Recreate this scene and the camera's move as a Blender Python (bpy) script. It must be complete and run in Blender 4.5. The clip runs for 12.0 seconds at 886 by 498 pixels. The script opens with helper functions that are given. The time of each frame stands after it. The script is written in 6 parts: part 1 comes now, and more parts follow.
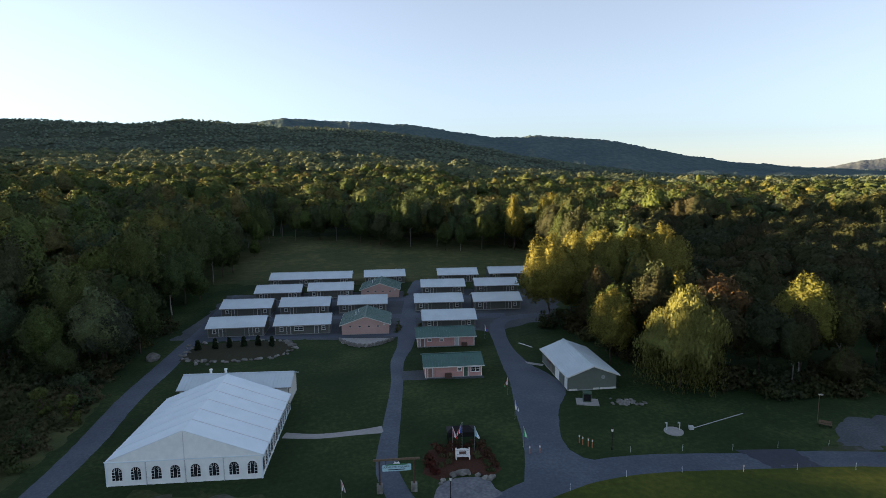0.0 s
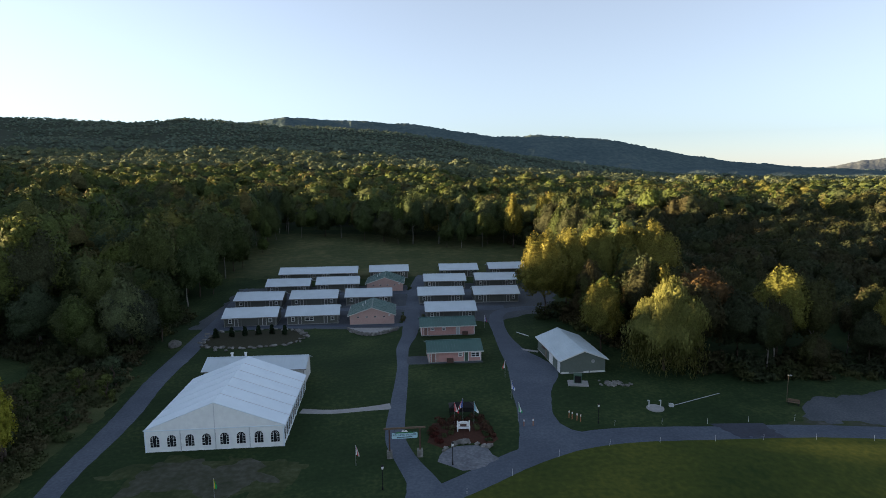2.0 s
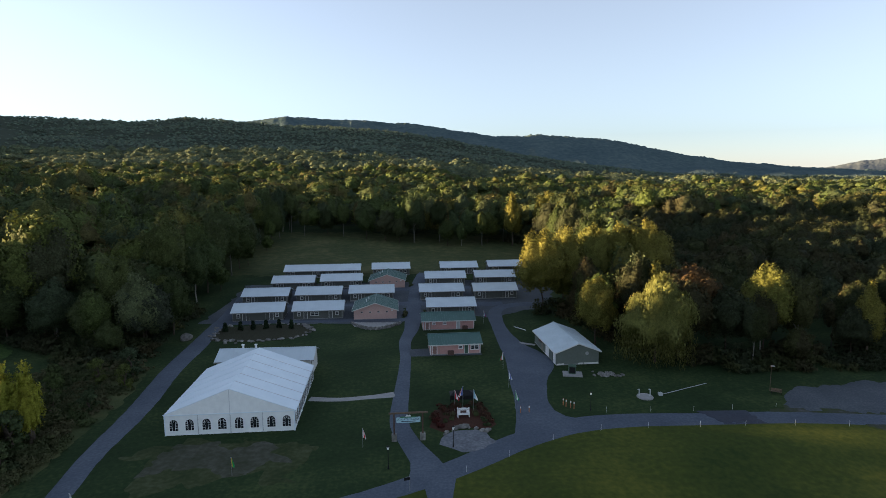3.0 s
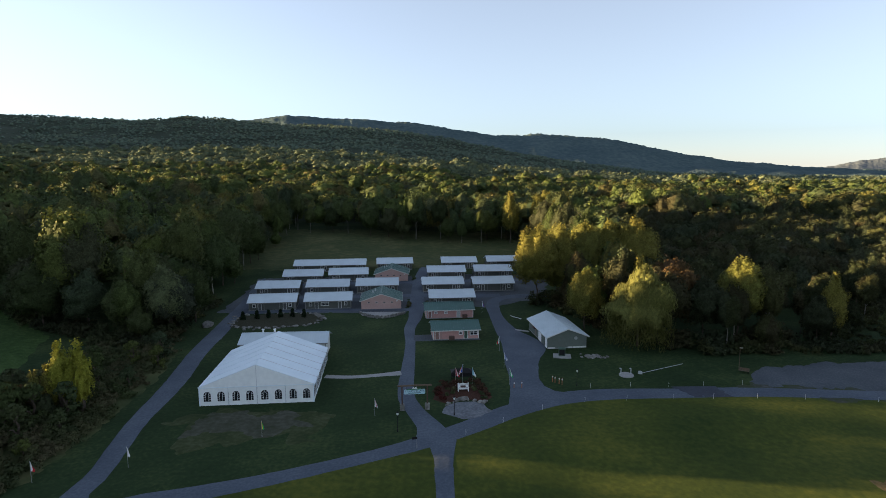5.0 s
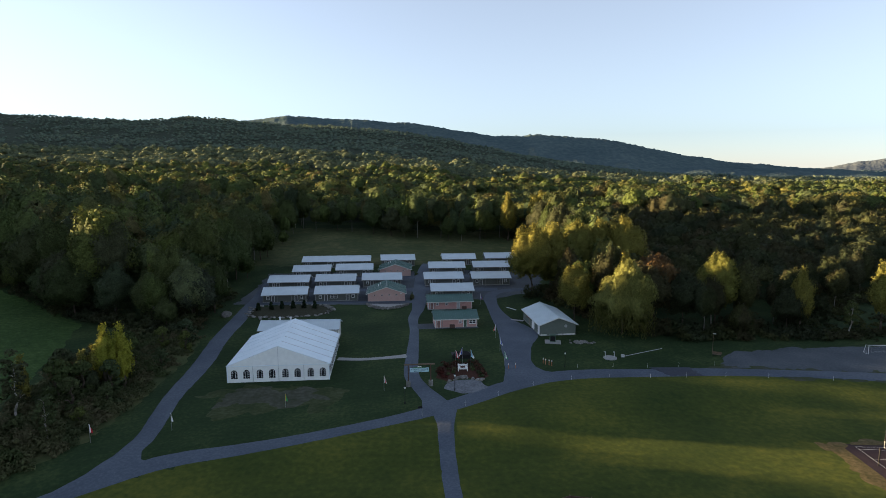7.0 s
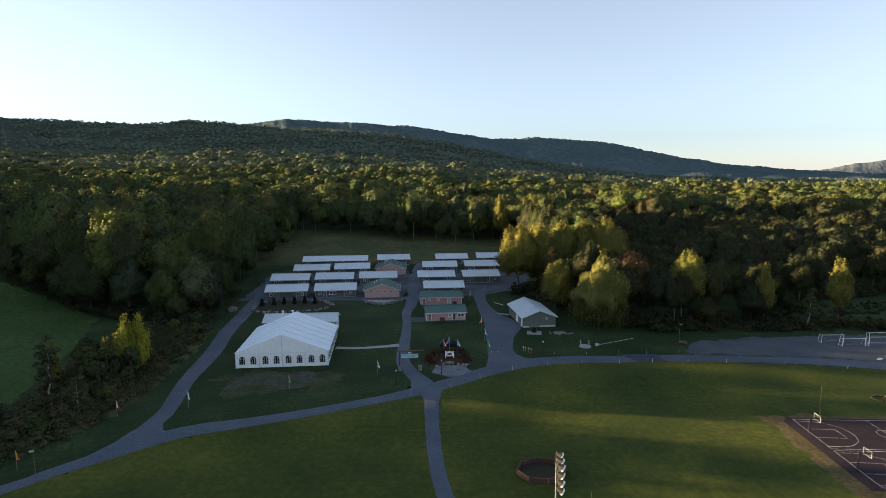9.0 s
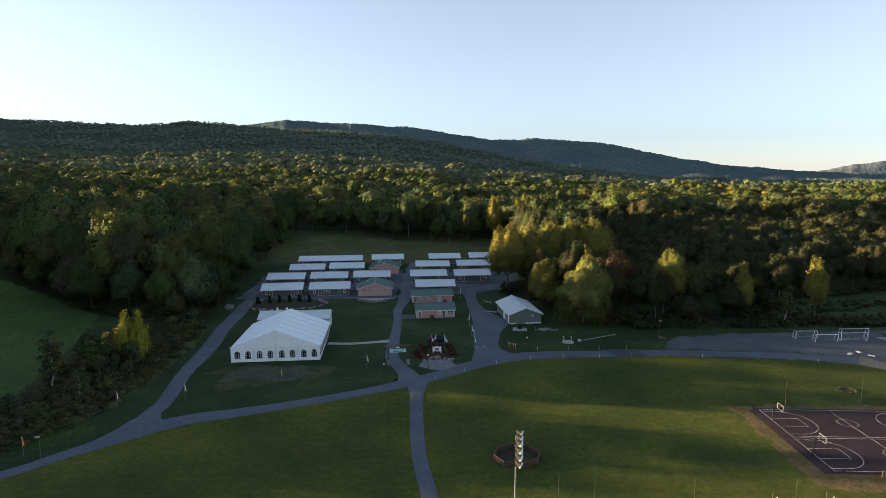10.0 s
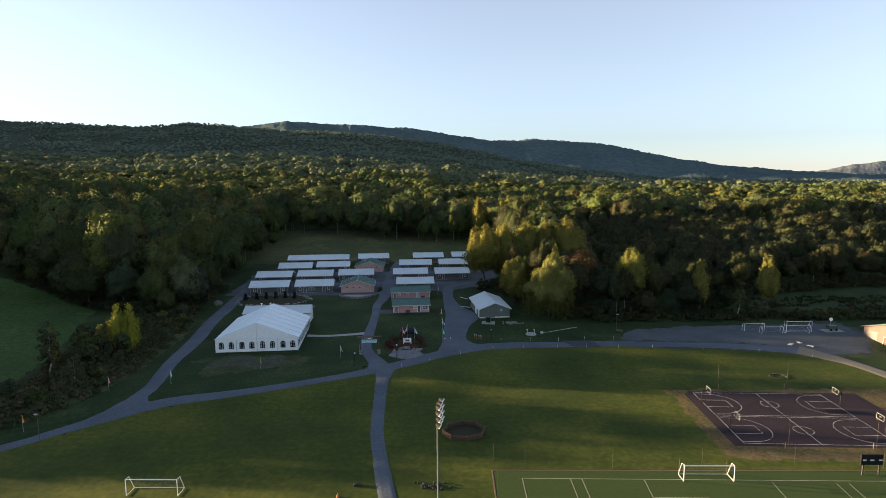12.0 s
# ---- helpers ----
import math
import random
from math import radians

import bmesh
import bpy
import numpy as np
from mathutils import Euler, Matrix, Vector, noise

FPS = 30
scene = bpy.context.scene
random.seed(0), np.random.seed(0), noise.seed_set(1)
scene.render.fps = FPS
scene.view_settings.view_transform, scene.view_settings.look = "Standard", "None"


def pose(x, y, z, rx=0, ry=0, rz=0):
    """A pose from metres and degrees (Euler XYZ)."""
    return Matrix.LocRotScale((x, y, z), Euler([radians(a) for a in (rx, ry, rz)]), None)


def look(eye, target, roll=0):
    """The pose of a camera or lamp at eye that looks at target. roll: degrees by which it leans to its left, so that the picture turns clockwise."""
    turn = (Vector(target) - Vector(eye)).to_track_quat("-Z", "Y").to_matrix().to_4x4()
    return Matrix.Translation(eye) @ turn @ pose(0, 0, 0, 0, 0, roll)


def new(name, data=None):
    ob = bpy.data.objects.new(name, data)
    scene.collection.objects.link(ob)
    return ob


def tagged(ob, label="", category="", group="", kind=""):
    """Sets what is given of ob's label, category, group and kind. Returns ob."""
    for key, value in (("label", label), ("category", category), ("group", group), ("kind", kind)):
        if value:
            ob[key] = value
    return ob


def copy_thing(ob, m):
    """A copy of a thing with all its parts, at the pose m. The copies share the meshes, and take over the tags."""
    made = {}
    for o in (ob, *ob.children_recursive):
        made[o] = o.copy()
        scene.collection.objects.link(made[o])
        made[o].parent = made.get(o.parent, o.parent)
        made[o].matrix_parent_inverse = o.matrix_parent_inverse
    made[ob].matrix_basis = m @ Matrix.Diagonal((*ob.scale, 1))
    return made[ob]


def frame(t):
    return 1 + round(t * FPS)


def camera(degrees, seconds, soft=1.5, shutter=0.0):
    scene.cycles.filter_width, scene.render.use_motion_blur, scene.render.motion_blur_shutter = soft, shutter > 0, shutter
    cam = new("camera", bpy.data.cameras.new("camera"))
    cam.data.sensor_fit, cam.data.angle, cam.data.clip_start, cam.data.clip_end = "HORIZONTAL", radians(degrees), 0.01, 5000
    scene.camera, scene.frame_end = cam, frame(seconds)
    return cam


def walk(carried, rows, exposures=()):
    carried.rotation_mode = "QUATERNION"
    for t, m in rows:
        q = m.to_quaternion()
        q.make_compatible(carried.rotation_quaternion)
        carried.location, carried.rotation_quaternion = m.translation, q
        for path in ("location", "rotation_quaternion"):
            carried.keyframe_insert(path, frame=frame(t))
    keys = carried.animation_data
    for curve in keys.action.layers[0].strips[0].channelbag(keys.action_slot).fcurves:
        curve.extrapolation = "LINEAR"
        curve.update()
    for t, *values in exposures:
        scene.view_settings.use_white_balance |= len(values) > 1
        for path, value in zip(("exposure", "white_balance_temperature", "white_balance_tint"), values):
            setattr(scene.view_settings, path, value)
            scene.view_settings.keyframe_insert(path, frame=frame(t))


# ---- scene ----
cam = camera(76.5, 12.0, 0.7)
EXPOSURES = [(0, 2.4, 6250, 13), (12, 2.4, 6250, 13)]
PATH = [
    (0, (0.77, -2.833, 40.753), (0.744, -0.852, 40.483), -0.5),
    (0.5, (0.69, -4.762, 40.75), (0.664, -2.781, 40.48), -0.5),
    (1, (0.597, -6.953, 40.767), (0.571, -4.972, 40.497), -0.5),
    (1.5, (0.542, -9.263, 40.768), (0.515, -7.282, 40.496), -0.4),
    (2, (0.53, -11.702, 40.898), (0.501, -9.721, 40.625), -0.4),
    (2.5, (0.433, -14.378, 41.002), (0.405, -12.397, 40.728), -0.3),
    (3, (0.364, -17.144, 41.143), (0.335, -15.163, 40.868), -0.3),
    (5, (0.102, -28.761, 41.573), (0.073, -26.781, 41.294), -0.2),
    (5.5, (-0.05, -31.712, 41.645), (-0.078, -29.732, 41.366), -0.2),
    (6, (-0.181, -34.704, 41.721), (-0.208, -32.724, 41.443), -0.2),
    (6.5, (-0.256, -37.851, 41.856), (-0.284, -35.87, 41.578), -0.1),
    (7, (-0.218, -40.904, 42.013), (-0.245, -38.923, 41.735), -0.1),
    (9, (2.468, -52.769, 42.587), (2.443, -50.787, 42.318), -0.2),
    (9.5, (3.952, -55.485, 42.737), (3.927, -53.503, 42.47), -0.2),
    (10, (5.475, -58.063, 42.893), (5.451, -56.081, 42.627), -0.2),
    (10.5, (7.326, -60.703, 43.112), (7.301, -58.721, 42.847), -0.2),
    (11, (9.288, -63.414, 43.348), (9.262, -61.431, 43.083), -0.2),
    (11.5, (11.471, -65.956, 43.527), (11.443, -63.973, 43.264), -0.3),
    (12, (13.72, -68.36, 43.684), (13.692, -66.377, 43.42), -0.3),
]
walk(cam, [(t, look(eye, target, roll)) for t, eye, target, roll in PATH], EXPOSURES)

from mathutils.geometry import delaunay_2d_cdt

# ---- light: low evening sun from the west, clear sky ----
SUN_AZ, SUN_EL = -81.0, 6.6      # degrees from +y towards +x; above the horizon
sx, sy = math.sin(radians(SUN_AZ)), math.cos(radians(SUN_AZ))
sun_from = Vector((sx * math.cos(radians(SUN_EL)), sy * math.cos(radians(SUN_EL)), math.sin(radians(SUN_EL))))
world = bpy.data.worlds.new("evening_sky")
scene.world = world
world.use_nodes = True
wn, wl = world.node_tree.nodes, world.node_tree.links
sky = wn.new("ShaderNodeTexSky")
sky.sky_type = "NISHITA"
sky.sun_disc = False
sky.sun_elevation = radians(SUN_EL)
sky.sun_rotation = radians(SUN_AZ)
sky.altitude, sky.air_density, sky.dust_density, sky.ozone_density = 200, 1.0, 0.0, 4.0
soft_sky = wn.new("ShaderNodeHueSaturation")      # thin high haze greys the sky a little
soft_sky.inputs["Saturation"].default_value, soft_sky.inputs["Hue"].default_value = 0.49, 0.494
even_sky = wn.new("ShaderNodeGamma")
even_sky.inputs["Gamma"].default_value = 0.88
wl.new(sky.outputs[0], soft_sky.inputs["Color"]), wl.new(soft_sky.outputs[0], even_sky.inputs["Color"]), wl.new(even_sky.outputs[0], wn["Background"].inputs[0])
wn["Background"].inputs[1].default_value = 0.0765
lamp = bpy.data.lights.new("sun", "SUN")
lamp.energy, lamp.angle, lamp.color = 5.0, radians(0.6), (1.0, 0.72, 0.37)
sun = new("sun", lamp)
sun.matrix_world = look(sun_from * 900, (0, 0, 0))

# ---- materials ----
MATS = {}


def material(name, stops, scale=1.0, rough=0.8, metal=0.0, detail=6.0, bump=0.0, bump_scale=None, island=0.0, obj=0.0,
             patch=None, translucent=0.0, spec=0.3, waves=None):
    """A surface: colours run along fine noise, with a second, wider noise of lightness, optional relief and variation by piece."""
    m = bpy.data.materials.new(name)
    m.use_nodes = True
    n, l = m.node_tree.nodes, m.node_tree.links
    b = n["Principled BSDF"]
    b.inputs["Roughness"].default_value, b.inputs["Metallic"].default_value = rough, metal
    b.inputs["Specular IOR Level"].default_value = spec
    geo = n.new("ShaderNodeNewGeometry")
    fine = n.new("ShaderNodeTexNoise")
    fine.inputs["Scale"].default_value, fine.inputs["Detail"].default_value = scale, detail
    l.new(geo.outputs["Position"], fine.inputs["Vector"])
    ramp = n.new("ShaderNodeValToRGB")
    r = ramp.color_ramp
    r.elements[0].position, r.elements[1].position = 0.3, 0.7
    r.elements[0].color, r.elements[1].color = (*stops[0], 1), (*stops[-1], 1)
    for i, s in enumerate(stops[1:-1]):
        r.elements.new(0.3 + 0.4 * (i + 1) / (len(stops) - 1)).color = (*s, 1)
    value = fine.outputs["Fac"]
    if patch:      # a wide noise shifts the mix from place to place
        wide = n.new("ShaderNodeTexNoise")
        wide.inputs["Scale"].default_value, wide.inputs["Detail"].default_value = patch[0], 3
        l.new(geo.outputs["Position"], wide.inputs["Vector"])
        mix = n.new("ShaderNodeMix")
        mix.inputs["Factor"].default_value = patch[1]
        l.new(value, mix.inputs[2]), l.new(wide.outputs["Fac"], mix.inputs[3])
        value = mix.outputs[0]
    l.new(value, ramp.inputs["Fac"])
    colour = ramp.outputs["Color"]
    for amount, node, socket in ((island, "ShaderNodeNewGeometry", "Random Per Island"), (obj, "ShaderNodeObjectInfo", "Random")):
        if amount:
            src = n.new(node)
            span = n.new("ShaderNodeMapRange")
            span.inputs[3].default_value, span.inputs[4].default_value = 1 - amount, 1 + amount
            l.new(src.outputs[socket], span.inputs[0])
            mul = n.new("ShaderNodeVectorMath")
            mul.operation = "SCALE"
            l.new(colour, mul.inputs[0]), l.new(span.outputs[0], mul.inputs["Scale"])
            colour = mul.outputs[0]
    if waves:      # mowing or sheet stripes: scale, strength, turn in degrees
        mp = n.new("ShaderNodeMapping")
        mp.inputs["Rotation"].default_value[2] = radians(waves[2])
        wv = n.new("ShaderNodeTexWave")
        wv.inputs["Scale"].default_value, wv.inputs["Distortion"].default_value = waves[0], 1.0
        l.new(geo.outputs["Position"], mp.inputs[0]), l.new(mp.outputs[0], wv.inputs[0])
        span = n.new("ShaderNodeMapRange")
        span.inputs[3].default_value, span.inputs[4].default_value = 1 - waves[1], 1 + waves[1]
        l.new(wv.outputs["Fac"], span.inputs[0])
        mul = n.new("ShaderNodeVectorMath")
        mul.operation = "SCALE"
        l.new(colour, mul.inputs[0]), l.new(span.outputs[0], mul.inputs["Scale"])
        colour = mul.outputs[0]
    l.new(colour, b.inputs["Base Color"])
    if bump:
        bn = n.new("ShaderNodeTexNoise")
        bn.inputs["Scale"].default_value, bn.inputs["Detail"].default_value = bump_scale or scale, 5
        l.new(geo.outputs["Position"], bn.inputs["Vector"])
        bp = n.new("ShaderNodeBump")
        bp.inputs["Strength"].default_value, bp.inputs["Distance"].default_value = 0.7, bump
        l.new(bn.outputs["Fac"], bp.inputs["Height"]), l.new(bp.outputs[0], b.inputs["Normal"])
    if translucent:
        tr, mx = n.new("ShaderNodeBsdfTranslucent"), n.new("ShaderNodeMixShader")
        mx.inputs[0].default_value = translucent
        l.new(colour, tr.inputs["Color"])
        l.new(b.outputs[0], mx.inputs[1]), l.new(tr.outputs[0], mx.inputs[2])
        l.new(mx.outputs[0], n["Material Output"].inputs["Surface"])
    MATS[name] = m
    return m


def foliage(name, tones, cell, translucent=0.16, island=0.35, obj=0.0, grain=2.2, holes=0.0, speckle=(0.45, 1.5)):
    """Leaves: one tone per tree from a cell pattern as wide as a crown, varied leaf by leaf; sprays with a ragged leafy outline."""
    m = bpy.data.materials.new(name)
    m.use_nodes = True
    n, l = m.node_tree.nodes, m.node_tree.links
    b = n["Principled BSDF"]
    b.inputs["Roughness"].default_value, b.inputs["Specular IOR Level"].default_value = 0.85, 0.06
    geo = n.new("ShaderNodeNewGeometry")
    if obj:
        oi = n.new("ShaderNodeObjectInfo")
        pick = oi.outputs["Random"]
    else:
        flat = n.new("ShaderNodeVectorMath")
        flat.operation = "MULTIPLY"
        flat.inputs[1].default_value = (1, 1, 0)
        l.new(geo.outputs["Position"], flat.inputs[0])
        vor = n.new("ShaderNodeTexVoronoi")
        vor.inputs["Scale"].default_value = 1.0 / cell
        l.new(flat.outputs[0], vor.inputs["Vector"])
        sep = n.new("ShaderNodeSeparateColor")
        l.new(vor.outputs["Color"], sep.inputs[0])
        pick = sep.outputs[0]
    ramp = n.new("ShaderNodeValToRGB")
    r = ramp.color_ramp
    r.interpolation = "LINEAR"
    r.elements[0].position, r.elements[1].position = 0.0, 1.0
    r.elements[0].color, r.elements[1].color = (*tones[0], 1), (*tones[-1], 1)
    for i, s in enumerate(tones[1:-1]):
        r.elements.new((i + 1) / (len(tones) - 1)).color = (*s, 1)
    l.new(pick, ramp.inputs["Fac"])
    span = n.new("ShaderNodeMapRange")
    span.inputs[3].default_value, span.inputs[4].default_value = 1 - island, 1 + island
    l.new(geo.outputs["Random Per Island"], span.inputs[0])
    mul = n.new("ShaderNodeVectorMath")
    mul.operation = "SCALE"
    l.new(ramp.outputs["Color"], mul.inputs[0]), l.new(span.outputs[0], mul.inputs["Scale"])
    fine = n.new("ShaderNodeTexNoise")
    fine.inputs["Scale"].default_value, fine.inputs["Detail"].default_value = grain, 2.0
    l.new(geo.outputs["Position"], fine.inputs["Vector"])
    speck = n.new("ShaderNodeMapRange")
    speck.inputs[1].default_value, speck.inputs[2].default_value = 0.3, 0.7
    speck.inputs[3].default_value, speck.inputs[4].default_value = speckle
    l.new(fine.outputs["Fac"], speck.inputs[0])
    tone = n.new("ShaderNodeVectorMath")
    tone.operation = "SCALE"
    l.new(mul.outputs[0], tone.inputs[0]), l.new(speck.outputs[0], tone.inputs["Scale"])
    l.new(tone.outputs[0], b.inputs["Base Color"])
    tr, mx = n.new("ShaderNodeBsdfTranslucent"), n.new("ShaderNodeMixShader")
    mx.inputs[0].default_value = translucent
    l.new(tone.outputs[0], tr.inputs["Color"])
    l.new(b.outputs[0], mx.inputs[1]), l.new(tr.outputs[0], mx.inputs[2])
    surface = mx.outputs[0]
    if holes:
        gap = n.new("ShaderNodeMath")
        gap.operation = "LESS_THAN"
        gap.inputs[1].default_value = holes
        gapnoise = n.new("ShaderNodeTexNoise")
        gapnoise.inputs["Scale"].default_value, gapnoise.inputs["Detail"].default_value = grain * 1.7, 0.0
        l.new(geo.outputs["Position"], gapnoise.inputs["Vector"]), l.new(gapnoise.outputs["Fac"], gap.inputs[0])
        clear, cut = n.new("ShaderNodeBsdfTransparent"), n.new("ShaderNodeMixShader")
        l.new(gap.outputs[0], cut.inputs[0]), l.new(surface, cut.inputs[1]), l.new(clear.outputs[0], cut.inputs[2])
        surface = cut.outputs[0]
    l.new(surface, n["Material Output"].inputs["Surface"])
    MATS[name] = m
    return m


GRASS = material("mown_grass", [(0.011, 0.022, 0.008), (0.021, 0.039, 0.014), (0.052, 0.071, 0.025)], 1.6, 0.95, detail=8, bump=0.02,
                 bump_scale=9, patch=(0.07, 0.55), spec=0.1, waves=(0.14, 0.04, 62))
FIELD = material("field_grass", [(0.023, 0.039, 0.009), (0.047, 0.062, 0.012), (0.100, 0.104, 0.018)], 1.2, 0.95, detail=8, bump=0.02, bump_scale=9, patch=(0.06, 0.6), spec=0.1,
                 waves=(0.16, 0.025, 86))
MEADOW = material("meadow_grass", [(0.030, 0.046, 0.018), (0.058, 0.070, 0.028), (0.112, 0.108, 0.050)], 0.35, 0.95, bump=0.15,
                  bump_scale=3, patch=(0.05, 0.5), spec=0.1)
CROP = material("crop_field", [(0.018, 0.042, 0.011), (0.037, 0.071, 0.018), (0.071, 0.111, 0.033)], 0.8, 0.9, detail=10, bump=0.2, bump_scale=2.5, patch=(0.06, 0.35), spec=0.1, waves=(0.35, 0.12, 25))
TURF = material("artificial_turf", [(0.030, 0.052, 0.013), (0.046, 0.068, 0.018)], 3.0, 0.9, patch=(0.08, 0.4), spec=0.15)
ASPHALT = material("asphalt", [(0.041, 0.053, 0.074), (0.063, 0.080, 0.107), (0.096, 0.117, 0.145)], 2.5, 0.85, bump=0.01, bump_scale=30, patch=(0.12, 0.5), spec=0.3)
NEWTAR = material("fresh_asphalt", [(0.026, 0.031, 0.045), (0.044, 0.052, 0.070)], 2.5, 0.85, bump=0.01, bump_scale=30, patch=(0.3, 0.5), spec=0.3)
GRAVEL = material("gravel", [(0.044, 0.053, 0.062), (0.069, 0.080, 0.092), (0.110, 0.122, 0.134)], 3.0, 0.95, bump=0.012, bump_scale=12, patch=(0.10, 0.5), spec=0.15)
CONCRETE = material("concrete", [(0.22, 0.22, 0.22), (0.32, 0.32, 0.31)], 2.0, 0.9, bump=0.01, bump_scale=20, patch=(0.3, 0.4))
DIRT = material("bare_soil", [(0.034, 0.042, 0.014), (0.075, 0.062, 0.027), (0.105, 0.082, 0.040), (0.165, 0.132, 0.064)], 2.2, 0.95, bump=0.06, bump_scale=6, patch=(0.35, 0.4), spec=0.1)
DARKSOIL = material("dark_planting_soil", [(0.024, 0.027, 0.016), (0.048, 0.047, 0.030)], 4.0, 0.95, bump=0.05, bump_scale=12, spec=0.1)
MULCH = material("bark_mulch", [(0.035, 0.018, 0.013), (0.075, 0.035, 0.024)], 5.0, 0.95, bump=0.05, bump_scale=14, spec=0.1)
COURT = material("court_paint", [(0.024, 0.018, 0.023), (0.037, 0.027, 0.034)], 1.5, 0.9, patch=(0.12, 0.5), spec=0.08)
LINE = material("line_paint", [(0.55, 0.55, 0.53), (0.7, 0.7, 0.68)], 6, 0.8)
LINE_OLD = material("faded_line_paint", [(0.20, 0.21, 0.15), (0.32, 0.33, 0.24)], 4, 0.9)
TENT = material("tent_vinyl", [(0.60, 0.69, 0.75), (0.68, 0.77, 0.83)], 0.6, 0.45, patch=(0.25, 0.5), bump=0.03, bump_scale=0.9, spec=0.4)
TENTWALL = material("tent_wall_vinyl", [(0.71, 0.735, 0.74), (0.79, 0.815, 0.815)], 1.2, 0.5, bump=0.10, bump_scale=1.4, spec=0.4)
SEAM = material("tent_seam", [(0.50, 0.52, 0.55), (0.58, 0.60, 0.63)], 2, 0.6)
CLEAR = material("clear_window_vinyl", [(0.012, 0.014, 0.018), (0.022, 0.024, 0.030)], 2, 0.12, spec=0.6)
WHITE_ROOF = material("white_roof_metal", [(0.42, 0.495, 0.535), (0.51, 0.59, 0.635)], 0.5, 0.42, patch=(0.3, 0.5), spec=0.5, obj=0.05)
GREEN_ROOF = material("green_roof_metal", [(0.030, 0.085, 0.075), (0.045, 0.115, 0.100)], 0.7, 0.45, patch=(0.3, 0.4), spec=0.5)
SIDING = material("grey_green_siding", [(0.075, 0.082, 0.072), (0.105, 0.112, 0.100)], 3, 0.8, patch=(0.4, 0.4), bump=0.01)
SHED_WALL = material("sage_siding", [(0.095, 0.115, 0.100), (0.125, 0.145, 0.128)], 2, 0.75, patch=(0.4, 0.4))
PINK = material("pink_siding", [(0.40, 0.225, 0.205), (0.50, 0.285, 0.26)], 2, 0.8, patch=(0.5, 0.4), bump=0.01)
BLOCK = material("pink_block", [(0.40, 0.265, 0.235), (0.49, 0.335, 0.295)], 3, 0.85, patch=(0.6, 0.4), bump=0.01)
TRIM = material("pale_trim", [(0.50, 0.50, 0.47), (0.62, 0.62, 0.59)], 3, 0.6)
CABIN_DOOR = material("grey_door_paint", [(0.075, 0.08, 0.08), (0.11, 0.115, 0.112)], 3, 0.6)
TAN = material("tan_door_paint", [(0.13, 0.115, 0.09), (0.18, 0.155, 0.12)], 3, 0.6)
WHITE = material("white_paint", [(0.66, 0.66, 0.66), (0.78, 0.78, 0.77)], 3, 0.5)
GLASS = material("window_glass", [(0.02, 0.025, 0.03), (0.035, 0.04, 0.05)], 1, 0.08, spec=0.8)
BLACK = material("black_metal", [(0.006, 0.006, 0.007), (0.012, 0.012, 0.013)], 4, 0.6, spec=0.2)
POSTGREY = material("grey_trim", [(0.17, 0.17, 0.16), (0.24, 0.24, 0.225)], 3, 0.8)
ROSE = material("rose_door_paint", [(0.20, 0.115, 0.10), (0.27, 0.16, 0.14)], 3, 0.7)
GREYDOOR = material("pale_grey_door", [(0.34, 0.36, 0.36), (0.42, 0.44, 0.44)], 3, 0.6)
DARK_STONE = material("dark_stone", [(0.019, 0.019, 0.018), (0.039, 0.037, 0.035), (0.061, 0.059, 0.055)], 1.6, 0.9, bump=0.05, bump_scale=2.5, obj=0.25)
# Pink block darkened: the shade on the barn is put into this colour.
BARN = material("shade_darkened_barn_block", [(0.130, 0.100, 0.092), (0.166, 0.128, 0.117)], 3, 0.85, patch=(0.6, 0.4), bump=0.01)
STEEL = material("galvanised_steel", [(0.30, 0.31, 0.32), (0.42, 0.43, 0.44)], 6, 0.4, metal=0.7)
WOOD = material("weathered_wood", [(0.085, 0.060, 0.040), (0.15, 0.105, 0.070)], 5, 0.8, bump=0.01)
REDWOOD = material("red_brown_boards", [(0.052, 0.031, 0.022), (0.086, 0.050, 0.034)], 4, 0.8, bump=0.01, island=0.2)
ORANGE = material("orange_paint", [(0.30, 0.11, 0.05), (0.38, 0.15, 0.065)], 4, 0.6)
ROCK = material("fieldstone", [(0.085, 0.082, 0.076), (0.15, 0.147, 0.136), (0.26, 0.255, 0.24)], 1.6, 0.9, bump=0.08, bump_scale=2.5, patch=(0.4, 0.4), obj=0.25)
BARK = material("bark", [(0.055, 0.042, 0.032), (0.10, 0.080, 0.062)], 3, 0.95, bump=0.03, bump_scale=5, spec=0.1)
PALEBARK = material("pale_bark", [(0.20, 0.185, 0.16), (0.32, 0.30, 0.27)], 2, 0.9, spec=0.1)
GREYBARK = material("grey_bark", [(0.11, 0.105, 0.092), (0.18, 0.17, 0.15)], 2, 0.9, spec=0.1)
BOXGREEN = material("green_steel", [(0.045, 0.085, 0.060), (0.06, 0.11, 0.08)], 3, 0.5)
BROWN = material("brown_plastic", [(0.07, 0.04, 0.032), (0.10, 0.058, 0.048)], 4, 0.6)
SIGNBLUE = material("sign_blue", [(0.34, 0.52, 0.58), (0.40, 0.58, 0.64)], 3, 0.5)
SIGNDARK = material("sign_lettering", [(0.015, 0.035, 0.06), (0.02, 0.045, 0.075)], 3, 0.5)
SIGNGREEN = material("sign_green", [(0.03, 0.13, 0.06), (0.05, 0.18, 0.08)], 3, 0.5)
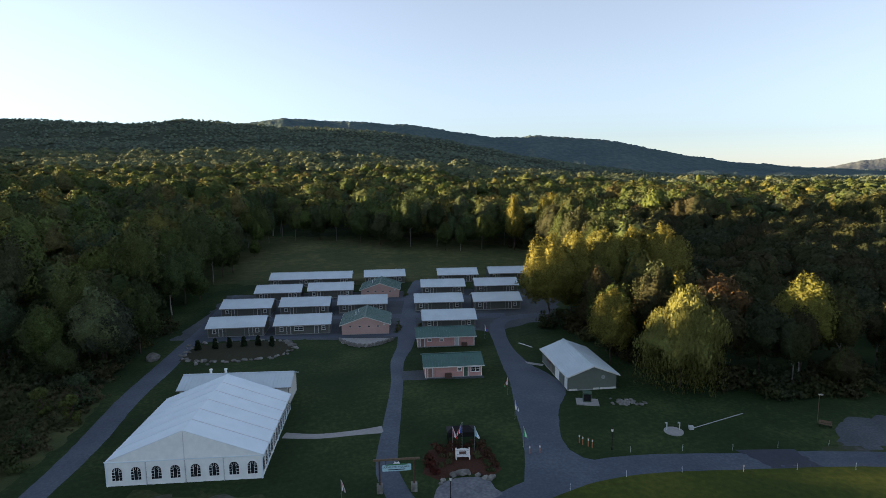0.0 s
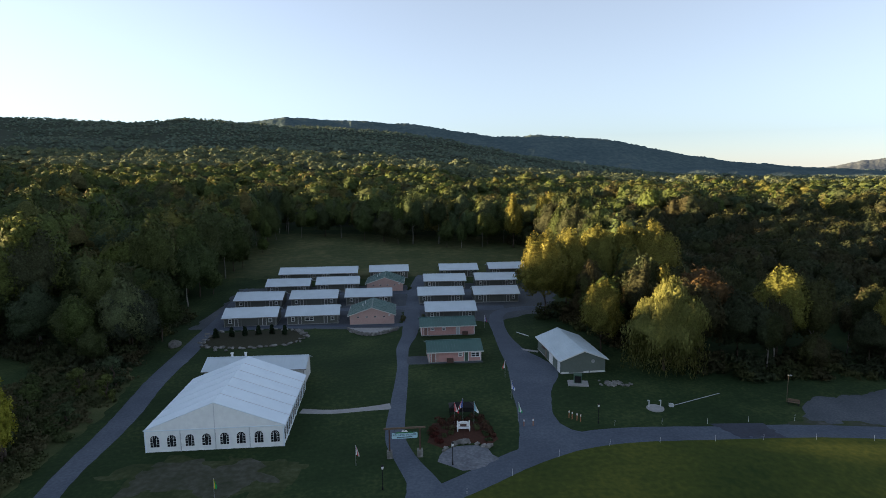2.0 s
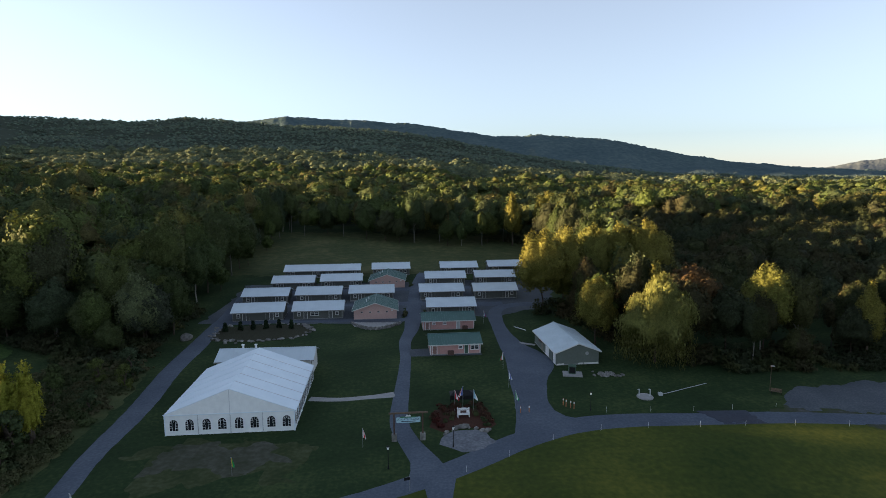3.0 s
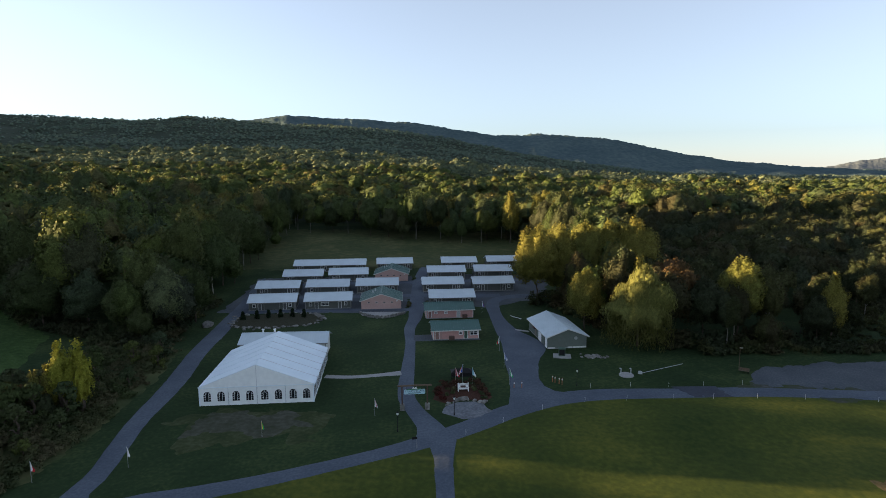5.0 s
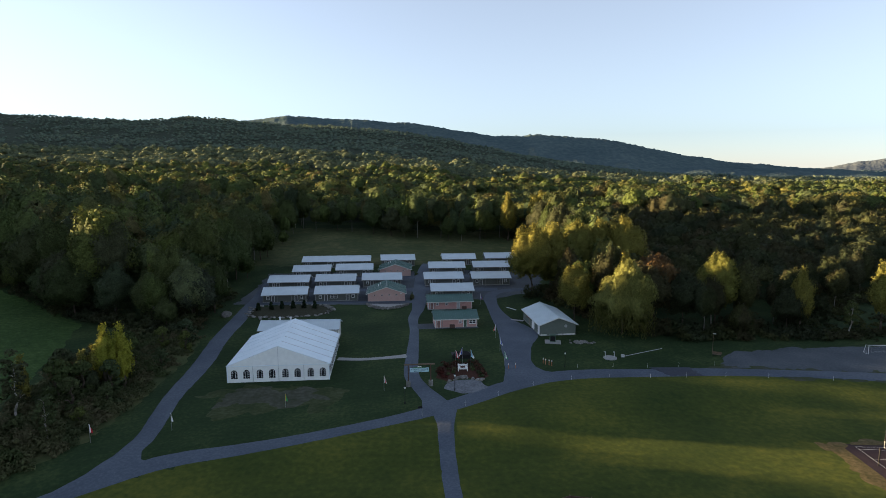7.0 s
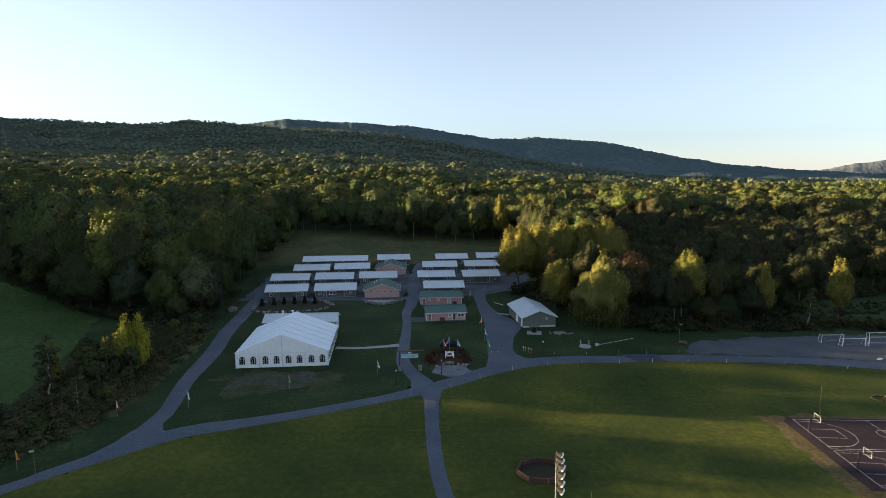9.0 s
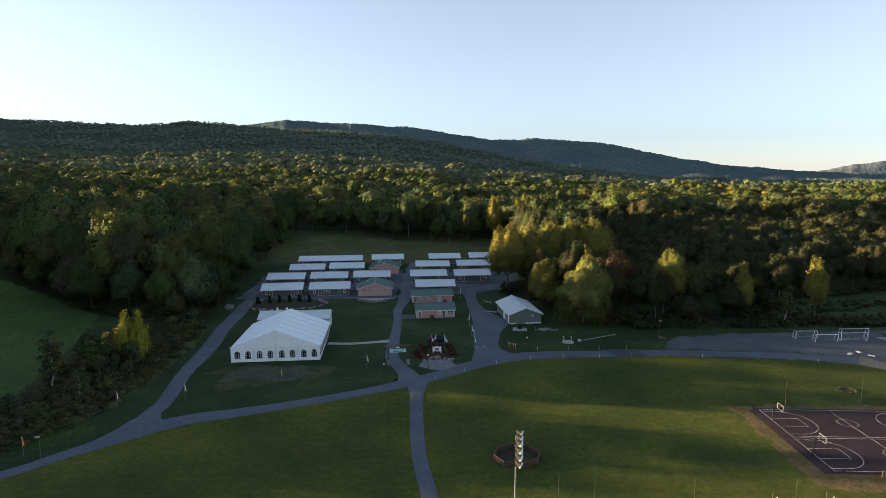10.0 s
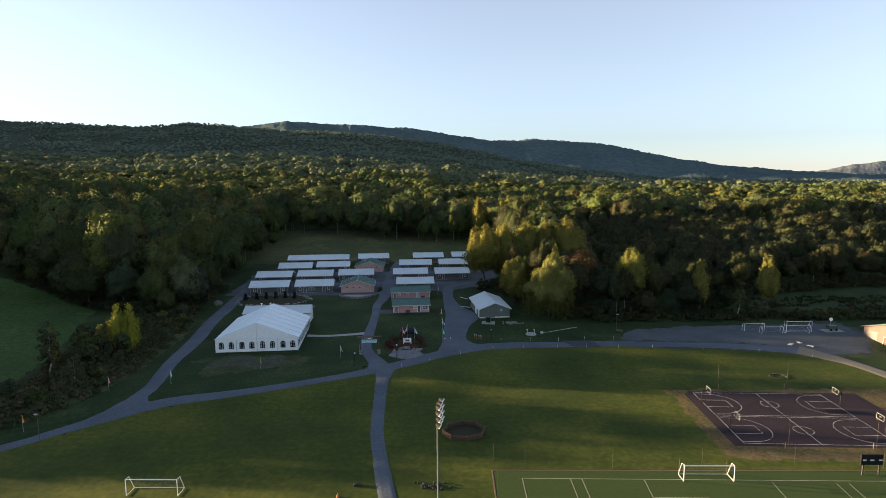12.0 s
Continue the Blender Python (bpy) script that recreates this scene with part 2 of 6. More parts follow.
CLOTHS = {k: material("cloth_" + k, [tuple(c * 0.85 for c in v), v], 3, 0.8, translucent=0.2) for k, v in dict(
    red=(0.55, 0.03, 0.04), white=(0.75, 0.75, 0.75), blue=(0.06, 0.12, 0.42), green=(0.03, 0.35, 0.12), sky=(0.30, 0.55, 0.70),
    yellow=(0.65, 0.50, 0.05)).items()}
LENS = material("lamp_glass", [(0.62, 0.62, 0.60), (0.74, 0.74, 0.72)], 4, 0.2, spec=0.6)
LEAF = foliage("leaves", [(0.036, 0.048, 0.020), (0.054, 0.073, 0.024), (0.050, 0.054, 0.029), (0.065, 0.090, 0.026), (0.044, 0.061, 0.035), (0.078, 0.095, 0.026), (0.041, 0.050, 0.032)], 8, obj=1, grain=2.6, island=0.24, speckle=(0.58, 1.42))
LEAF_GOLD = foliage("turning_leaves", [(0.122, 0.125, 0.030), (0.147, 0.134, 0.031), (0.103, 0.113, 0.030)], 8, obj=1, grain=2.6, island=0.22, speckle=(0.62, 1.38))
LEAF_PALE = foliage("pale_green_leaves", [(0.092, 0.112, 0.053), (0.105, 0.122, 0.060), (0.083, 0.105, 0.054)], 8, obj=1, grain=2.6, island=0.16, speckle=(0.7, 1.3))
LEAF_RUST = foliage("rust_leaves", [(0.084, 0.065, 0.026), (0.094, 0.059, 0.028)], 8, obj=1, grain=2.6, island=0.16, speckle=(0.7, 1.3))
LEAF_WILLOW = foliage("willow_leaves", [(0.140, 0.146, 0.042), (0.156, 0.156, 0.046)], 8, obj=1, island=0.14, speckle=(0.75, 1.25))
LEAF_WOODS = foliage("woodland_leaves", [(0.038, 0.056, 0.022), (0.070, 0.096, 0.027), (0.048, 0.060, 0.032), (0.086, 0.112, 0.029), (0.048, 0.071, 0.038), (0.096, 0.082, 0.030),
                                         (0.042, 0.062, 0.031), (0.094, 0.115, 0.029), (0.058, 0.079, 0.032), (0.118, 0.112, 0.030), (0.050, 0.070, 0.030)], 9, grain=1.8, island=0.22, speckle=(0.6, 1.4))
# Darker copy of the leaves; the wood's shade is put into this colour.
LEAF_SHADED = foliage("shade_darkened_leaves", [(0.026, 0.033, 0.015), (0.042, 0.049, 0.019), (0.046, 0.043, 0.021), (0.030, 0.038, 0.020), (0.064, 0.066, 0.024), (0.036, 0.047, 0.025), (0.058, 0.048, 0.023)], 9, grain=1.8, island=0.22, speckle=(0.6, 1.4))
# Pale blue-green tones: distance haze is painted into the next two leaf colours.
LEAF_HILL_HAZY = foliage("haze_tinted_hillside_leaves", [(0.086, 0.120, 0.094), (0.120, 0.154, 0.108), (0.098, 0.132, 0.103), (0.139, 0.161, 0.108)], 16, grain=0.12, island=0.16, speckle=(0.75, 1.25))
LEAF_FAR_HAZY = foliage("haze_tinted_foothill_leaves", [(0.075, 0.101, 0.063), (0.113, 0.137, 0.075), (0.088, 0.114, 0.072), (0.140, 0.150, 0.075), (0.100, 0.123, 0.072)], 9, grain=0.6, island=0.25, speckle=(0.6, 1.35))
SCRUB = foliage("scrub_leaves", [(0.043, 0.058, 0.026), (0.072, 0.079, 0.035), (0.090, 0.084, 0.045), (0.058, 0.077, 0.030)], 4, grain=3.0, island=0.16, speckle=(0.84, 1.16))
RED_SHRUB = foliage("red_shrub_leaves", [(0.075, 0.022, 0.018), (0.060, 0.034, 0.022)], 2)
EVERGREEN = foliage("evergreen_needles", [(0.012, 0.022, 0.012), (0.018, 0.030, 0.014)], 2)
LEAF_YELLOW = foliage("yellow_leaves", [(0.23, 0.225, 0.03), (0.19, 0.20, 0.03)], 3, grain=3.0, island=0.16, speckle=(0.72, 1.28))
DULL_STEEL = material("dull_steel", [(0.035, 0.033, 0.03), (0.06, 0.055, 0.05)], 5, 0.7)

# ---- mesh helpers ----


def smooth(a, b, v):
    u = min(1.0, max(0.0, (v - a) / (b - a)))
    return u * u * (3 - 2 * u)


class Build:
    """Collects the corners and faces of one mesh."""

    def __init__(self):
        self.v, self.f = [], []

    def add(self, verts, faces):
        k = len(self.v)
        self.v += [tuple(p) for p in verts]
        self.f += [tuple(i + k for i in f) for f in faces]
        return self

    def box(self, x0, x1, y0, y1, z0, z1, m=None):
        p = [Vector((x, y, z)) for z in (z0, z1) for y in (y0, y1) for x in (x0, x1)]
        if m:
            p = [m @ q for q in p]
        return self.add(p, [(0, 2, 3, 1), (4, 5, 7, 6), (0, 1, 5, 4), (1, 3, 7, 5), (3, 2, 6, 7), (2, 0, 4, 6)])

    def rod(self, a, b, ra, rb=None, n=8):
        a, b = Vector(a), Vector(b)
        rb = ra if rb is None else rb
        q = (b - a).to_track_quat("Z", "Y")
        ring = [Vector((math.cos(2 * math.pi * i / n), math.sin(2 * math.pi * i / n), 0)) for i in range(n)]
        v = [a + q @ (c * ra) for c in ring] + [b + q @ (c * rb) for c in ring]
        return self.add(v, [(i, (i + 1) % n, n + (i + 1) % n, n + i) for i in range(n)] + [tuple(range(n))[::-1], tuple(range(n, 2 * n))])

    def slab(self, a, b, c, d, thick):
        """A flat sheet through four corners, of that thickness below them."""
        a, b, c, d = (Vector(p) for p in (a, b, c, d))
        down = (b - a).cross(d - a).normalized() * -thick
        return self.add([a, b, c, d, a + down, b + down, c + down, d + down],
                        [(0, 1, 2, 3), (7, 6, 5, 4), (0, 4, 5, 1), (1, 5, 6, 2), (2, 6, 7, 3), (3, 7, 4, 0)])

    def prism(self, outline, y0, y1):
        """An outline in x, z, pushed from y0 to y1."""
        n = len(outline)
        v = [(x, y0, z) for x, z in outline] + [(x, y1, z) for x, z in outline]
        return self.add(v, [tuple(range(n)), tuple(range(2 * n - 1, n - 1, -1))] + [(i, n + i, n + (i + 1) % n, (i + 1) % n) for i in range(n)])

    def mesh(self, name, mat, shade=False):
        me = bpy.data.meshes.new(name)
        me.from_pydata(self.v, [], self.f)
        me.materials.append(mat)
        if shade:
            me.shade_smooth()
        return me


def part(name, build, mat, parent, label="", shade=False):
    ob = new(name, build.mesh(name, mat, shade))
    ob.parent = parent
    return tagged(ob, label)


def thing(name, m, label, category, group="", kind=""):
    ob = new(name)
    ob.empty_display_size = 0.3
    ob.matrix_world = m
    return tagged(ob, label, category, group, kind)


def soup(name, verts, mat):
    """A mesh of loose three-cornered leaf sprays from an array of corners, each with the way its clump faces."""
    verts = np.asarray(verts, np.float32)
    verts, facing = verts[:, :3], verts[:, 3:]
    n = len(verts) // 3
    me = bpy.data.meshes.new(name)
    me.vertices.add(3 * n), me.loops.add(3 * n), me.polygons.add(n)
    me.vertices.foreach_set("co", verts.ravel())
    me.loops.foreach_set("vertex_index", np.arange(3 * n, dtype=np.int32))
    me.polygons.foreach_set("loop_start", np.arange(0, 3 * n, 3, dtype=np.int32))
    me.update(calc_edges=True)
    me.attributes.new("custom_normal", "FLOAT_VECTOR", "POINT").data.foreach_set("vector", facing.ravel())
    me.materials.append(mat)
    return me


# ---- the lie of the land ----
# heights of the wooded ridges along the bearing x / y
# RIDGE's first two values are out of view, raised to shade the slope
RIDGE = ([-1.4, -1.0, -0.80, -0.67, -0.60, -0.51, -0.47, -0.37, -0.293, -0.198, -0.107, -0.027, 0.033, 0.12, 0.22, 0.36, 0.52, 0.80, 1.4],
         [600, 340, 226, 221, 211, 211, 224, 205, 196, 190, 178, 150, 126, 92, 56, 22, 6, 1, 0])
RIDGE_B = ([-0.50, -0.43, -0.37, -0.293, -0.198, -0.107, -0.027, 0.033, 0.08, 0.125, 0.155, 0.20, 0.275, 0.345, 0.42, 0.52, 0.62, 0.68, 0.9], [210, 265, 304, 326, 313, 296, 271, 240, 224, 221, 227, 217, 202, 158, 115, 74, 50, 40, 30])
RIDGE_C = ([0.60, 0.66, 0.72, 0.79, 0.95, 1.3], [20, 52, 92, 122, 150, 120])


def lie(x, y):
    z = 0.7 * smooth(66, 100, y) + 2.5 * smooth(135, 200, y)
    z -= 1.2 * smooth(0, 14, 48 + 0.20 * x + 8 * smooth(5, 40, x) - y)
    # the land climbs gently to the west
    z += 8 * smooth(-95, -235, x) * (1 - 0.6 * smooth(250, 420, y)) * smooth(-300, -120, y)
    z += 6 * smooth(-82, -135, x) * smooth(118, 150, y) * (1 - smooth(290, 350, y))
    # an unseen wooded hill added further west, to keep the low sun off the woods' edge
    z += 22 * smooth(-255, -400, x) * smooth(128, 172, y) * (1 - smooth(310, 380, y))
    # extra unseen rise added on that hill to shade the east wood
    z += 6 * smooth(-255, -400, x) * smooth(172, 186, y) * (1 - smooth(198, 216, y))
    if y > 200:
        u = x / y
        rough = noise.fractal(Vector((x / 190, y / 190, 0.3)), 1.0, 2.0, 5) * 22 * smooth(500, 1100, y) * (1 - 0.65 * smooth(1650, 1980, y))
        rough += 24 * noise.noise(Vector((x / 430, y / 210, 5.3))) * smooth(600, 1150, y) * (1 - smooth(1650, 1950, y))
        z += 4 * smooth(200, 300, y)
        z += 7.5 * noise.noise(Vector((x / 95, y / 60, 7.0))) * smooth(280, 380, y) * (1 - 0.5 * smooth(900, 1300, y))
        up = (max(0.0, min(1.0, (y - 230) / 1770)) ** 1.6) * (1 - 0.45 * smooth(2020, 2700, y))
        z += up * (float(np.interp(u, *RIDGE)) + rough)
    return z


def steps(lo, hi, near, far, grow, cap):
    """Grid lines: even between lo and hi, then ever wider out to near and far."""
    line = list(np.arange(lo, hi + 0.01, 2.0))
    d, p = 2.0, hi
    while p < far:
        d = min(d * grow, cap)
        p += d
        line.append(p)
    d, p = 2.0, lo
    while p > near:
        d = min(d * grow, cap)
        p -= d
        line.insert(0, p)
    return line


gx, gy = steps(-112, 150, -3400, 3400, 1.18, 70), steps(-20, 308, -1500, 4100, 1.18, 70)
me = bpy.data.meshes.new("ground")
me.from_pydata([(x, y, lie(x, y)) for y in gy for x in gx], [],
               [(j * len(gx) + i, j * len(gx) + i + 1, (j + 1) * len(gx) + i + 1, (j + 1) * len(gx) + i) for j in range(len(gy) - 1) for i in range(len(gx) - 1)])
me.shade_smooth()
FLOOR = material("forest_floor", [(0.030, 0.040, 0.028), (0.048, 0.060, 0.038)], 0.05, 0.95, bump=2.0, bump_scale=0.09, patch=(0.01, 0.4), spec=0.05)
me.materials.append(GRASS), me.materials.append(FLOOR), me.materials.append(FIELD)
ROAD_X, ROAD_Y = [-92, -61.5, -49, -31.7, -10.8, 3, 10.5, 19, 28.4, 57, 84, 105, 111], [-5, 19, 30.5, 39.5, 49, 58, 64.2, 69.2, 71.5, 72.6, 71, 67, 50]
for p in me.polygons:
    if p.center.y > 330 or p.center.x < -260 or p.center.x > 260:
        p.material_index = 1
    elif p.center.y < np.interp(p.center.x, ROAD_X, ROAD_Y):
        p.material_index = 2
ground = tagged(new("ground", me), "mown green lawn running out to wooded hills", "ground", kind="structure")


# Aerial haze is painted into the base colour of both backdrop hills.
HAZE_HILL = material("haze_tinted_hill", [(0.052, 0.082, 0.090), (0.078, 0.110, 0.114), (0.112, 0.146, 0.142)], 0.045, 1.0, patch=(0.006, 0.35), spec=0.0, bump=10.0, bump_scale=0.09)
HAZE_FAR_HILL = material("haze_tinted_far_hill", [(0.10, 0.12, 0.14), (0.13, 0.15, 0.165)], 0.01, 1.0, patch=(0.004, 0.4), spec=0.0, bump=5.0, bump_scale=0.03)


RANGE_PROFILE = ((-1.0, 0.0), (-0.7, 0.35), (-0.4, 0.68), (-0.15, 0.93), (0.0, 1.0), (0.5, 0.5))


def range_height(table, y, u, f):
    """Height of a far hill at the bearing u; f runs from its foot at -1 to its crest at 0."""
    k = float(np.interp(f, *zip(*RANGE_PROFILE)))
    crest = float(np.interp(u, *table)) + 7 * noise.fractal(Vector((u * 22, y / 900, 0)), 1.0, 2.0, 4)
    treed = 7.0 if table is RIDGE_B else 2.5
    treed *= noise.noise(Vector((u * 210, f * 24, y))) + 0.5 * noise.noise(Vector((u * 520, f * 60, y)))      # knolls and tree groups
    return k * crest + k * treed + (1 - k) * 4 + k * (1 - k) * 70 * noise.noise(Vector((u * 16, f * 3, y)))


def distant(name, table, y, depth, mat, label):
    """A far hill as backdrop: slopes up from the plain to its crest and down behind."""
    b, us = Build(), np.linspace(table[0][0], table[0][-1], 460)
    rows = list(np.linspace(-1.0, 0.0, 46)) + [0.25, 0.5]
    for f in rows:
        for u in us:
            b.v.append((u * (y + depth * f), y + depth * f, range_height(table, y, u, f)))
    n = len(us)
    b.f = [(r * n + i, r * n + i + 1, (r + 1) * n + i + 1, (r + 1) * n + i) for r in range(len(rows) - 1) for i in range(n - 1)]
    return tagged(new(name, b.mesh(name, mat, True)), label, "hill", kind="structure")


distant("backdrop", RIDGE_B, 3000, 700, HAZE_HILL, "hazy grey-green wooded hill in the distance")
distant("backdrop_far", RIDGE_C, 3650, 500, HAZE_FAR_HILL, "pale hazy hill on the horizon")


def sheet(name, mat, rows, lift, label, category, wobble=0.0):
    """A ribbon along rows of (x, y, width), curved between them and laid on the ground with a small edge."""
    pts, b, rnd = [Vector(r) for r in rows], Build(), random.Random(name)
    line = []
    for i in range(len(pts) - 1):
        p0, p1, p2, p3 = pts[max(i - 1, 0)], pts[i], pts[i + 1], pts[min(i + 2, len(pts) - 1)]
        n = max(2, int((p2.xy - p1.xy).length / 1.5))
        for k in range(n):
            t = k / n
            line.append(0.5 * (2 * p1 + (p2 - p0) * t + (2 * p0 - 5 * p1 + 4 * p2 - p3) * t * t + (3 * p1 - p0 - 3 * p2 + p3) * t ** 3))
    line.append(pts[-1])
    cuts = 6
    for i, p in enumerate(line):
        d = (line[min(i + 1, len(line) - 1)] - line[max(i - 1, 0)]).xy.normalized()
        side = Vector((d.y, -d.x))
        wl, wr = (p.z / 2 + rnd.uniform(-wobble, wobble) for _ in range(2))
        for k in range(cuts + 1):
            q = p.xy + side * (-wl + (wl + wr) * k / cuts)
            b.v.append((q.x, q.y, lie(q.x, q.y) + (lift if 0 < k < cuts else lift - 0.12)))
    for i in range(len(line) - 1):
        for k in range(cuts):
            a = i * (cuts + 1) + k
            b.f.append((a, a + 1, a + cuts + 2, a + cuts + 1))
    return tagged(new(name, b.mesh(name, mat, True)), label, category, kind="structure")


def patch_of(name, mat, outline, lift, label, category, ragged=0.0, kind="structure"):
    """An area of ground with a (ragged) outline, laid on the ground."""
    rnd, b = random.Random(name), Build()
    ring = []
    for i, p in enumerate(outline):
        q = Vector(outline[(i + 1) % len(outline)])
        p = Vector(p)
        n = max(1, int((q - p).length / 1.6))
        for k in range(n):
            w_ = p.lerp(q, k / n)
            f_ = Vector((w_.x * 0.28, w_.y * 0.28, 0))
            ring.append(w_ + 1.6 * ragged * Vector((noise.noise(f_), noise.noise(f_ + Vector((40, 9, 3)))))
                        + 0.25 * ragged * Vector((rnd.uniform(-1, 1), rnd.uniform(-1, 1))))
    # points inside, then a net over outline and points
    xs, ys = [p.x for p in ring], [p.y for p in ring]
    gap = max(0.8, ((max(xs) - min(xs)) * (max(ys) - min(ys)) / 1500) ** 0.5)
    inside = []
    y = min(ys) + gap / 2
    while y < max(ys):
        x = min(xs) + gap / 2
        while x < max(xs):
            odd, near = False, False
            for p, q in zip(ring, ring[1:] + ring[:1]):
                if (p.y > y) != (q.y > y) and x < p.x + (y - p.y) / (q.y - p.y) * (q.x - p.x):
                    odd = not odd
                near = near or (p.x - x) ** 2 + (p.y - y) ** 2 < 0.3 * gap * gap
            if odd and not near:
                inside.append(Vector((x, y)))
            x += gap
        y += gap
    n = len(ring)
    pts, _, tris, src, _, _ = delaunay_2d_cdt(ring + inside, [(k, (k + 1) % n) for k in range(n)], [], 1, 1e-4)
    for p, s_ in zip(pts, src):
        rim = any(k < n for k in s_)
        b.v.append((p.x, p.y, lie(p.x, p.y) + (lift - 0.08 if rim else lift)))
    b.f = [tuple(f) for f in tris]
    me_ = b.mesh(name, mat, True)
    return tagged(new(name, me_), label, category, kind=kind)


sheet("road", ASPHALT, [(-92, -5, 3.4), (-75, 9.5, 3.4), (-61.5, 19, 3.3), (-56, 24.8, 3.3), (-49.3, 30.5, 3.8), (-42, 35.8, 4.2), (-31.7, 39.5, 3.7), (-21.5, 43.7, 3.6),
                       (-10.8, 49, 3.8), (-4, 53.0, 4.6), (3, 58.0, 5.2), (10.5, 64.2, 5.6), (19, 69.2, 5.8), (28.4, 71.5, 5.6), (43, 72.2, 5.0), (57.5, 72.8, 5.0), (70.6, 72.0, 5.0),
                       (84.4, 71, 5.0), (97, 69.6, 4.6), (105, 67, 3.6), (109.6, 61, 3.0), (111, 50, 2.8), (112, 30, 2.8)], 0.07,
      "grey asphalt road curving between lawns", "road", 0.05)
sheet("road_west", ASPHALT, [(-48.2, 35.0, 3.2), (-48.5, 39, 3.5), (-48.9, 44, 3.6), (-52.2, 58.6, 3.9), (-53.8, 72, 4.6), (-55.1, 81, 4.8), (-57.2, 92, 4.7), (-58.6, 104, 5.0), (-60.4, 118, 5.0), (-62.6, 135, 5), (-65.6, 152, 3.8),
                            (-67.2, 164, 2.4), (-68.4, 173, 1.0)], 0.075, "asphalt service drive beside the woods", "road", 0.08)
sheet("road_east", ASPHALT, [(13.6, 66, 7.5), (14.4, 73, 7.0), (14.7, 80, 6.8), (15.5, 90, 8.6), (17.0, 97.5, 11.2), (16.2, 104, 9.8), (14.4, 111, 6.6), (12.8, 125, 4.2), (12.8, 140, 5.0), (16, 147, 5),
                            (24, 150.0, 5), (34, 151, 4)], 0.08, "asphalt drive between the cabins and the shed", "road", 0.08)
sheet("path_main", ASPHALT, [(-2.6, 55, 6.5), (-3.6, 58.5, 4.6), (-6.3, 64.5, 3.6), (-8.4, 71.5, 3.5), (-9, 85.6, 3.0), (-9.6, 100, 2.6), (-10.7, 113, 3.2), (-10, 123, 4.0), (-10.2, 134, 5), (-11, 150, 5), (-11.3, 170, 5),
                            (-10, 195, 4.5)], 0.085, "asphalt walk through the lawn to the cabins", "path", 0.04)
sheet("dirt_track", material("sandy_track", [(0.105, 0.096, 0.082), (0.165, 0.150, 0.128)], 2, 0.95, bump=0.03, bump_scale=7, patch=(0.2, 0.4)), [(101, 69.6, 6.5), (107.5, 63.5, 5.2), (111, 52, 4.2), (112.8, 30, 3.6)], 0.09, "sandy dirt track beside the field", "path", 0.15)
sheet("path_south", ASPHALT, [(-1.4, 53.5, 5.2), (-1.0, 48, 3.2), (-0.8, 41.5, 2.8), (0.4, 27, 2.6), (1.7, 19, 2.6), (4.7, 5, 2.8), (9, -12, 2.8), (15, -40, 2.8), (20, -90, 2.8)], 0.085,
      "narrow asphalt walk across the playing fields", "path", 0.06)
sheet("path_spur", CONCRETE, [(-25.4, 79.9, 2.1), (-20, 79.6, 1.8), (-14, 80.8, 1.9), (-10.2, 81.8, 2.8)], 0.07, "pale concrete walk to the tent", "path")
sheet("path_shed", CONCRETE, [(15.2, 112.6, 1.5), (20, 110.4, 1.4)], 0.06, "short pale concrete walk", "path")
sheet("yard_front", ASPHALT, [(-62, 129.6, 5.0), (-45, 131.3, 3.8), (-30, 132, 3.4), (-10, 133.4, 3.5)], 0.09, "asphalt walk before the front cabins", "path", 0.2)
sheet("yard_middle", ASPHALT, [(-64, 147.5, 3.5), (-45, 148, 4), (-28, 149, 4), (-10, 150.4, 5), (4, 149.8, 6), (16, 150.4, 5)], 0.095, "asphalt lane between cabin rows", "path", 0.2)
sheet("yard_rear", ASPHALT, [(-64, 163.5, 3.2), (-40, 165.5, 3.5), (-12, 168, 5), (8, 169.6, 4), (26, 170.5, 3.5)], 0.1, "asphalt lane between the rear cabins", "path", 0.2)
patch_of("drive_mouth", ASPHALT, [(14, 90), (18.2, 88), (17.9, 84), (17.6, 79), (18.1, 75.4), (19.6, 73.2), (21.9, 72.1), (25.5, 71.4), (22.2, 68.7), (15.8, 67.0), (9.6, 63.2), (7.4, 62.9), (8.9, 64.5), (10.2, 66.2), (11.0, 68.5), (11.3, 71.4), (12.0, 80)], 0.083, "asphalt mouth of the drive", "road", 0.05)
patch_of("road_mouth", ASPHALT, [(-58.5, 22.6), (-54.6, 27.4), (-51.8, 32.4), (-50.4, 37), (-50.3, 42), (-47.3, 42), (-46.9, 38.4), (-45.8, 36.2), (-43.2, 35.2), (-50, 30.4)], 0.078, "asphalt mouth of the service drive", "road", 0.05)
patch_of("cabin_yard", GRAVEL, [(-68, 128.5), (-69, 150), (-71, 173), (-40, 176), (-14, 178), (-12, 150), (-12.5, 127.8), (-30, 128.6), (-50, 129)], 0.045, "dark gravel yard under the cabins", "gravel", 0.8)
patch_of("cabin_yard_east", GRAVEL, [(-9.5, 137), (-9, 178), (12, 180), (36, 178), (33, 160), (28, 146), (18, 140), (11, 134), (7, 137)], 0.045, "dark gravel yard beside the drive", "gravel", 0.8)
patch_of("road_patch", NEWTAR, [(42.2, 75.2), (50.9, 75.4), (52.2, 70.5), (44.8, 70.3)], 0.10, "darker patch of fresh asphalt in the road", "road")
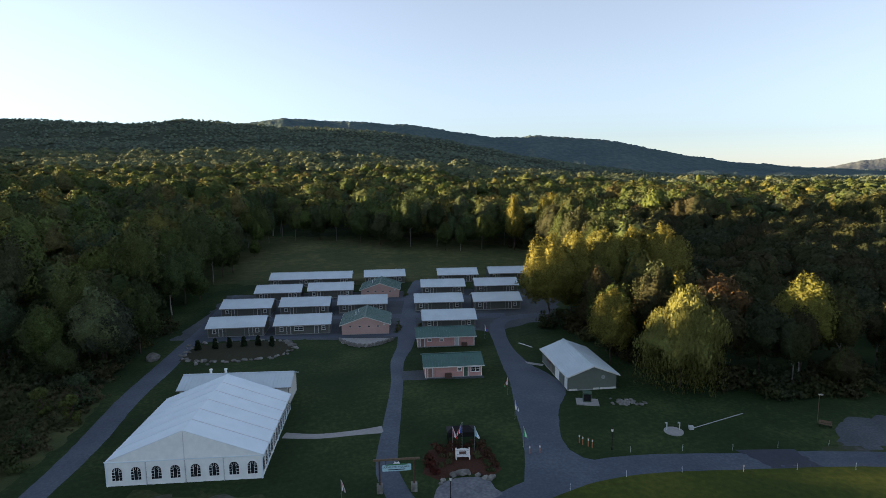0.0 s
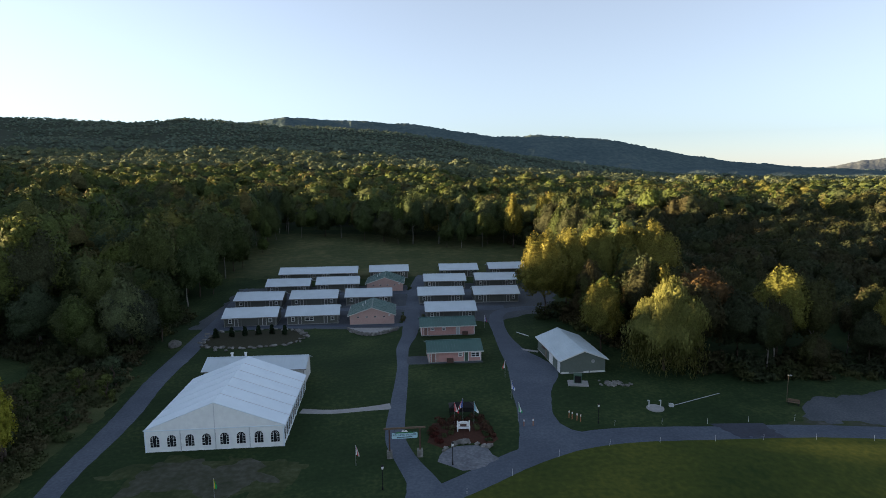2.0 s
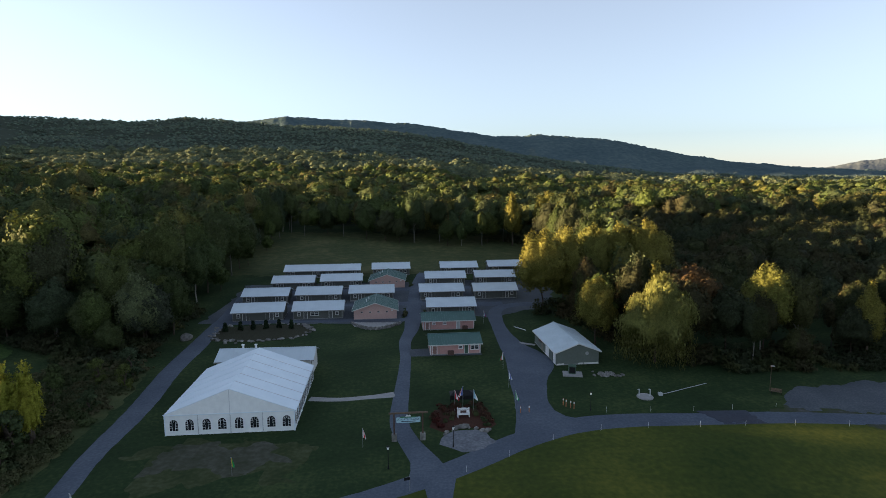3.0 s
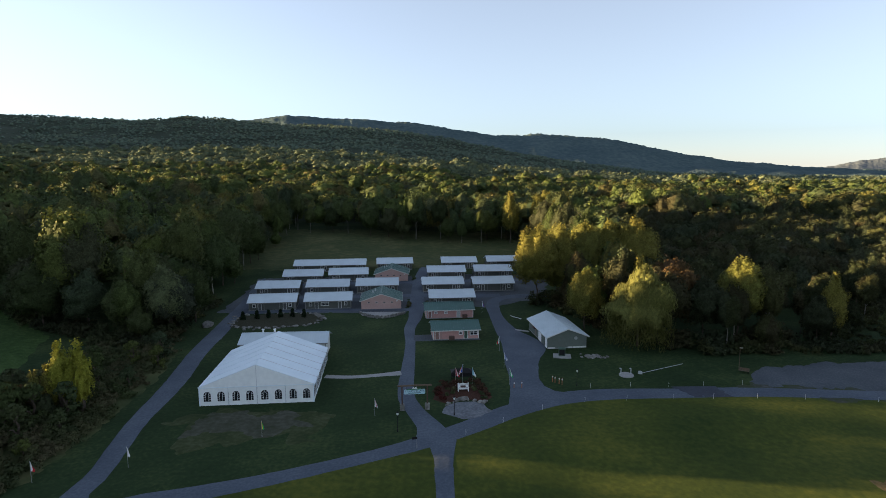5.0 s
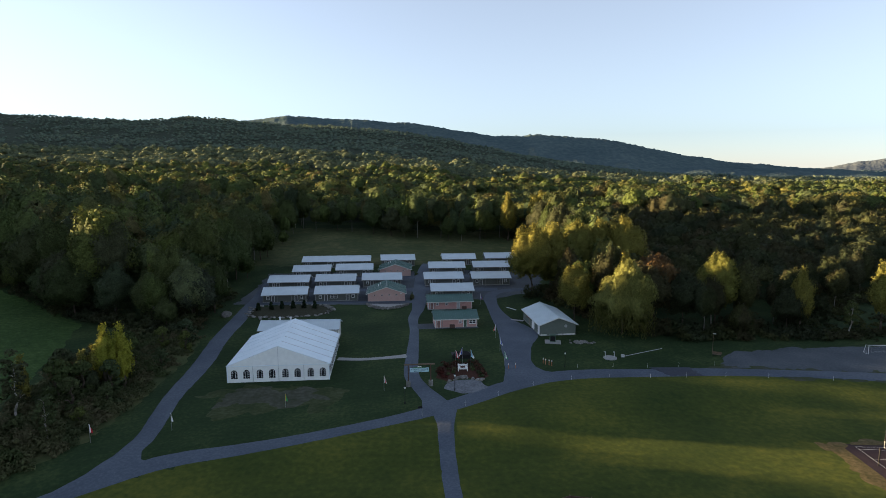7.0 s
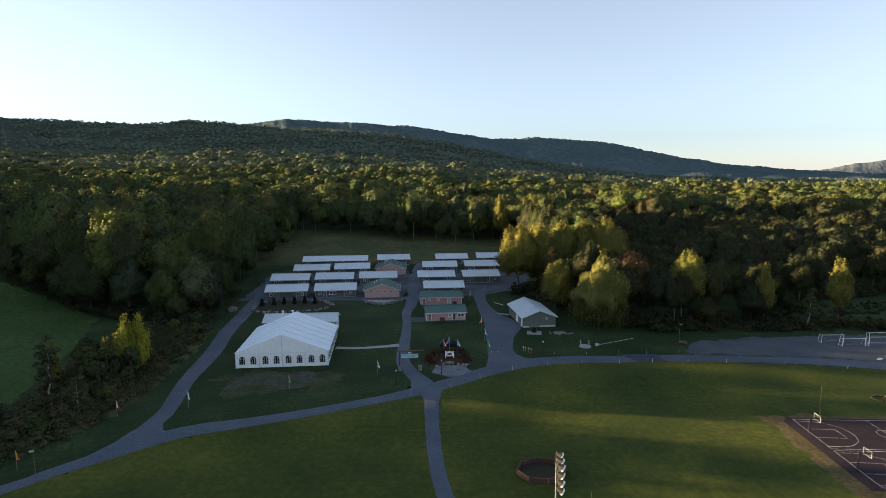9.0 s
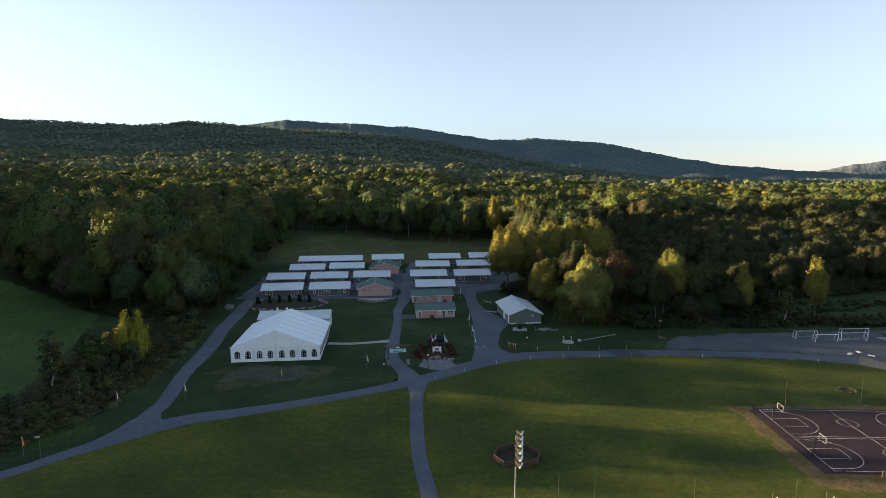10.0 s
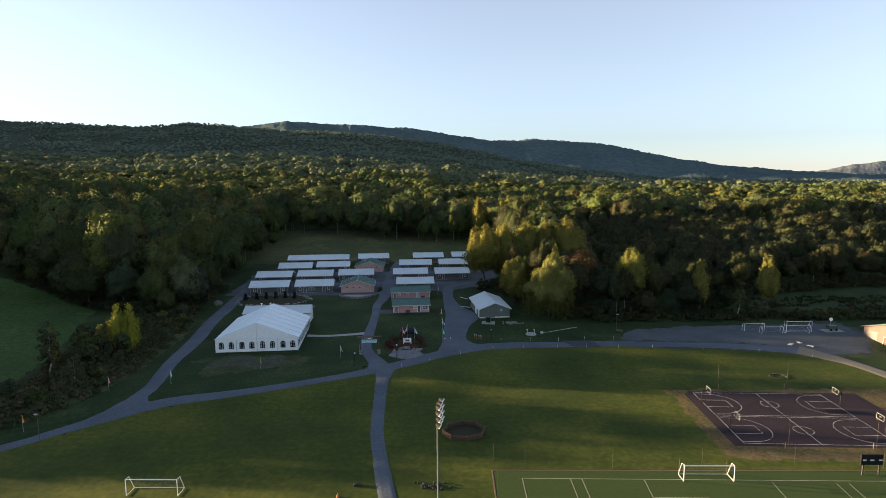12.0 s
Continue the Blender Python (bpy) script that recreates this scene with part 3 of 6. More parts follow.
patch_of("gravel_verge", material("gravelly_grass", [(0.026, 0.042, 0.014), (0.044, 0.056, 0.024), (0.050, 0.056, 0.042), (0.090, 0.090, 0.088)], 0.9, 0.95, bump=0.03, bump_scale=8, patch=(0.16, 0.5), spec=0.1),
         [(54, 75.2), (60, 78.6), (75, 82.6), (94, 87.0), (106, 91.0), (125, 94), (129, 78), (120, 66), (108, 64.6), (100, 67.6), (85, 68), (60, 70.2)], 0.04, "gravelly worn grass round the parking lot", "ground", 2.2)
patch_of("gravel_lot", GRAVEL, [(57.5, 76.0), (60, 79.2), (62, 82.8), (67, 85.2), (76, 87.4), (90, 88.6), (104, 89.6), (124, 91), (127, 78), (118, 67.5), (108, 66.0), (100, 70.0), (85, 73.0), (72, 74.0)], 0.06,
         "grey gravel parking lot beside the road", "parking lot", 1.2)
patch_of("gravel_apron", material("pale_gravel", [(0.080, 0.088, 0.102), (0.125, 0.135, 0.152), (0.20, 0.21, 0.225)], 2.2, 0.95, bump=0.012, bump_scale=12, patch=(0.5, 0.4), spec=0.15),
         [(-1.5, 63.2), (-1.0, 65), (-0.6, 66.4), (0.6, 67.4), (2.4, 68.2), (4.4, 68.0), (6.1, 67.2), (6.8, 65.8), (7.3, 64.2), (6.2, 62.6), (4.6, 61.6), (2.3, 61.2), (0.2, 61.8)], 0.10, "pale gravel apron before the flower bed", "gravel", 0.55)
patch_of("worn_lawn", material("worn_gravel_lawn", [(0.030, 0.040, 0.020), (0.054, 0.058, 0.040), (0.092, 0.092, 0.078)], 1.1, 0.95, bump=0.03, bump_scale=8, patch=(0.2, 0.5), spec=0.1),
         [(-44, 61.2), (-26, 63.6), (-23.4, 60), (-24.5, 55.6), (-33, 54.2), (-41.5, 54.6)], 0.055, "worn gravelly lawn before the tent", "ground", 2.4)
patch_of("thin_lawn", material("thin_lawn", [(0.019, 0.032, 0.012), (0.038, 0.050, 0.020), (0.070, 0.078, 0.042)], 1.3, 0.95, bump=0.03, bump_scale=8, patch=(0.2, 0.5), spec=0.1),
         [(-47.5, 62.2), (-23, 66), (-20, 60.5), (-21, 53.2), (-33, 51.4), (-44.5, 52)], 0.03, "thin patchy lawn before the tent", "ground", 2.8)
patch_of("crop_field", CROP, [(-77, 38), (-84, 66), (-92, 88), (-100, 107), (-128, 126), (-170, 142), (-200, 100), (-190, 30), (-130, 5), (-95, 18)], 0.06, "dark green crop field beside the woods", "field", 0.8)
patch_of("scrub_ground", MEADOW, [(-72, 17), (-66, 26), (-59, 34), (-57, 43), (-57, 60), (-58.6, 77), (-61.4, 93), (-66, 99), (-84, 97), (-84, 72), (-79, 55), (-76, 40), (-92, 18)], 0.05, "rough tall grass among the scrub", "meadow", 1.2)
patch_of("rear_meadow", MEADOW, [(-100, 188), (-106, 240), (-106, 288), (-50, 290), (-26, 286), (10, 284), (52, 284), (54, 225), (46, 192), (0, 189), (-40, 186)], 0.12, "rough meadow behind the cabins", "meadow", 3.0)
patch_of("east_meadow", GRASS, [(100, 110), (125, 127), (170, 140), (240, 150), (240, 100), (170, 95), (130, 96)], 0.08, "rough meadow at the wood's edge", "meadow", 1.0)
patch_of("court_verge", DIRT, [(56.8, 15.2), (57.6, 32), (57.8, 45.4), (75, 45.4), (112, 45.8), (118, 15.3), (85, 14.2)], 0.03, "patchy brown turf around the court", "ground", 0.9)
patch_of("flower_bed", MULCH, [(-3.2, 69), (-2.6, 75.2), (2, 76.8), (6.2, 75.6), (7.6, 70.2), (6, 68), (2.6, 69.2), (-1, 67.4)], 0.09, "mulched flower bed", "flower bed", 0.2)
patch_of("rock_garden", DARKSOIL, [(-58.5, 113.6), (-60.2, 124.5), (-52, 127.6), (-40, 128.6), (-35.6, 125), (-36.5, 117), (-47, 113)], 0.08, "dark mulched bed inside a ring of boulders", "flower bed", 0.3)
patch_of("paved_terrace", CONCRETE, [(-26.6, 130.2), (-25.2, 126), (-20, 123.8), (-15.5, 125.2), (-13.2, 130.2)], 0.12, "grey paved terrace behind a low stone wall", "terrace")
patch_of("cabin_pad", GRAVEL, [(-10.2, 101.8), (7.4, 103.2), (7.0, 105), (-5, 108), (-10.4, 107)], 0.06, "gravel strip beside the pink cabin", "gravel", 0.2)

# ---- buildings ----


def wall_holes(b, x0, x1, z0, z1, y0, y1, holes):
    """An upright wall along x with openings (x0, x1, z0, z1) through it."""
    at = x0
    for h0, h1, k0, k1 in sorted(holes):
        if h0 > at:
            b.box(at, h0, y0, y1, z0, z1)
        if k0 > z0 + 0.01:
            b.box(h0, h1, y0, y1, z0, k0)
        if k1 < z1 - 0.01:
            b.box(h0, h1, y0, y1, k1, z1)
        at = h1
    if at < x1:
        b.box(at, x1, y0, y1, z0, z1)
    return b


def window_in(parent, x0, x1, z0, z1, y, cols=1, mat=TRIM, frame_w=0.13):
    """A trimmed sash window in a front wall whose outer face lies at y."""
    f = Build()
    f.box(x0 - 0.02, x1 + 0.02, y - 0.05, y + 0.06, z1 - frame_w, z1 + 0.04), f.box(x0 - 0.06, x1 + 0.06, y - 0.09, y + 0.06, z0 - 0.05, z0 + 0.07)
    f.box(x0 - 0.02, x0 + frame_w, y - 0.05, y + 0.06, z0 + 0.07, z1 - frame_w), f.box(x1 - frame_w, x1 + 0.02, y - 0.05, y + 0.06, z0 + 0.07, z1 - frame_w)
    for k in range(1, cols):
        xm = x0 + (x1 - x0) * k / cols
        f.box(xm - 0.07, xm + 0.07, y - 0.045, y + 0.06, z0 + 0.07, z1 - frame_w)
    zm = (z0 + z1) / 2
    f.box(x0 + frame_w, x1 - frame_w, y - 0.03, y + 0.05, zm - 0.035, zm + 0.035)
    w = part("window", f, mat, parent)
    part("pane", Build().box(x0 + 0.05, x1 - 0.05, y + 0.062, y + 0.075, z0 + 0.05, z1 - 0.05), GLASS, w, "dark window glass")
    return w


def door_in(parent, x0, x1, z1, y, mat=CABIN_DOOR, trim=TRIM):
    d = part("door", Build().box(x0 + 0.08, x1 - 0.08, y + 0.02, y + 0.08, 0.12, z1 - 0.08), mat, parent, "painted panel door")
    t = Build()
    t.box(x0 - 0.04, x0 + 0.08, y - 0.05, y + 0.08, 0.1, z1 + 0.05), t.box(x1 - 0.08, x1 + 0.04, y - 0.05, y + 0.08, 0.1, z1 + 0.05), t.box(x0 + 0.08, x1 - 0.08, y - 0.05, y + 0.08, z1 - 0.08, z1 + 0.05)
    part("door_frame", t, trim, d)
    part("door_handle", Build().rod((x1 - 0.22, y + 0.02, 1.05), (x1 - 0.22, y - 0.05, 1.05), 0.035), STEEL, d, "small metal door knob")
    return d


def seamed(lo, hi, step, foot, head, flip):
    """One roof sheet with raised seams: a folded profile from lo to hi, drawn from foot to head, closed below."""
    prof = [(lo, -0.09), (lo, 0.0)]
    x = lo + 0.1
    while x < hi - 0.1:
        prof += [(x - 0.035, 0.0), (x - 0.02, 0.05), (x + 0.02, 0.05), (x + 0.035, 0.0)]
        x += step
    prof += [(hi, 0.0), (hi, -0.09)]
    n, s = len(prof), Build()
    s.v = [foot(*p) for p in prof] + [head(*p) for p in prof]
    s.f = [(i, i + 1, n + i + 1, n + i) for i in range(n - 1)] + [(n - 1, 0, n, 2 * n - 1)]
    if flip:
        s.f = [f[::-1] for f in s.f]
    return s


def ribbed_roof(parent, w, e0, e1, ez, rx_y, rz, mat, over=0.45, step=0.6, along=True):
    """Two roof sheets with raised seams, ridge along x at y = rx_y; eaves at y = e0 and e1, height ez."""
    for ye, label in ((e0, "front"), (e1, "rear")):
        s = seamed(-w / 2 - over, w / 2 + over, step, lambda x, dz: (x, ye, ez + dz), lambda x, dz: (x, rx_y, rz + dz), ye > rx_y)
        roof = part("roof", s, mat, parent)
        f = Build().box(-w / 2 - over - 0.02, w / 2 + over + 0.02, ye - 0.03, ye + 0.03, ez - 0.2, ez + 0.0)
        part("fascia", f, POSTGREY if mat is WHITE_ROOF else TRIM, roof, "narrow fascia board")
    cap = Build().prism([(-w / 2 - over, rz + 0.03), (w / 2 + over, rz + 0.03), (w / 2 + over, rz + 0.08), (-w / 2 - over, rz + 0.08)], rx_y - 0.12, rx_y + 0.12)
    part("ridge_cap", cap, mat, parent)


def gable_sides(parent, w, y0, y1, ez, ym, rz, mat, t=0.15):
    for sx_, name in ((-1, "side_wall"), (1, "side_wall")):
        b = Build()
        x0, x1 = sx_ * w / 2, sx_ * (w / 2 - t)
        out = [(y0, 0), (y1, 0), (y1, ez), (ym, rz), (y0, ez)]
        v = [(x0, y, z) for y, z in out] + [(x1, y, z) for y, z in out]
        b.add(v, [(0, 1, 2, 3, 4), (9, 8, 7, 6, 5)] + [(i, 5 + i, 5 + (i + 1) % 5, (i + 1) % 5) for i in range(5)])
        part(name, b, mat, parent)


def corner_boards(parent, w, y, z1, mat):
    for sx_ in (-1, 1):
        x = sx_ * w / 2
        part("corner_board", Build().box(min(x, x - sx_ * 0.14) - (0.02 if sx_ < 0 else 0), max(x, x - sx_ * 0.14) + (0.02 if sx_ > 0 else 0), y - 0.03, y - 0.002, 0.1, z1), mat, parent)


def clapboards(b, x0, x1, y, z0, z1, holes, pitch=0.2):
    """Lapped boards standing a little proud of a wall face at y."""
    z = z0
    while z < z1 - 0.05:
        top = min(z + pitch, z1)
        at = x0
        for h0, h1, k0, k1 in sorted(holes) + [(x1, x1, 0, 0)]:
            blocked = (k0 < top and k1 > z) or h0 == x1
            if blocked:
                if h0 - at > 0.05:
                    b.add([(at, y - 0.028, z), (h0, y - 0.028, z), (h0, y - 0.004, top), (at, y - 0.004, top), (at, y - 0.001, z), (h0, y - 0.001, z)], [(0, 1, 2, 3), (4, 5, 1, 0)])
                at = h1
        z += pitch


def cabin(name, m, w, openings, label, wall=SIDING, roofing=WHITE_ROOF, d=8.0, eave=2.55, ridge=4.2, over=0.85, trim=TRIM, porch=None, group="cabins"):
    """A one-storey cabin, front wall at local y = 0 facing -y."""
    c = thing(name, m, label, "cabin", group)
    holes = [(o[1], o[2], o[3], o[4]) for o in openings]
    lip = eave + (ridge - eave) * over / (over + d / 2) - 0.09
    b = wall_holes(Build(), -w / 2 + 0.15, w / 2 - 0.15, 0, lip, 0, 0.15, holes)
    clapboards(b, -w / 2 + 0.15, w / 2 - 0.15, 0, 0.25, lip, holes)
    part("front_wall", b, wall, c)
    part("rear_wall", Build().box(-w / 2 + 0.15, w / 2 - 0.15, d - 0.15, d, 0, lip), wall, c)
    gable_sides(c, w, 0, d, lip, d / 2, ridge - 0.13, wall)
    part("foundation", Build().box(-w / 2 - 0.04, w / 2 + 0.04, -0.05, d + 0.04, -0.6, 0.18), CONCRETE, c)
    part("inner_floor", Build().box(-w / 2 + 0.15, w / 2 - 0.15, 0.2, d - 0.2, 0.18, 0.24), WOOD, c)
    ribbed_roof(c, w, -over, d + over, eave, d / 2, ridge, roofing)
    corner_boards(c, w, 0, lip, POSTGREY if trim is TRIM else trim)
    for o in openings:
        if o[0] == "w":
            window_in(c, *o[1:5], 0, o[5] if len(o) > 5 else 1, trim)
        elif o[0] == "d":
            door_in(c, o[1], o[2], o[4], 0, o[5] if len(o) > 5 else CABIN_DOOR, trim)
    for x in porch or ():
        part("post", Build().box(x - 0.05, x + 0.05, -over + 0.12, -over + 0.22, -0.3, eave - 0.05), POSTGREY, c, "slim grey porch post")
    return c


# facades: windows near both ends, doors beside them
W2 = [("w", -5.6, -4.7, 1.0, 2.05), ("d", -4.1, -3.1, 0.0, 2.15), ("d", 3.1, 4.1, 0.0, 2.15), ("w", 4.7, 5.6, 1.0, 2.05)]
W3 = [("w", -5.6, -4.7, 1.0, 2.05), ("d", -3.9, -2.9, 0.0, 2.15), ("w", -2.1, 0.2, 1.0, 2.05, 2), ("d", 2.9, 3.9, 0.0, 2.15), ("w", 4.7, 5.6, 1.0, 2.05)]
first = cabin("cabin", pose(-52.6, 132.0, lie(-52.6, 134), 0, 0, 8), 13.4, W2, "grey-green clapboard cabin with white metal roof", porch=(-6.5, -2.2, 2.2, 6.5))
cabin("cabin", pose(-36.5, 134.0, lie(-36.5, 136), 0, 0, 7.6), 13.4, W3, "grey-green cabin with double window under white metal roof", porch=(-6.5, 6.5))
for x, y, a in ((-56.5, 150.0, 5.6), (-40.5, 151.8, 5.6), (-24.4, 153.7, 6), (-52.4, 166.3, 7), (-36.7, 168.8, 7.5), (-21.8, 187.0, 7.5), (3.3, 189.2, 5.2), (21.2, 191.6, 5.2),
                (-1.6, 172.4, 4.5), (15.5, 173.8, 4.8), (-2.6, 155.3, 5.3), (14.3, 156.1, 5.3), (0.4, 138.1, 5)):
    copy_thing(first, pose(x, y, lie(x, y + 2), 0, 0, a))
WL = [("w", s + a, s + b_, 1.0, 2.05) for s in (-6.8, 6.8) for a, b_ in ((-5.6, -4.7), (4.7, 5.6))] + [("d", s + a, s + a + 1, 0, 2.15) for s in (-6.8, 6.8) for a in (-4.1, 3.1)]
cabin("cabin", pose(-46.5, 183.8, lie(-46.5, 186), 0, 0, 6.5), 26.8, WL, "long grey-green cabin with white metal roof", porch=(-13, 0, 13))


def side_box(parent, x, y, name="utility_box"):
    u = part(name, Build().box(x - 0.65, x + 0.65, y - 0.75, y - 0.05, 0.1, 1.0), BROWN, parent, "brown slatted box against the wall")
    s = Build()
    for k in range(4):
        s.box(x - 0.7, x + 0.7, y - 0.79, y - 0.755, 0.2 + k * 0.2, 0.32 + k * 0.2)
    part("slat", s, BROWN, u)


j = cabin("cabin", pose(1.25, 103.6, lie(1.2, 105), 0, 0, 6.6), 11.2, [("d", -5.1, -4.1, 0, 2.1, ROSE), ("w", 0.7, 1.6, 1.25, 2.0), ("d", 1.95, 2.9, 0, 2.15, BOXGREEN), ("w", 3.4, 5.3, 1.0, 2.05, 2)],
          "pink sided cabin with green ribbed metal roof", PINK, GREEN_ROOF, 7.0, 2.5, 3.85, 0.7, WHITE, porch=(-5.45, -3.7), group="pink cabins")
side_box(j, -1.1, 0)
i_ = cabin("cabin", pose(-0.35, 123.4, lie(-0.3, 125), 0, 0, 6.0), 13.2, [("d", -6.0, -5.0, 0, 2.1, ROSE), ("w", -4.3, -3.4, 1.35, 2.0), ("w", -1.5, -0.6, 1.35, 2.0), ("d", 2.0, 2.95, 0, 2.15, GREYDOOR)],
           "pink sided cabin with green metal roof and white door", PINK, GREEN_ROOF, 7.0, 2.5, 3.85, 0.7, WHITE, porch=(-6.45, -4.7), group="pink cabins")
side_box(i_, 4.2, 0)


def gable_hall(name, m, w, d, eave, ridge, wall, roofing, label, category, openings=(), over=0.5, pane=False, trim=TRIM):
    """A hall whose gable end, at local y = 0, faces -y; the ridge runs back along y."""
    c = thing(name, m, label, category)
    holes = [(o[1], o[2], o[3], o[4]) for o in openings]
    part("front_wall", wall_holes(Build(), -w / 2, w / 2, 0, eave, 0, 0.18, holes), wall, c)
    part("gable", Build().prism([(-w / 2, eave), (w / 2, eave), (0, ridge - 0.1)], 0, 0.18), wall, c)
    part("rear_wall", Build().prism([(-w / 2, 0), (w / 2, 0), (w / 2, eave), (0, ridge - 0.1), (-w / 2, eave)], d - 0.18, d), wall, c)
    for s in (-1, 1):
        part("side_wall", Build().box(min(s * w / 2, s * (w / 2 - 0.18)), max(s * w / 2, s * (w / 2 - 0.18)), 0.18, d - 0.18, 0, eave), wall, c)
    part("foundation", Build().box(-w / 2 - 0.04, w / 2 + 0.04, -0.04, d + 0.04, -0.7, 0.16), CONCRETE, c)
    slope = (ridge - eave) / (w / 2)
    for s in (-1, 1):
        ex, ez = s * (w / 2 + over), eave - slope * over + 0.05
        sh = seamed(-over, d + over, 0.6, lambda y, dz: (ex, y, ez + dz), lambda y, dz: (0, y, ridge + 0.05 + dz), s < 0)
        roof = part("roof", sh, roofing, c)
        part("rake_board", Build().slab((ex, -over - 0.03, ez - 0.01), (0, -over - 0.03, ridge + 0.04), (0, -over - 0.03, ridge - 0.16), (ex, -over - 0.03, ez - 0.2), 0.04), trim, roof, "pale rake board")
        part("fascia", Build().box(min(ex, ex + s * 0.04), max(ex, ex + s * 0.04), -over, d + over, ez - 0.18, ez + 0.02), trim, roof)
    part("ridge_cap", Build().box(-0.14, 0.14, -over, d + over, ridge + 0.06, ridge + 0.12), roofing, c)
    return c


def small_vents(c, xs, z, y=0.0):
    for x in xs:
        f = Build()
        f.box(x - 0.32, x + 0.32, y - 0.03, y + 0.05, z + 0.16, z + 0.2), f.box(x - 0.32, x + 0.32, y - 0.03, y + 0.05, z - 0.2, z - 0.16)
        f.box(x - 0.32, x - 0.28, y - 0.03, y + 0.05, z - 0.16, z + 0.16), f.box(x + 0.28, x + 0.32, y - 0.03, y + 0.05, z - 0.16, z + 0.16)
        w = part("window", f, TRIM, c)
        part("pane", Build().box(x - 0.28, x + 0.28, y + 0.05, y + 0.07, z - 0.16, z + 0.16), GLASS, w, "dark window glass")


VENTS = (-3.7, -1.4, 0.9, 3.2)
for x, y, a in ((-20.6, 133.4, 5.5), (-21.3, 169.0, 3.5)):
    c = gable_hall("wash_house", pose(x, y, lie(x, y), 0, 0, a), 11.7, 11.0, 2.75, 4.75, BLOCK, GREEN_ROOF, "pink block wash house with green gable roof", "wash house",
                   [("w", v - 0.28, v + 0.28, 1.94, 2.26) for v in VENTS])
    small_vents(c, VENTS, 2.1)
    rnd = random.Random(7)
    blocks = Build()
    for k in range(13):      # block courses stand a little proud of the joints
        z0 = 0.18 + k * 0.2
        xx = -5.85 + (0.2 if k % 2 else 0.4)
        while xx < 5.6:
            if not any(abs(xx + 0.2 - v) < 0.5 and z0 < 2.32 and z0 + 0.19 > 1.88 for v in VENTS):
                blocks.box(xx, xx + 0.385, -0.012, -0.002, z0, z0 + 0.185)
            xx += 0.4
    part("block_course", blocks, BLOCK, c)
    part("vent_pipe", Build().rod((-2.6, 5, 3.6), (-2.6, 5, 4.7), 0.09), WHITE, c, "white plastic vent pipe")
    part("vent_pipe", Build().rod((-2.0, 7, 3.9), (-2.0, 7, 4.9), 0.09), WHITE, c, "white plastic vent pipe")
    lampb = part("wall_lamp", Build().box(4.4, 4.9, -0.25, 0, 2.35, 2.7), TRIM, c, "pale wall lamp")

# shed with white roof
shed = gable_hall("storage_shed", pose(26.85, 97.0, lie(27, 100), 0, 0, 7.5), 9.2, 16.2, 2.9, 4.65, SHED_WALL, WHITE_ROOF, "sage green storage shed with white metal gable roof", "shed")
for y0, y1, mt, lb in ((0.5, 1.0, WHITE, "white post"), (1.2, 1.9, WHITE, "white door"), (2.4, 4.6, SHED_WALL, "sage garage door"), (5.2, 7.4, WHITE, "white garage door"), (9.3, 10.5, TAN, "tan door in dark opening")):
    part("side_door", Build().box(-4.68, -4.6, y0, y1, 0.05, 2.35), mt, shed, lb)
part("door_canopy", Build().box(-5.4, -4.6, 9.0, 10.9, 2.2, 2.35), BROWN, shed, "brown door canopy")
part("dish", Build().rod((2.0, -0.02, 2.35), (2.0, -0.14, 2.35), 0.38, 0.38, 14), STEEL, shed, "round grey wall fan")
for x0, x1 in ((-4.5, -2.9), (0.1, 1.2), (1.4, 4.5)):
    part("footing_board", Build().box(x0, x1, -0.06, -0.035, 0.02, 0.36), TRIM, shed, "pale board at the wall foot")

# service building behind the tent
b_ = cabin("service_building", pose(-36.9, 90.2, lie(-37, 92), 0, 0, 4.5), 18.6, [], "low grey service building with metal roof behind the tent", TRIM, WHITE_ROOF, 6.6, 3.35, 4.85, 0.5, TRIM, group="")
b_["category"] = "building"
for x in (-5.2, -2.6):
    v = part("roof_vent", Build().rod((x, 4.0, 4.5), (x, 4.0, 5.35), 0.22), WHITE, b_, "white roof vent")
    part("vent_cap", Build().rod((x, 4.0, 5.35), (x, 4.0, 5.5), 0.32), WHITE, v)
part("gutter_pipe", Build().rod((9.2, -0.55, 0), (9.2, -0.55, 3.3), 0.06), TRIM, b_)

# barn at the gravel lot, warm pink with green roof
barn = gable_hall("barn", pose(125.9, 72.6, lie(125, 72), 0, 0, -75), 14.0, 16.0, 3.7, 5.9, BARN, GREEN_ROOF, "pale pink barn with white garage door and green roof", "barn",
                  [("d", -5.8, -3.2, 0, 2.9), ("d", -1.6, -0.6, 0, 2.15), ("w", 1.2, 2.3, 1.1, 2.1), ("w", 4.0, 5.1, 1.1, 2.1)], trim=BROWN)
# the white garage door is drawn grey, its shade put into the colour
door_in(barn, -5.8, -3.2, 2.9, 0, POSTGREY, POSTGREY), door_in(barn, -1.6, -0.6, 2.15, 0, BROWN, TRIM)
window_in(barn, 1.2, 2.3, 1.1, 2.1, 0), window_in(barn, 4.0, 5.1, 1.1, 2.1, 0)

# ---- the marquee ----
TW, TL, TE, TR, BAYS = 20.0, 21.0, 3.5, 7.35, 6
tent = thing("marquee_tent", pose(-34.75, 66.95, lie(-35, 68) - 0.05, 0, 0, 6.0), "large white vinyl marquee tent with arched windows", "tent")


def arch(x, w, z0, z1, n=8):
    r = w / 2
    return [(x - r, z0), (x + r, z0)] + [(x + r * math.cos(math.pi * k / n), z1 - r + r * math.sin(math.pi * k / n)) for k in range(n + 1)]


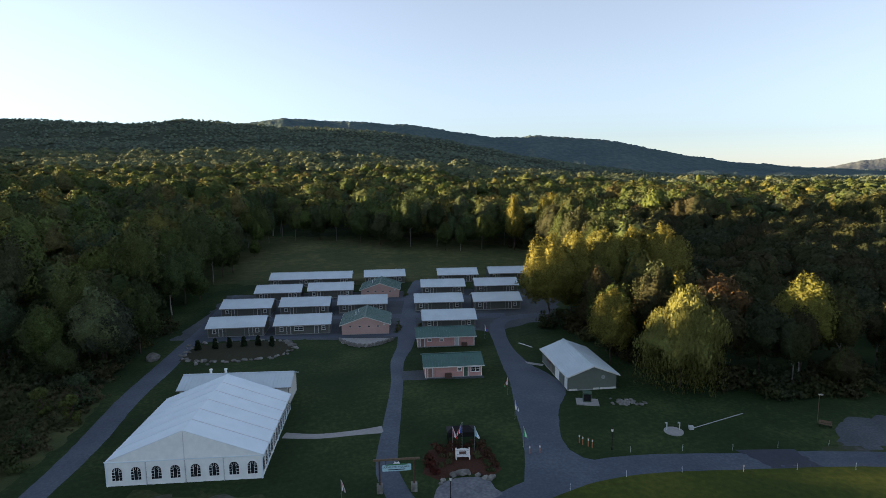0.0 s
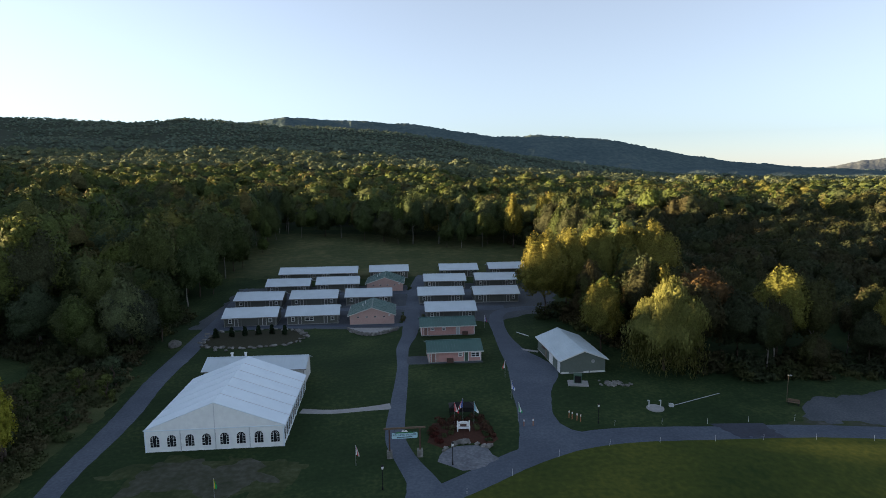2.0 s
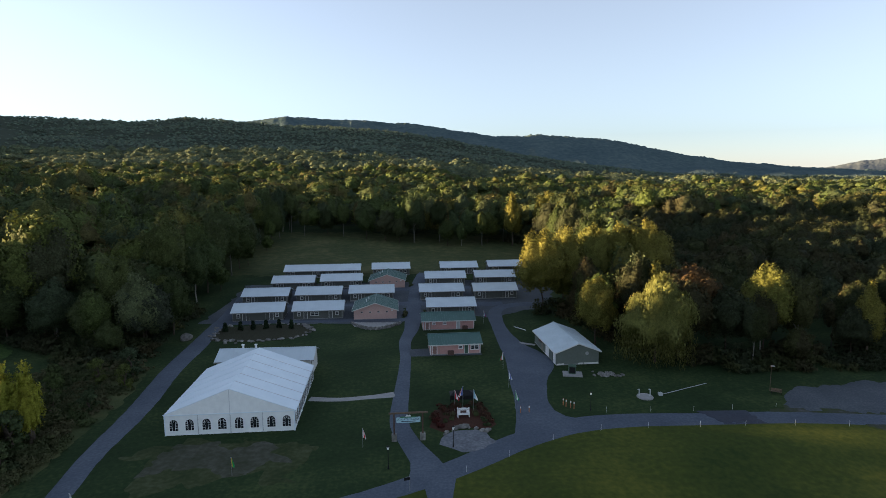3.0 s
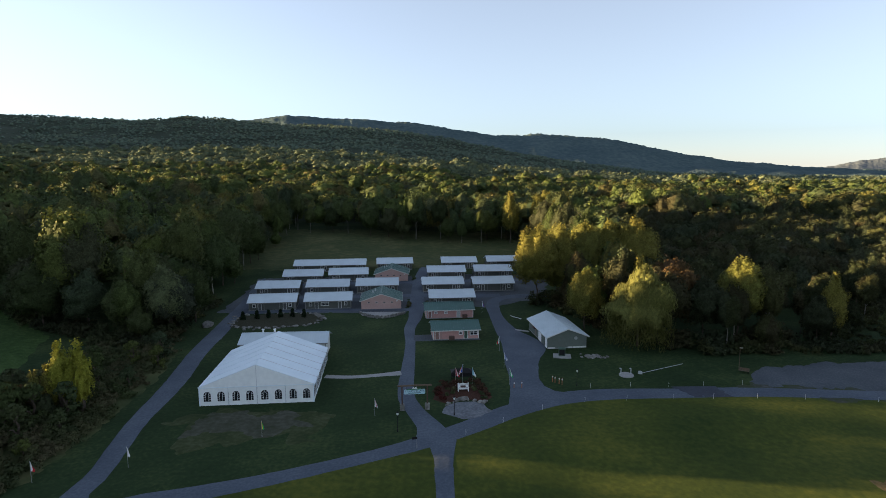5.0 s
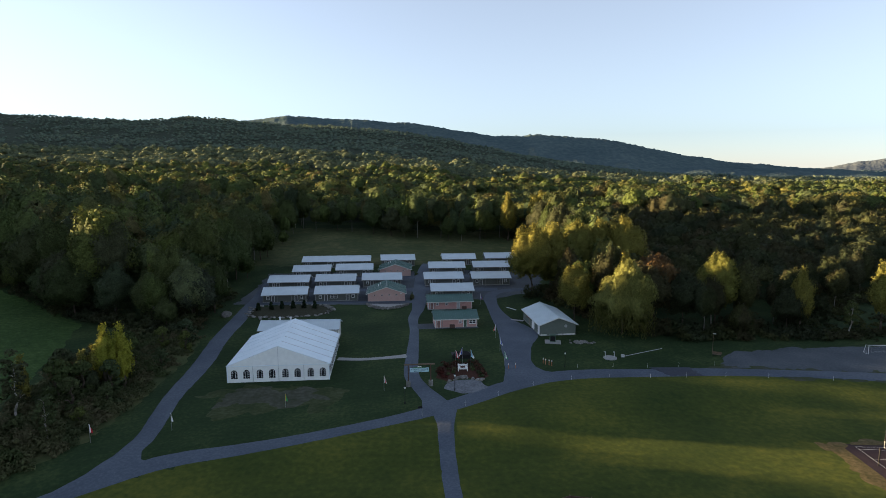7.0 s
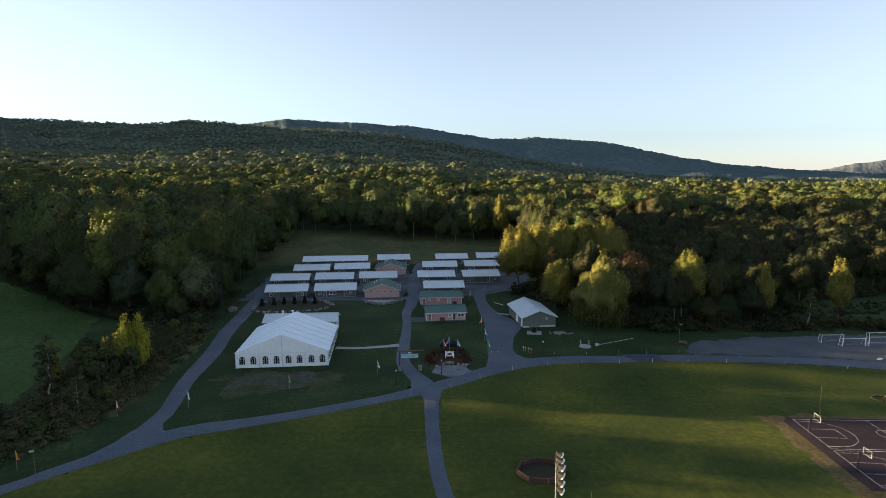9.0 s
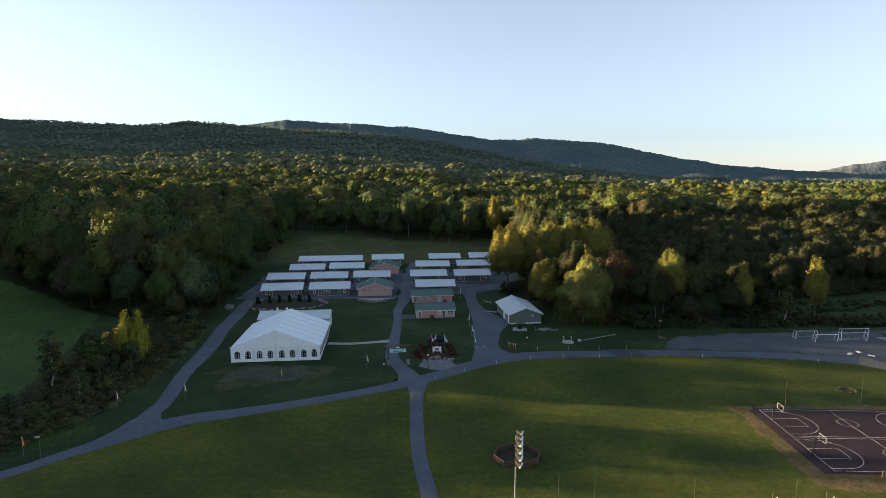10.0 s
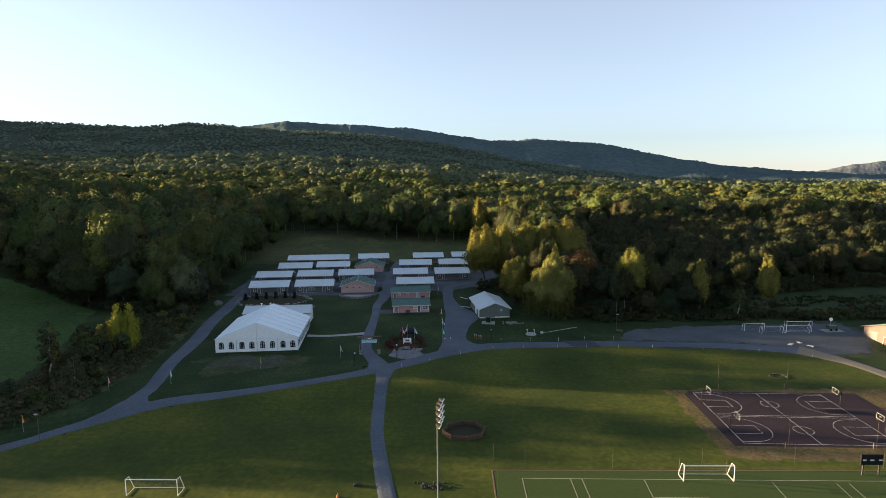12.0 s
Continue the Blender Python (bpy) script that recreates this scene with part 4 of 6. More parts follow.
def tent_bay(x0, x1, place, mat_sway):
    """One wall curtain of the tent with two arched windows, along local x."""
    b, rnd = Build(), random.Random(x0 * 3 + mat_sway)
    nx, nz = 12, 6
    for k in range(nz + 1):
        for i in range(nx + 1):
            x = x0 + 0.05 + (x1 - x0 - 0.1) * i / nx
            b.v.append(tuple(place @ Vector((x, 0.035 * math.sin(i * 2.1 + mat_sway) * (1 - k / nz) + rnd.uniform(-0.012, 0.012), max(0.0, 0.06 * math.sin(i * 0.9 + mat_sway)) if k == 0 else TE * k / nz - 0.05))))
    b.f = [(k * (nx + 1) + i, k * (nx + 1) + i + 1, (k + 1) * (nx + 1) + i + 1, (k + 1) * (nx + 1) + i) for k in range(nz) for i in range(nx)]
    panel = part("wall_panel", b, TENTWALL, tent, shade=True)
    ww = min(1.25, (x1 - x0) * 0.27)
    for f_ in (0.27, 0.75):
        x = x0 + (x1 - x0) * f_
        wb = Build().prism(arch(x, ww, 0.85, 2.65), -0.085, -0.06)
        wb.v = [tuple(place @ Vector(p)) for p in wb.v]
        w = part("window", wb, CLEAR, panel, "clear dark vinyl arched window")
        g = Build()
        for fx in (-0.2, 0.2):
            g.box(x + ww * fx - 0.02, x + ww * fx + 0.02, -0.096, -0.087, 0.87, 2.5)
        for z in (1.25, 1.65, 2.05):
            for s in (-1, 1):
                g.box(x + s * ww * 0.36 - ww * 0.14, x + s * ww * 0.36 + ww * 0.14, -0.096, -0.087, z - 0.02, z + 0.02)
        for an in (35, 90, 145):
            ca, sa = math.cos(radians(an)), math.sin(radians(an))
            g.rod((x + 0.22 * ca, -0.091, 2.0 + 0.22 * sa), (x + ww * 0.48 * ca, -0.091, 2.03 + ww * 0.48 * sa), 0.016, n=4)
        g.v = [tuple(place @ Vector(p)) for p in g.v]
        part("glazing_bar", g, TENTWALL, w)


for k in range(4):
    tent_bay(-TW / 2 + k * TW / 4, -TW / 2 + (k + 1) * TW / 4, pose(0, 0, 0), k)
    tent_bay(-TW / 2 + k * TW / 4, -TW / 2 + (k + 1) * TW / 4, pose(0, TL, 0, 0, 0, 180), k + 9)
for k in range(BAYS):
    step = TL / BAYS
    tent_bay(k * step, (k + 1) * step, pose(TW / 2, 0, 0, 0, 0, 90), k + 3)
    tent_bay(k * step, (k + 1) * step, pose(-TW / 2, TL, 0, 0, 0, -90), k + 6)
for y in (0.0, TL):
    part("gable_panel", Build().prism([(-TW / 2, TE - 0.06), (TW / 2, TE - 0.06), (0, TR - 0.03)], y - 0.02, y + 0.02), TENTWALL, tent)
part("gable_seam", Build().box(-0.05, 0.05, -0.06, -0.025, TE - 0.05, TR - 0.1), SEAM, tent)
for k in range(BAYS):
    for s in (-1, 1):
        b = Build()
        nx, ny = 8, 8
        for jy in range(ny + 1):
            for ix in range(nx + 1):
                u, v = ix / nx, jy / ny
                sag = 0.16 * math.sin(math.pi * v) * math.sin(math.pi * min(1, u * 1.05))
                b.v.append((s * (TW / 2 + 0.25) * (1 - u), (k + v) * TL / BAYS, TE - 0.1 + (TR - TE + 0.1) * u - sag))
        b.f = [(q, q + 1, q + nx + 2, q + nx + 1) if s < 0 else (q + nx + 1, q + nx + 2, q + 1, q) for jy in range(ny) for q in range(jy * (nx + 1), jy * (nx + 1) + nx)]
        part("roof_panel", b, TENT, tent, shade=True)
for k in range(BAYS + 1):
    for s in (-1, 1):
        y = k * TL / BAYS
        part("roof_seam", Build().rod((s * (TW / 2 + 0.26), y, TE - 0.08), (0, y, TR + 0.02), 0.055, n=6), SEAM if s > 0 and 0 < k < BAYS else TENT, tent)
        part("leg", Build().box(s * TW / 2 - 0.09, s * TW / 2 + 0.09, y - 0.09, y + 0.09, -0.3, TE - 0.1), TENT, tent)
for x in (-TW / 4, 0, TW / 4):
    part("front_pole", Build().box(x - 0.05, x + 0.05, -0.11, -0.05, -0.2, TE - 0.05), SEAM, tent)
part("eave_rail", Build().box(-TW / 2 - 0.1, TW / 2 + 0.1, -0.12, -0.03, TE - 0.16, TE - 0.05), TENT, tent)
for s in (-1, 1):
    part("eave_rail", Build().box(s * TW / 2 - 0.06, s * TW / 2 + 0.3, 0, TL, TE - 0.24, TE - 0.13), TENT, tent)

# ---- trees ----


def leaf_quads(rng, centres, radii, per, size, droop=0.0, flat=0.55, jit=0.35):
    """Leaf sprays scattered over round clumps; returns the corners of their quads."""
    n = len(centres) * per
    c, r = np.repeat(centres, per, 0), np.repeat(radii, per)[:, None]
    d = rng.normal(size=(n, 3))
    d[:, 2] = np.where(rng.random(n) < flat, np.abs(d[:, 2]), d[:, 2])
    d /= np.linalg.norm(d, axis=1, keepdims=True)
    p = c + d * r * (0.74 + 0.34 * rng.random((n, 1))) * (1.0, 1.0, 0.8)
    nrm = d + jit * rng.normal(size=(n, 3))
    nrm /= np.linalg.norm(nrm, axis=1, keepdims=True)
    a = np.cross(nrm, rng.normal(size=(n, 3)))
    a /= np.linalg.norm(a, axis=1, keepdims=True)
    b = np.cross(nrm, a)
    s = size * (0.6 + 0.8 * rng.random((n, 1)))
    a, b = a * s * 0.62, b * s * 0.5
    if droop:
        a, b = a * 0.35, np.array([0, 0, -1.0]) * s * droop + b * 0.1
    out = c - centres.mean(0) + (0, 0, 1.0)
    out /= np.linalg.norm(out, axis=1, keepdims=True) + 1e-6
    turn = (0.25 * d + out if droop else 0.8 * d + 0.45 * out) + 0.22 * rng.normal(size=(n, 3))
    turn /= np.linalg.norm(turn, axis=1, keepdims=True)
    co = np.stack([p - a * 1.1 - b * 0.7, p + a * 1.1 - b * 0.5, p + b * 1.35], 1).reshape(-1, 3)
    return np.concatenate([co, np.repeat(turn, 3, 0)], 1)


def crown_clumps(rng, height, radius, base, clumps, pointed=0.0):
    """Clump centres over an uneven crown from base to height."""
    out = []
    ph = rng.uniform(0, 6.28, 4)
    while len(out) < clumps:
        t = rng.random() ** 0.8
        an = rng.uniform(0, 2 * math.pi)
        prof = math.sin(math.pi * min(0.98, 0.12 + 0.86 * t)) ** 0.5 * (1 - pointed * t)
        edge = radius * prof * (1 + 0.22 * math.sin(2 * an + ph[0]) + 0.16 * math.sin(3 * an + ph[1] + 4 * t) + 0.12 * math.sin(5 * an + ph[2]))
        q = edge * (0.5 + 0.5 * rng.random() ** 0.5) * 0.88
        out.append((q * math.cos(an), q * math.sin(an), base + (height - base) * (0.06 + 0.90 * t) + rng.normal() * 0.4))
    return np.array(out)


def trunk_mesh(seed, height, base, radius, mat, stem=0.28):
    b, rnd = Build(), random.Random(seed)
    p, r = Vector((0, 0, -0.4)), stem
    for k in range(5):
        q = Vector((rnd.uniform(-0.35, 0.35), rnd.uniform(-0.35, 0.35), height * 0.8 * (k + 1) / 5))
        b.rod(p, q, r, r * 0.74, 8)
        if k >= 1:
            for _ in range(2):
                an = rnd.uniform(0, 6.28)
                e = q + Vector((math.cos(an), math.sin(an), rnd.uniform(0.5, 1.1))) * radius * rnd.uniform(0.4, 0.62)
                b.rod(q - Vector((0, 0, 0.3)), q.lerp(e, 0.5) + Vector((0, 0, 0.25)), r * 0.5, r * 0.32, 6)
                b.rod(q.lerp(e, 0.5) + Vector((0, 0, 0.25)), e, r * 0.32, r * 0.1, 6)
        p, r = q, r * 0.74
    return b.mesh("trunk", mat, True)


def crown(seed, height, radius, base, leaves, size, pointed=0.0, low=-0.75, lobes=22, swell=0.34, cells=(14, 9), droop=0.0):
    """A crown whose outline swells into lobes: sprays of leaves over a dense heart, each spray facing as its lobe does. low: how far down it reaches, from -1 to 1."""
    g_ = np.random.default_rng(seed)
    z_ = g_.uniform(-0.55, 1.0, lobes)
    an = np.arange(lobes) * 2.4 + g_.uniform(-0.5, 0.5, lobes)
    knob = np.stack([np.sqrt(1 - z_ * z_) * np.cos(an), np.sqrt(1 - z_ * z_) * np.sin(an), z_], 1)
    push, wide = swell * g_.uniform(0.45, 1.0, lobes), g_.uniform(0.26, 0.46, lobes)
    twig = g_.normal(size=(lobes * 4, 3))      # smaller tufts on the lobes
    twig /= np.linalg.norm(twig, axis=1, keepdims=True)
    lean, half = g_.normal(0, 0.06, 2) * radius, (height - base) / 2

    def outline(d):
        near = np.arccos(np.clip(d @ knob.T, -1, 1)) / wide
        tuft = np.arccos(np.clip(d @ twig.T, -1, 1)) / 0.15
        r = 1 - swell * 0.75 + (push * np.exp(-near * near)).max(1) + swell * 0.34 * np.exp(-tuft * tuft).max(1)
        t = (d[:, 2] * r + 1) / 2
        across = radius * r * (1 - pointed * t) * (0.86 + 0.3 * np.sin(np.pi * np.clip(0.15 + 0.7 * t, 0, 1)) - 0.12)
        return np.stack([d[:, 0] * across + lean[0] * t, d[:, 1] * across + lean[1] * t, base + half * 0.93 + half * 0.93 * d[:, 2] * r], 1)

    def facing(d):
        e = np.cross(d, g_.normal(size=d.shape))
        e /= np.linalg.norm(e, axis=1, keepdims=True)
        f = np.cross(d, e)
        n_ = np.cross(outline(d + 0.12 * e) - outline(d - 0.12 * e), outline(d + 0.12 * f) - outline(d - 0.12 * f))
        return n_ / (np.linalg.norm(n_, axis=1, keepdims=True) + 1e-9)

    d = g_.normal(size=(leaves * 3, 3))
    d /= np.linalg.norm(d, axis=1, keepdims=True)
    d = d[d[:, 2] > low][:leaves]
    n = len(d)
    p, nrm = outline(d), facing(d)
    mid = np.array([lean[0] / 2, lean[1] / 2, base + half])
    p = mid + (p - mid) * (0.90 + 0.15 * g_.random((n, 1))) + g_.normal(0, 0.12, (n, 3))
    tilt = nrm + 0.38 * g_.normal(size=(n, 3))
    tilt /= np.linalg.norm(tilt, axis=1, keepdims=True)
    a = np.cross(tilt, g_.normal(size=(n, 3)))
    a /= np.linalg.norm(a, axis=1, keepdims=True)
    s_ = size * (0.55 + 0.9 * g_.random((n, 1)))
    a, b = a * s_ * 0.62, np.cross(tilt, a) * s_ * 0.5
    if droop:      # hanging sprays: narrow and long
        swing = np.arctan2(nrm[:, 1], nrm[:, 0]) + g_.normal(0, 0.45, n)
        a, b = np.stack([np.sin(swing), -np.cos(swing), 0 * swing], 1) * s_ * 0.28, b * 0.25 + np.array([0, 0, -droop]) * s_
    co = np.stack([p - a * 1.1 - b * 0.7, p + a * 1.1 - b * 0.5, p + b * 1.35], 1).reshape(-1, 3)
    nrm = nrm + 0.20 * g_.normal(size=(n, 3))
    nrm /= np.linalg.norm(nrm, axis=1, keepdims=True)
    out = [np.concatenate([co, np.repeat(nrm, 3, 0)], 1)]
    m_, k_ = cells
    zz, aa = np.linspace(max(low, -0.97), 0.97, k_ + 1), np.linspace(0, 2 * math.pi, m_, endpoint=False)
    grid = np.stack([np.outer(np.sqrt(1 - zz * zz), np.cos(aa)), np.outer(np.sqrt(1 - zz * zz), np.sin(aa)), np.outer(zz, np.ones(m_))], 2).reshape(-1, 3)
    i, j = np.meshgrid(np.arange(m_), np.arange(k_))
    q0, q1 = (j * m_ + i).ravel(), (j * m_ + (i + 1) % m_).ravel()
    tris = np.concatenate([np.stack([q0, q1, q1 + m_], 1), np.stack([q0, q1 + m_, q0 + m_], 1)]).ravel()
    heart_ = np.concatenate([mid + (outline(grid) - mid) * 0.87, facing(grid)], 1)
    return np.concatenate(out + [heart_[tris]])


def tree_kind(seed, height, radius, base, leaves, size, leaf, bark=BARK, pointed=0.0, lobes=24, swell=0.46):
    return soup("crown", crown(seed, height, radius, base, leaves, size, pointed, -0.85, lobes, swell), leaf), trunk_mesh(seed, height, base, radius, bark)


def bushy_kind(seed, height, radius, base, clumps, per, size, leaf, bark=BARK, pointed=0.0, clump_r=(0.9, 1.7)):
    """A small tree or shrub of loose leafy clumps."""
    rng = np.random.default_rng(seed)
    c = crown_clumps(rng, height, radius, base, clumps, pointed)
    return soup("crown", leaf_quads(rng, c, rng.uniform(*clump_r, len(c)), per, size), leaf), trunk_mesh(seed, height, base, radius, bark)


def plant(name, kind, x, y, turn, scale, label, category="tree", group="", sink=0.0):
    t = thing(name, Matrix.LocRotScale((x, y, lie(x, y) - sink), Euler((0, 0, turn)), (scale, scale, scale)), label, category, group)
    for n, me_ in zip(("crown", "trunk"), kind):
        o = new(n, me_)
        o.parent = t
    return t


BROAD = [tree_kind(11, 22, 6.4, 2.5, 5200, 0.40, LEAF), tree_kind(12, 25, 7.0, 3.5, 5800, 0.42, LEAF, lobes=30), tree_kind(13, 18, 6.0, 1.8, 4600, 0.38, LEAF, pointed=0.25),
         tree_kind(14, 24, 5.2, 3.0, 4800, 0.38, LEAF, PALEBARK, pointed=0.2, lobes=28), tree_kind(15, 15, 5.2, 1.2, 4200, 0.36, LEAF), tree_kind(18, 21, 7.4, 2.5, 5800, 0.42, LEAF, lobes=30, swell=0.5), tree_kind(19, 24, 4.8, 6.0, 3600, 0.38, LEAF, GREYBARK, lobes=24, swell=0.5)]
GOLD = [tree_kind(21, 21, 5.6, 3.0, 7600, 0.32, LEAF_GOLD, pointed=0.1, lobes=32, swell=0.42), tree_kind(22, 23, 6.2, 3.5, 8200, 0.33, LEAF_GOLD, lobes=34, swell=0.42), tree_kind(26, 20, 3.4, 2.0, 4200, 0.30, LEAF_GOLD, pointed=0.2, lobes=22, swell=0.5)]
PALE = [tree_kind(29, 20, 5.4, 1.5, 5400, 0.36, LEAF_PALE, lobes=30, swell=0.52)]
RUST = [tree_kind(23, 17, 5.0, 2.0, 5400, 0.33, LEAF_RUST)]
YOUNG = [tree_kind(24, 9.5, 2.7, 0.8, 3600, 0.20, LEAF_YELLOW, pointed=0.35, lobes=26, swell=0.62), bushy_kind(25, 13, 2.4, 3.5, 24, 85, 0.3, LEAF, PALEBARK, clump_r=(0.6, 1.1))]

# edges of the woods: x of the west edge and east edge along y, y of the north edge along x
WEST = ([80, 90, 110, 130, 162, 212, 310], [-64, -65, -69, -71, -75, -82, -90])
NORTH = ([-90, -73, -50, -27, 14, 31, 45], [282, 274, 270, 257, 246, 258, 240])
EAST = ([88, 99, 112, 120, 130, 140, 147, 156, 190, 212, 240, 262], [62, 48, 38.5, 36, 32, 31, 34, 41, 41, 42, 42, 42])
SOUTH = ([30, 38, 55, 73, 91, 105, 123, 162, 260], [98, 88.5, 91.5, 96, 100, 112, 129, 141, 156])


def woods(x, y):
    """How deep inside the woods a place lies, in metres; below 0 outside."""
    if x < -60:
        field = float(np.interp(-x, [60, 70, 82, 90, 101, 128, 170, 240], [103, 97, 98, 102, 108, 124, 146, 150]))
        west = min(float(np.interp(y, *WEST)) - x, y - field)
    else:
        west = -99.0
    north = y - float(np.interp(x, *NORTH))
    east = min(x - float(np.interp(y, *EAST)), y - float(np.interp(x, *SOUTH))) if x > 20 else -99.0
    if -90 < x < 45:
        return max(north, west if x < -60 else -99.0, east)
    return max(west, east, -99.0)


rng = np.random.default_rng(5)
edge_trees, inner = [], []
y = 70.0
while y < 470:
    gap = 8.2 if y < 260 else 10.6
    half = 0.80 * (y + 72) + 12
    # the west side runs on out of view, with trees added for their shade
    x = -half - (60 if y < 330 else 0)
    while x < half:
        px, py = x + rng.uniform(-3.2, 3.2), y + rng.uniform(-3.2, 3.2)
        deep = woods(px, py)
        if deep > 0.5:
            (edge_trees if deep < 11 and py < 330 and -150 < px < 190 else inner).append((px, py, deep))
        x += gap
    y += gap

def stature(x, y):
    """Trees grow taller and lower in groups."""
    dip = (0.20 if y < 145 else 0.15) * smooth(56, 72, x) * (1 - smooth(250, 310, y)) if x > 56 else 0.24 * smooth(-92, -80, x) * (1 - smooth(96, 112, y)) if x < 0 else 0.0
    rise = 0.15 * smooth(62, 70, -x) * smooth(98, 112, y) * (1 - smooth(200, 250, y))
    if x > 56 and y < 260:
        dip += 0.08 * smooth(85, 125, x) + 0.10 * smooth(78, 92, x) * (1 - smooth(125, 140, y))
    if 28 < x < 68 and 104 < y < 139:
        dip = 0.26
    # a tall belt along the cabins' clearing
    belt = 0.34 * smooth(38, 44, x) * (1 - smooth(60, 70, x)) * smooth(146, 160, y) * (1 - smooth(255, 290, y))
    rise += belt
    return min((1.1 if y < 280 else 1.2) + rise, max(0.48, 0.86 - dip + rise + (0.55 if x < -60 else 0.1 if x > 56 and y < 280 else 0.28) * noise.noise(Vector((x / 19, y / 19, 2.0))) + (0.16 if x > 56 and y < 280 else 0.34 if y < 280 else 0.5) * noise.noise(Vector((x / 52, y / 52, 5.0))) + (1.6 if x < 56 else 1.0) * rng.uniform(-0.08, 0.08)))


SHADED_BROAD = []      # east wood trees: the same shapes, with shade put into darker leaves
for crown_, trunk_ in BROAD:
    crown_ = crown_.copy()
    crown_.materials.clear(), crown_.materials.append(LEAF_SHADED)
    SHADED_BROAD.append((crown_, trunk_))
labels = {"O": "leafy edge tree with shade in its dark leaf colour", "B": "broad green leafy tree at the wood's edge", "G": "tall tree with turning golden leaves", "R": "leafy tree turning rust brown"}
for k, (x, y, deep) in enumerate(edge_trees):
    r = rng.random()
    gold = 0.4 if 28 < x < 62 and 135 < y < 170 else 0.0 if x < -50 or x > 62 else 0.03
    kind, tag = (GOLD[k % 2], "G") if r < gold else (RUST[0], "R") if r > (0.99 if 20 < x < 64 else 0.985) else (SHADED_BROAD[rng.integers(len(SHADED_BROAD))], "O") if x > 62 or (x > 34 and y < 136) else (BROAD[6], "B") if rng.random() < (0.55 if y > 235 else 0.12) else (BROAD[rng.integers(6)], "B")
    small = 0.8 if deep < 3.5 else 1.0
    plant("tree", kind, x, y, rng.uniform(0, 6.28), small * (0.25 + 0.75 * stature(x, y)) * rng.uniform(0.85, 1.1), labels[tag], group="trees at the wood's edge")


def forest_mass(name, spots, variants, mat, label, sink=0.0):
    """Many crowns joined to one mesh of leaves."""
    rng_ = np.random.default_rng(len(name))
    chunks = []
    for x, y, s, *deep in spots:
        pool = MID_TOP if deep and deep[0] > 16 else variants
        v = pool[rng_.integers(len(pool))]
        a = rng_.uniform(0, 6.28)
        ca, sa = math.cos(a), math.sin(a)
        rot, size = np.array([[ca, sa, 0], [-sa, ca, 0], [0, 0, 1]]), s * rng_.uniform(0.92, 1.08)
        chunks.append(np.concatenate([v[:, :3] @ rot * size + np.array([x, y, lie(x, y) - sink]), v[:, 3:] @ rot], 1))
    return tagged(new(name, soup(name, np.concatenate(chunks), mat)), label, "woods", kind="stuff")


SHAPES = ((20, 6.2, 0), (24, 6.8, 0.1), (17, 5.6, 0.2), (24, 5.4, 0.15), (22, 7.2, 0), (19, 5.0, 0.3), (23, 6.0, 0), (18, 6.6, 0.1))
MID = [crown(40 + k, h_, r_, h_ * 0.1, 860, 0.62, p_, -0.8, 22, 0.38, (11, 7)) for k, (h_, r_, p_) in enumerate(SHAPES)]
MID_TOP = [crown(140 + k, 12 + h_ * 0.42, r_ * 1.22, h_ * 0.1, 620, 0.62, p_, -0.1, 22, 0.38, (11, 5)) for k, (h_, r_, p_) in enumerate(SHAPES)]
MID_B = [crown(70 + k, 11 + h_ * 0.46, r_ * 1.32, h_ * 0.2, 320, 0.95, p_, 0.0, 20, 0.32, (10, 5)) for k, (h_, r_, p_) in enumerate(SHAPES)]
FAR = [crown(50 + k, h_, r_, h_ * 0.4, 56, 1.5, p_, 0.0, 12, 0.28, (7, 3)) for k, (h_, r_, p_) in enumerate(((19, 7.6, 0), (20.5, 8.0, 0), (18, 7.2, 0.1), (21.5, 6.6, 0.15), (20, 8.4, 0)))]
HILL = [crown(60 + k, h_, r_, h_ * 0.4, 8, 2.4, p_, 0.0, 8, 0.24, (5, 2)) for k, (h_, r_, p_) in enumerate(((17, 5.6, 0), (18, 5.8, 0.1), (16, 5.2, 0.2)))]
forest_mass("woodland", [(x, y, stature(x, y), d) for x, y, d in inner if y < 290 and x < 60], MID, LEAF_WOODS, "dense leafy woodland with turning crowns")
# Same crowns as the woodland, with shade put into the leaf colour.
forest_mass("oak_woodland", [(x, y, stature(x, y), d) for x, y, d in inner if y < 290 and x >= 60], MID, LEAF_SHADED, "dense woodland with shade in its dark leaf colour")
forest_mass("deep_woodland", [(x, y, stature(x, y)) for x, y, d in inner if y >= 290], MID_B, LEAF_WOODS, "dense leafy woodland behind the meadow")
spots = []
y = 470.0
while y < 1020:
    gap = 10.4 + (y - 470) / 150
    half = 0.80 * (y + 72) + 15
    for x in np.arange(-half, half, gap):
        spots.append((x + rng.uniform(-3.5, 3.5), y + rng.uniform(-3.5, 3.5), stature(x, y)))
    y += gap
forest_mass("far_woodland", [s for s in spots if s[1] < 680], FAR, LEAF_WOODS, "far woodland canopy beyond the meadow")
forest_mass("foothill_woodland", [s for s in spots if s[1] >= 680], FAR, LEAF_FAR_HAZY, "hazy woodland canopy on the foothills")
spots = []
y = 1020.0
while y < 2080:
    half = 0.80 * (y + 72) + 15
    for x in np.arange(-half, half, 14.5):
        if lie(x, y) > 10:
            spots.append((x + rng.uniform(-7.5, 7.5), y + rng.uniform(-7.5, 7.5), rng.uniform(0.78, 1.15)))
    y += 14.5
forest_mass("hillside_woodland", spots, HILL, LEAF_HILL_HAZY, "wooded mountain slope in the distance", 12.0)
# unseen trees added beyond the crop field to cast shade
spots = []
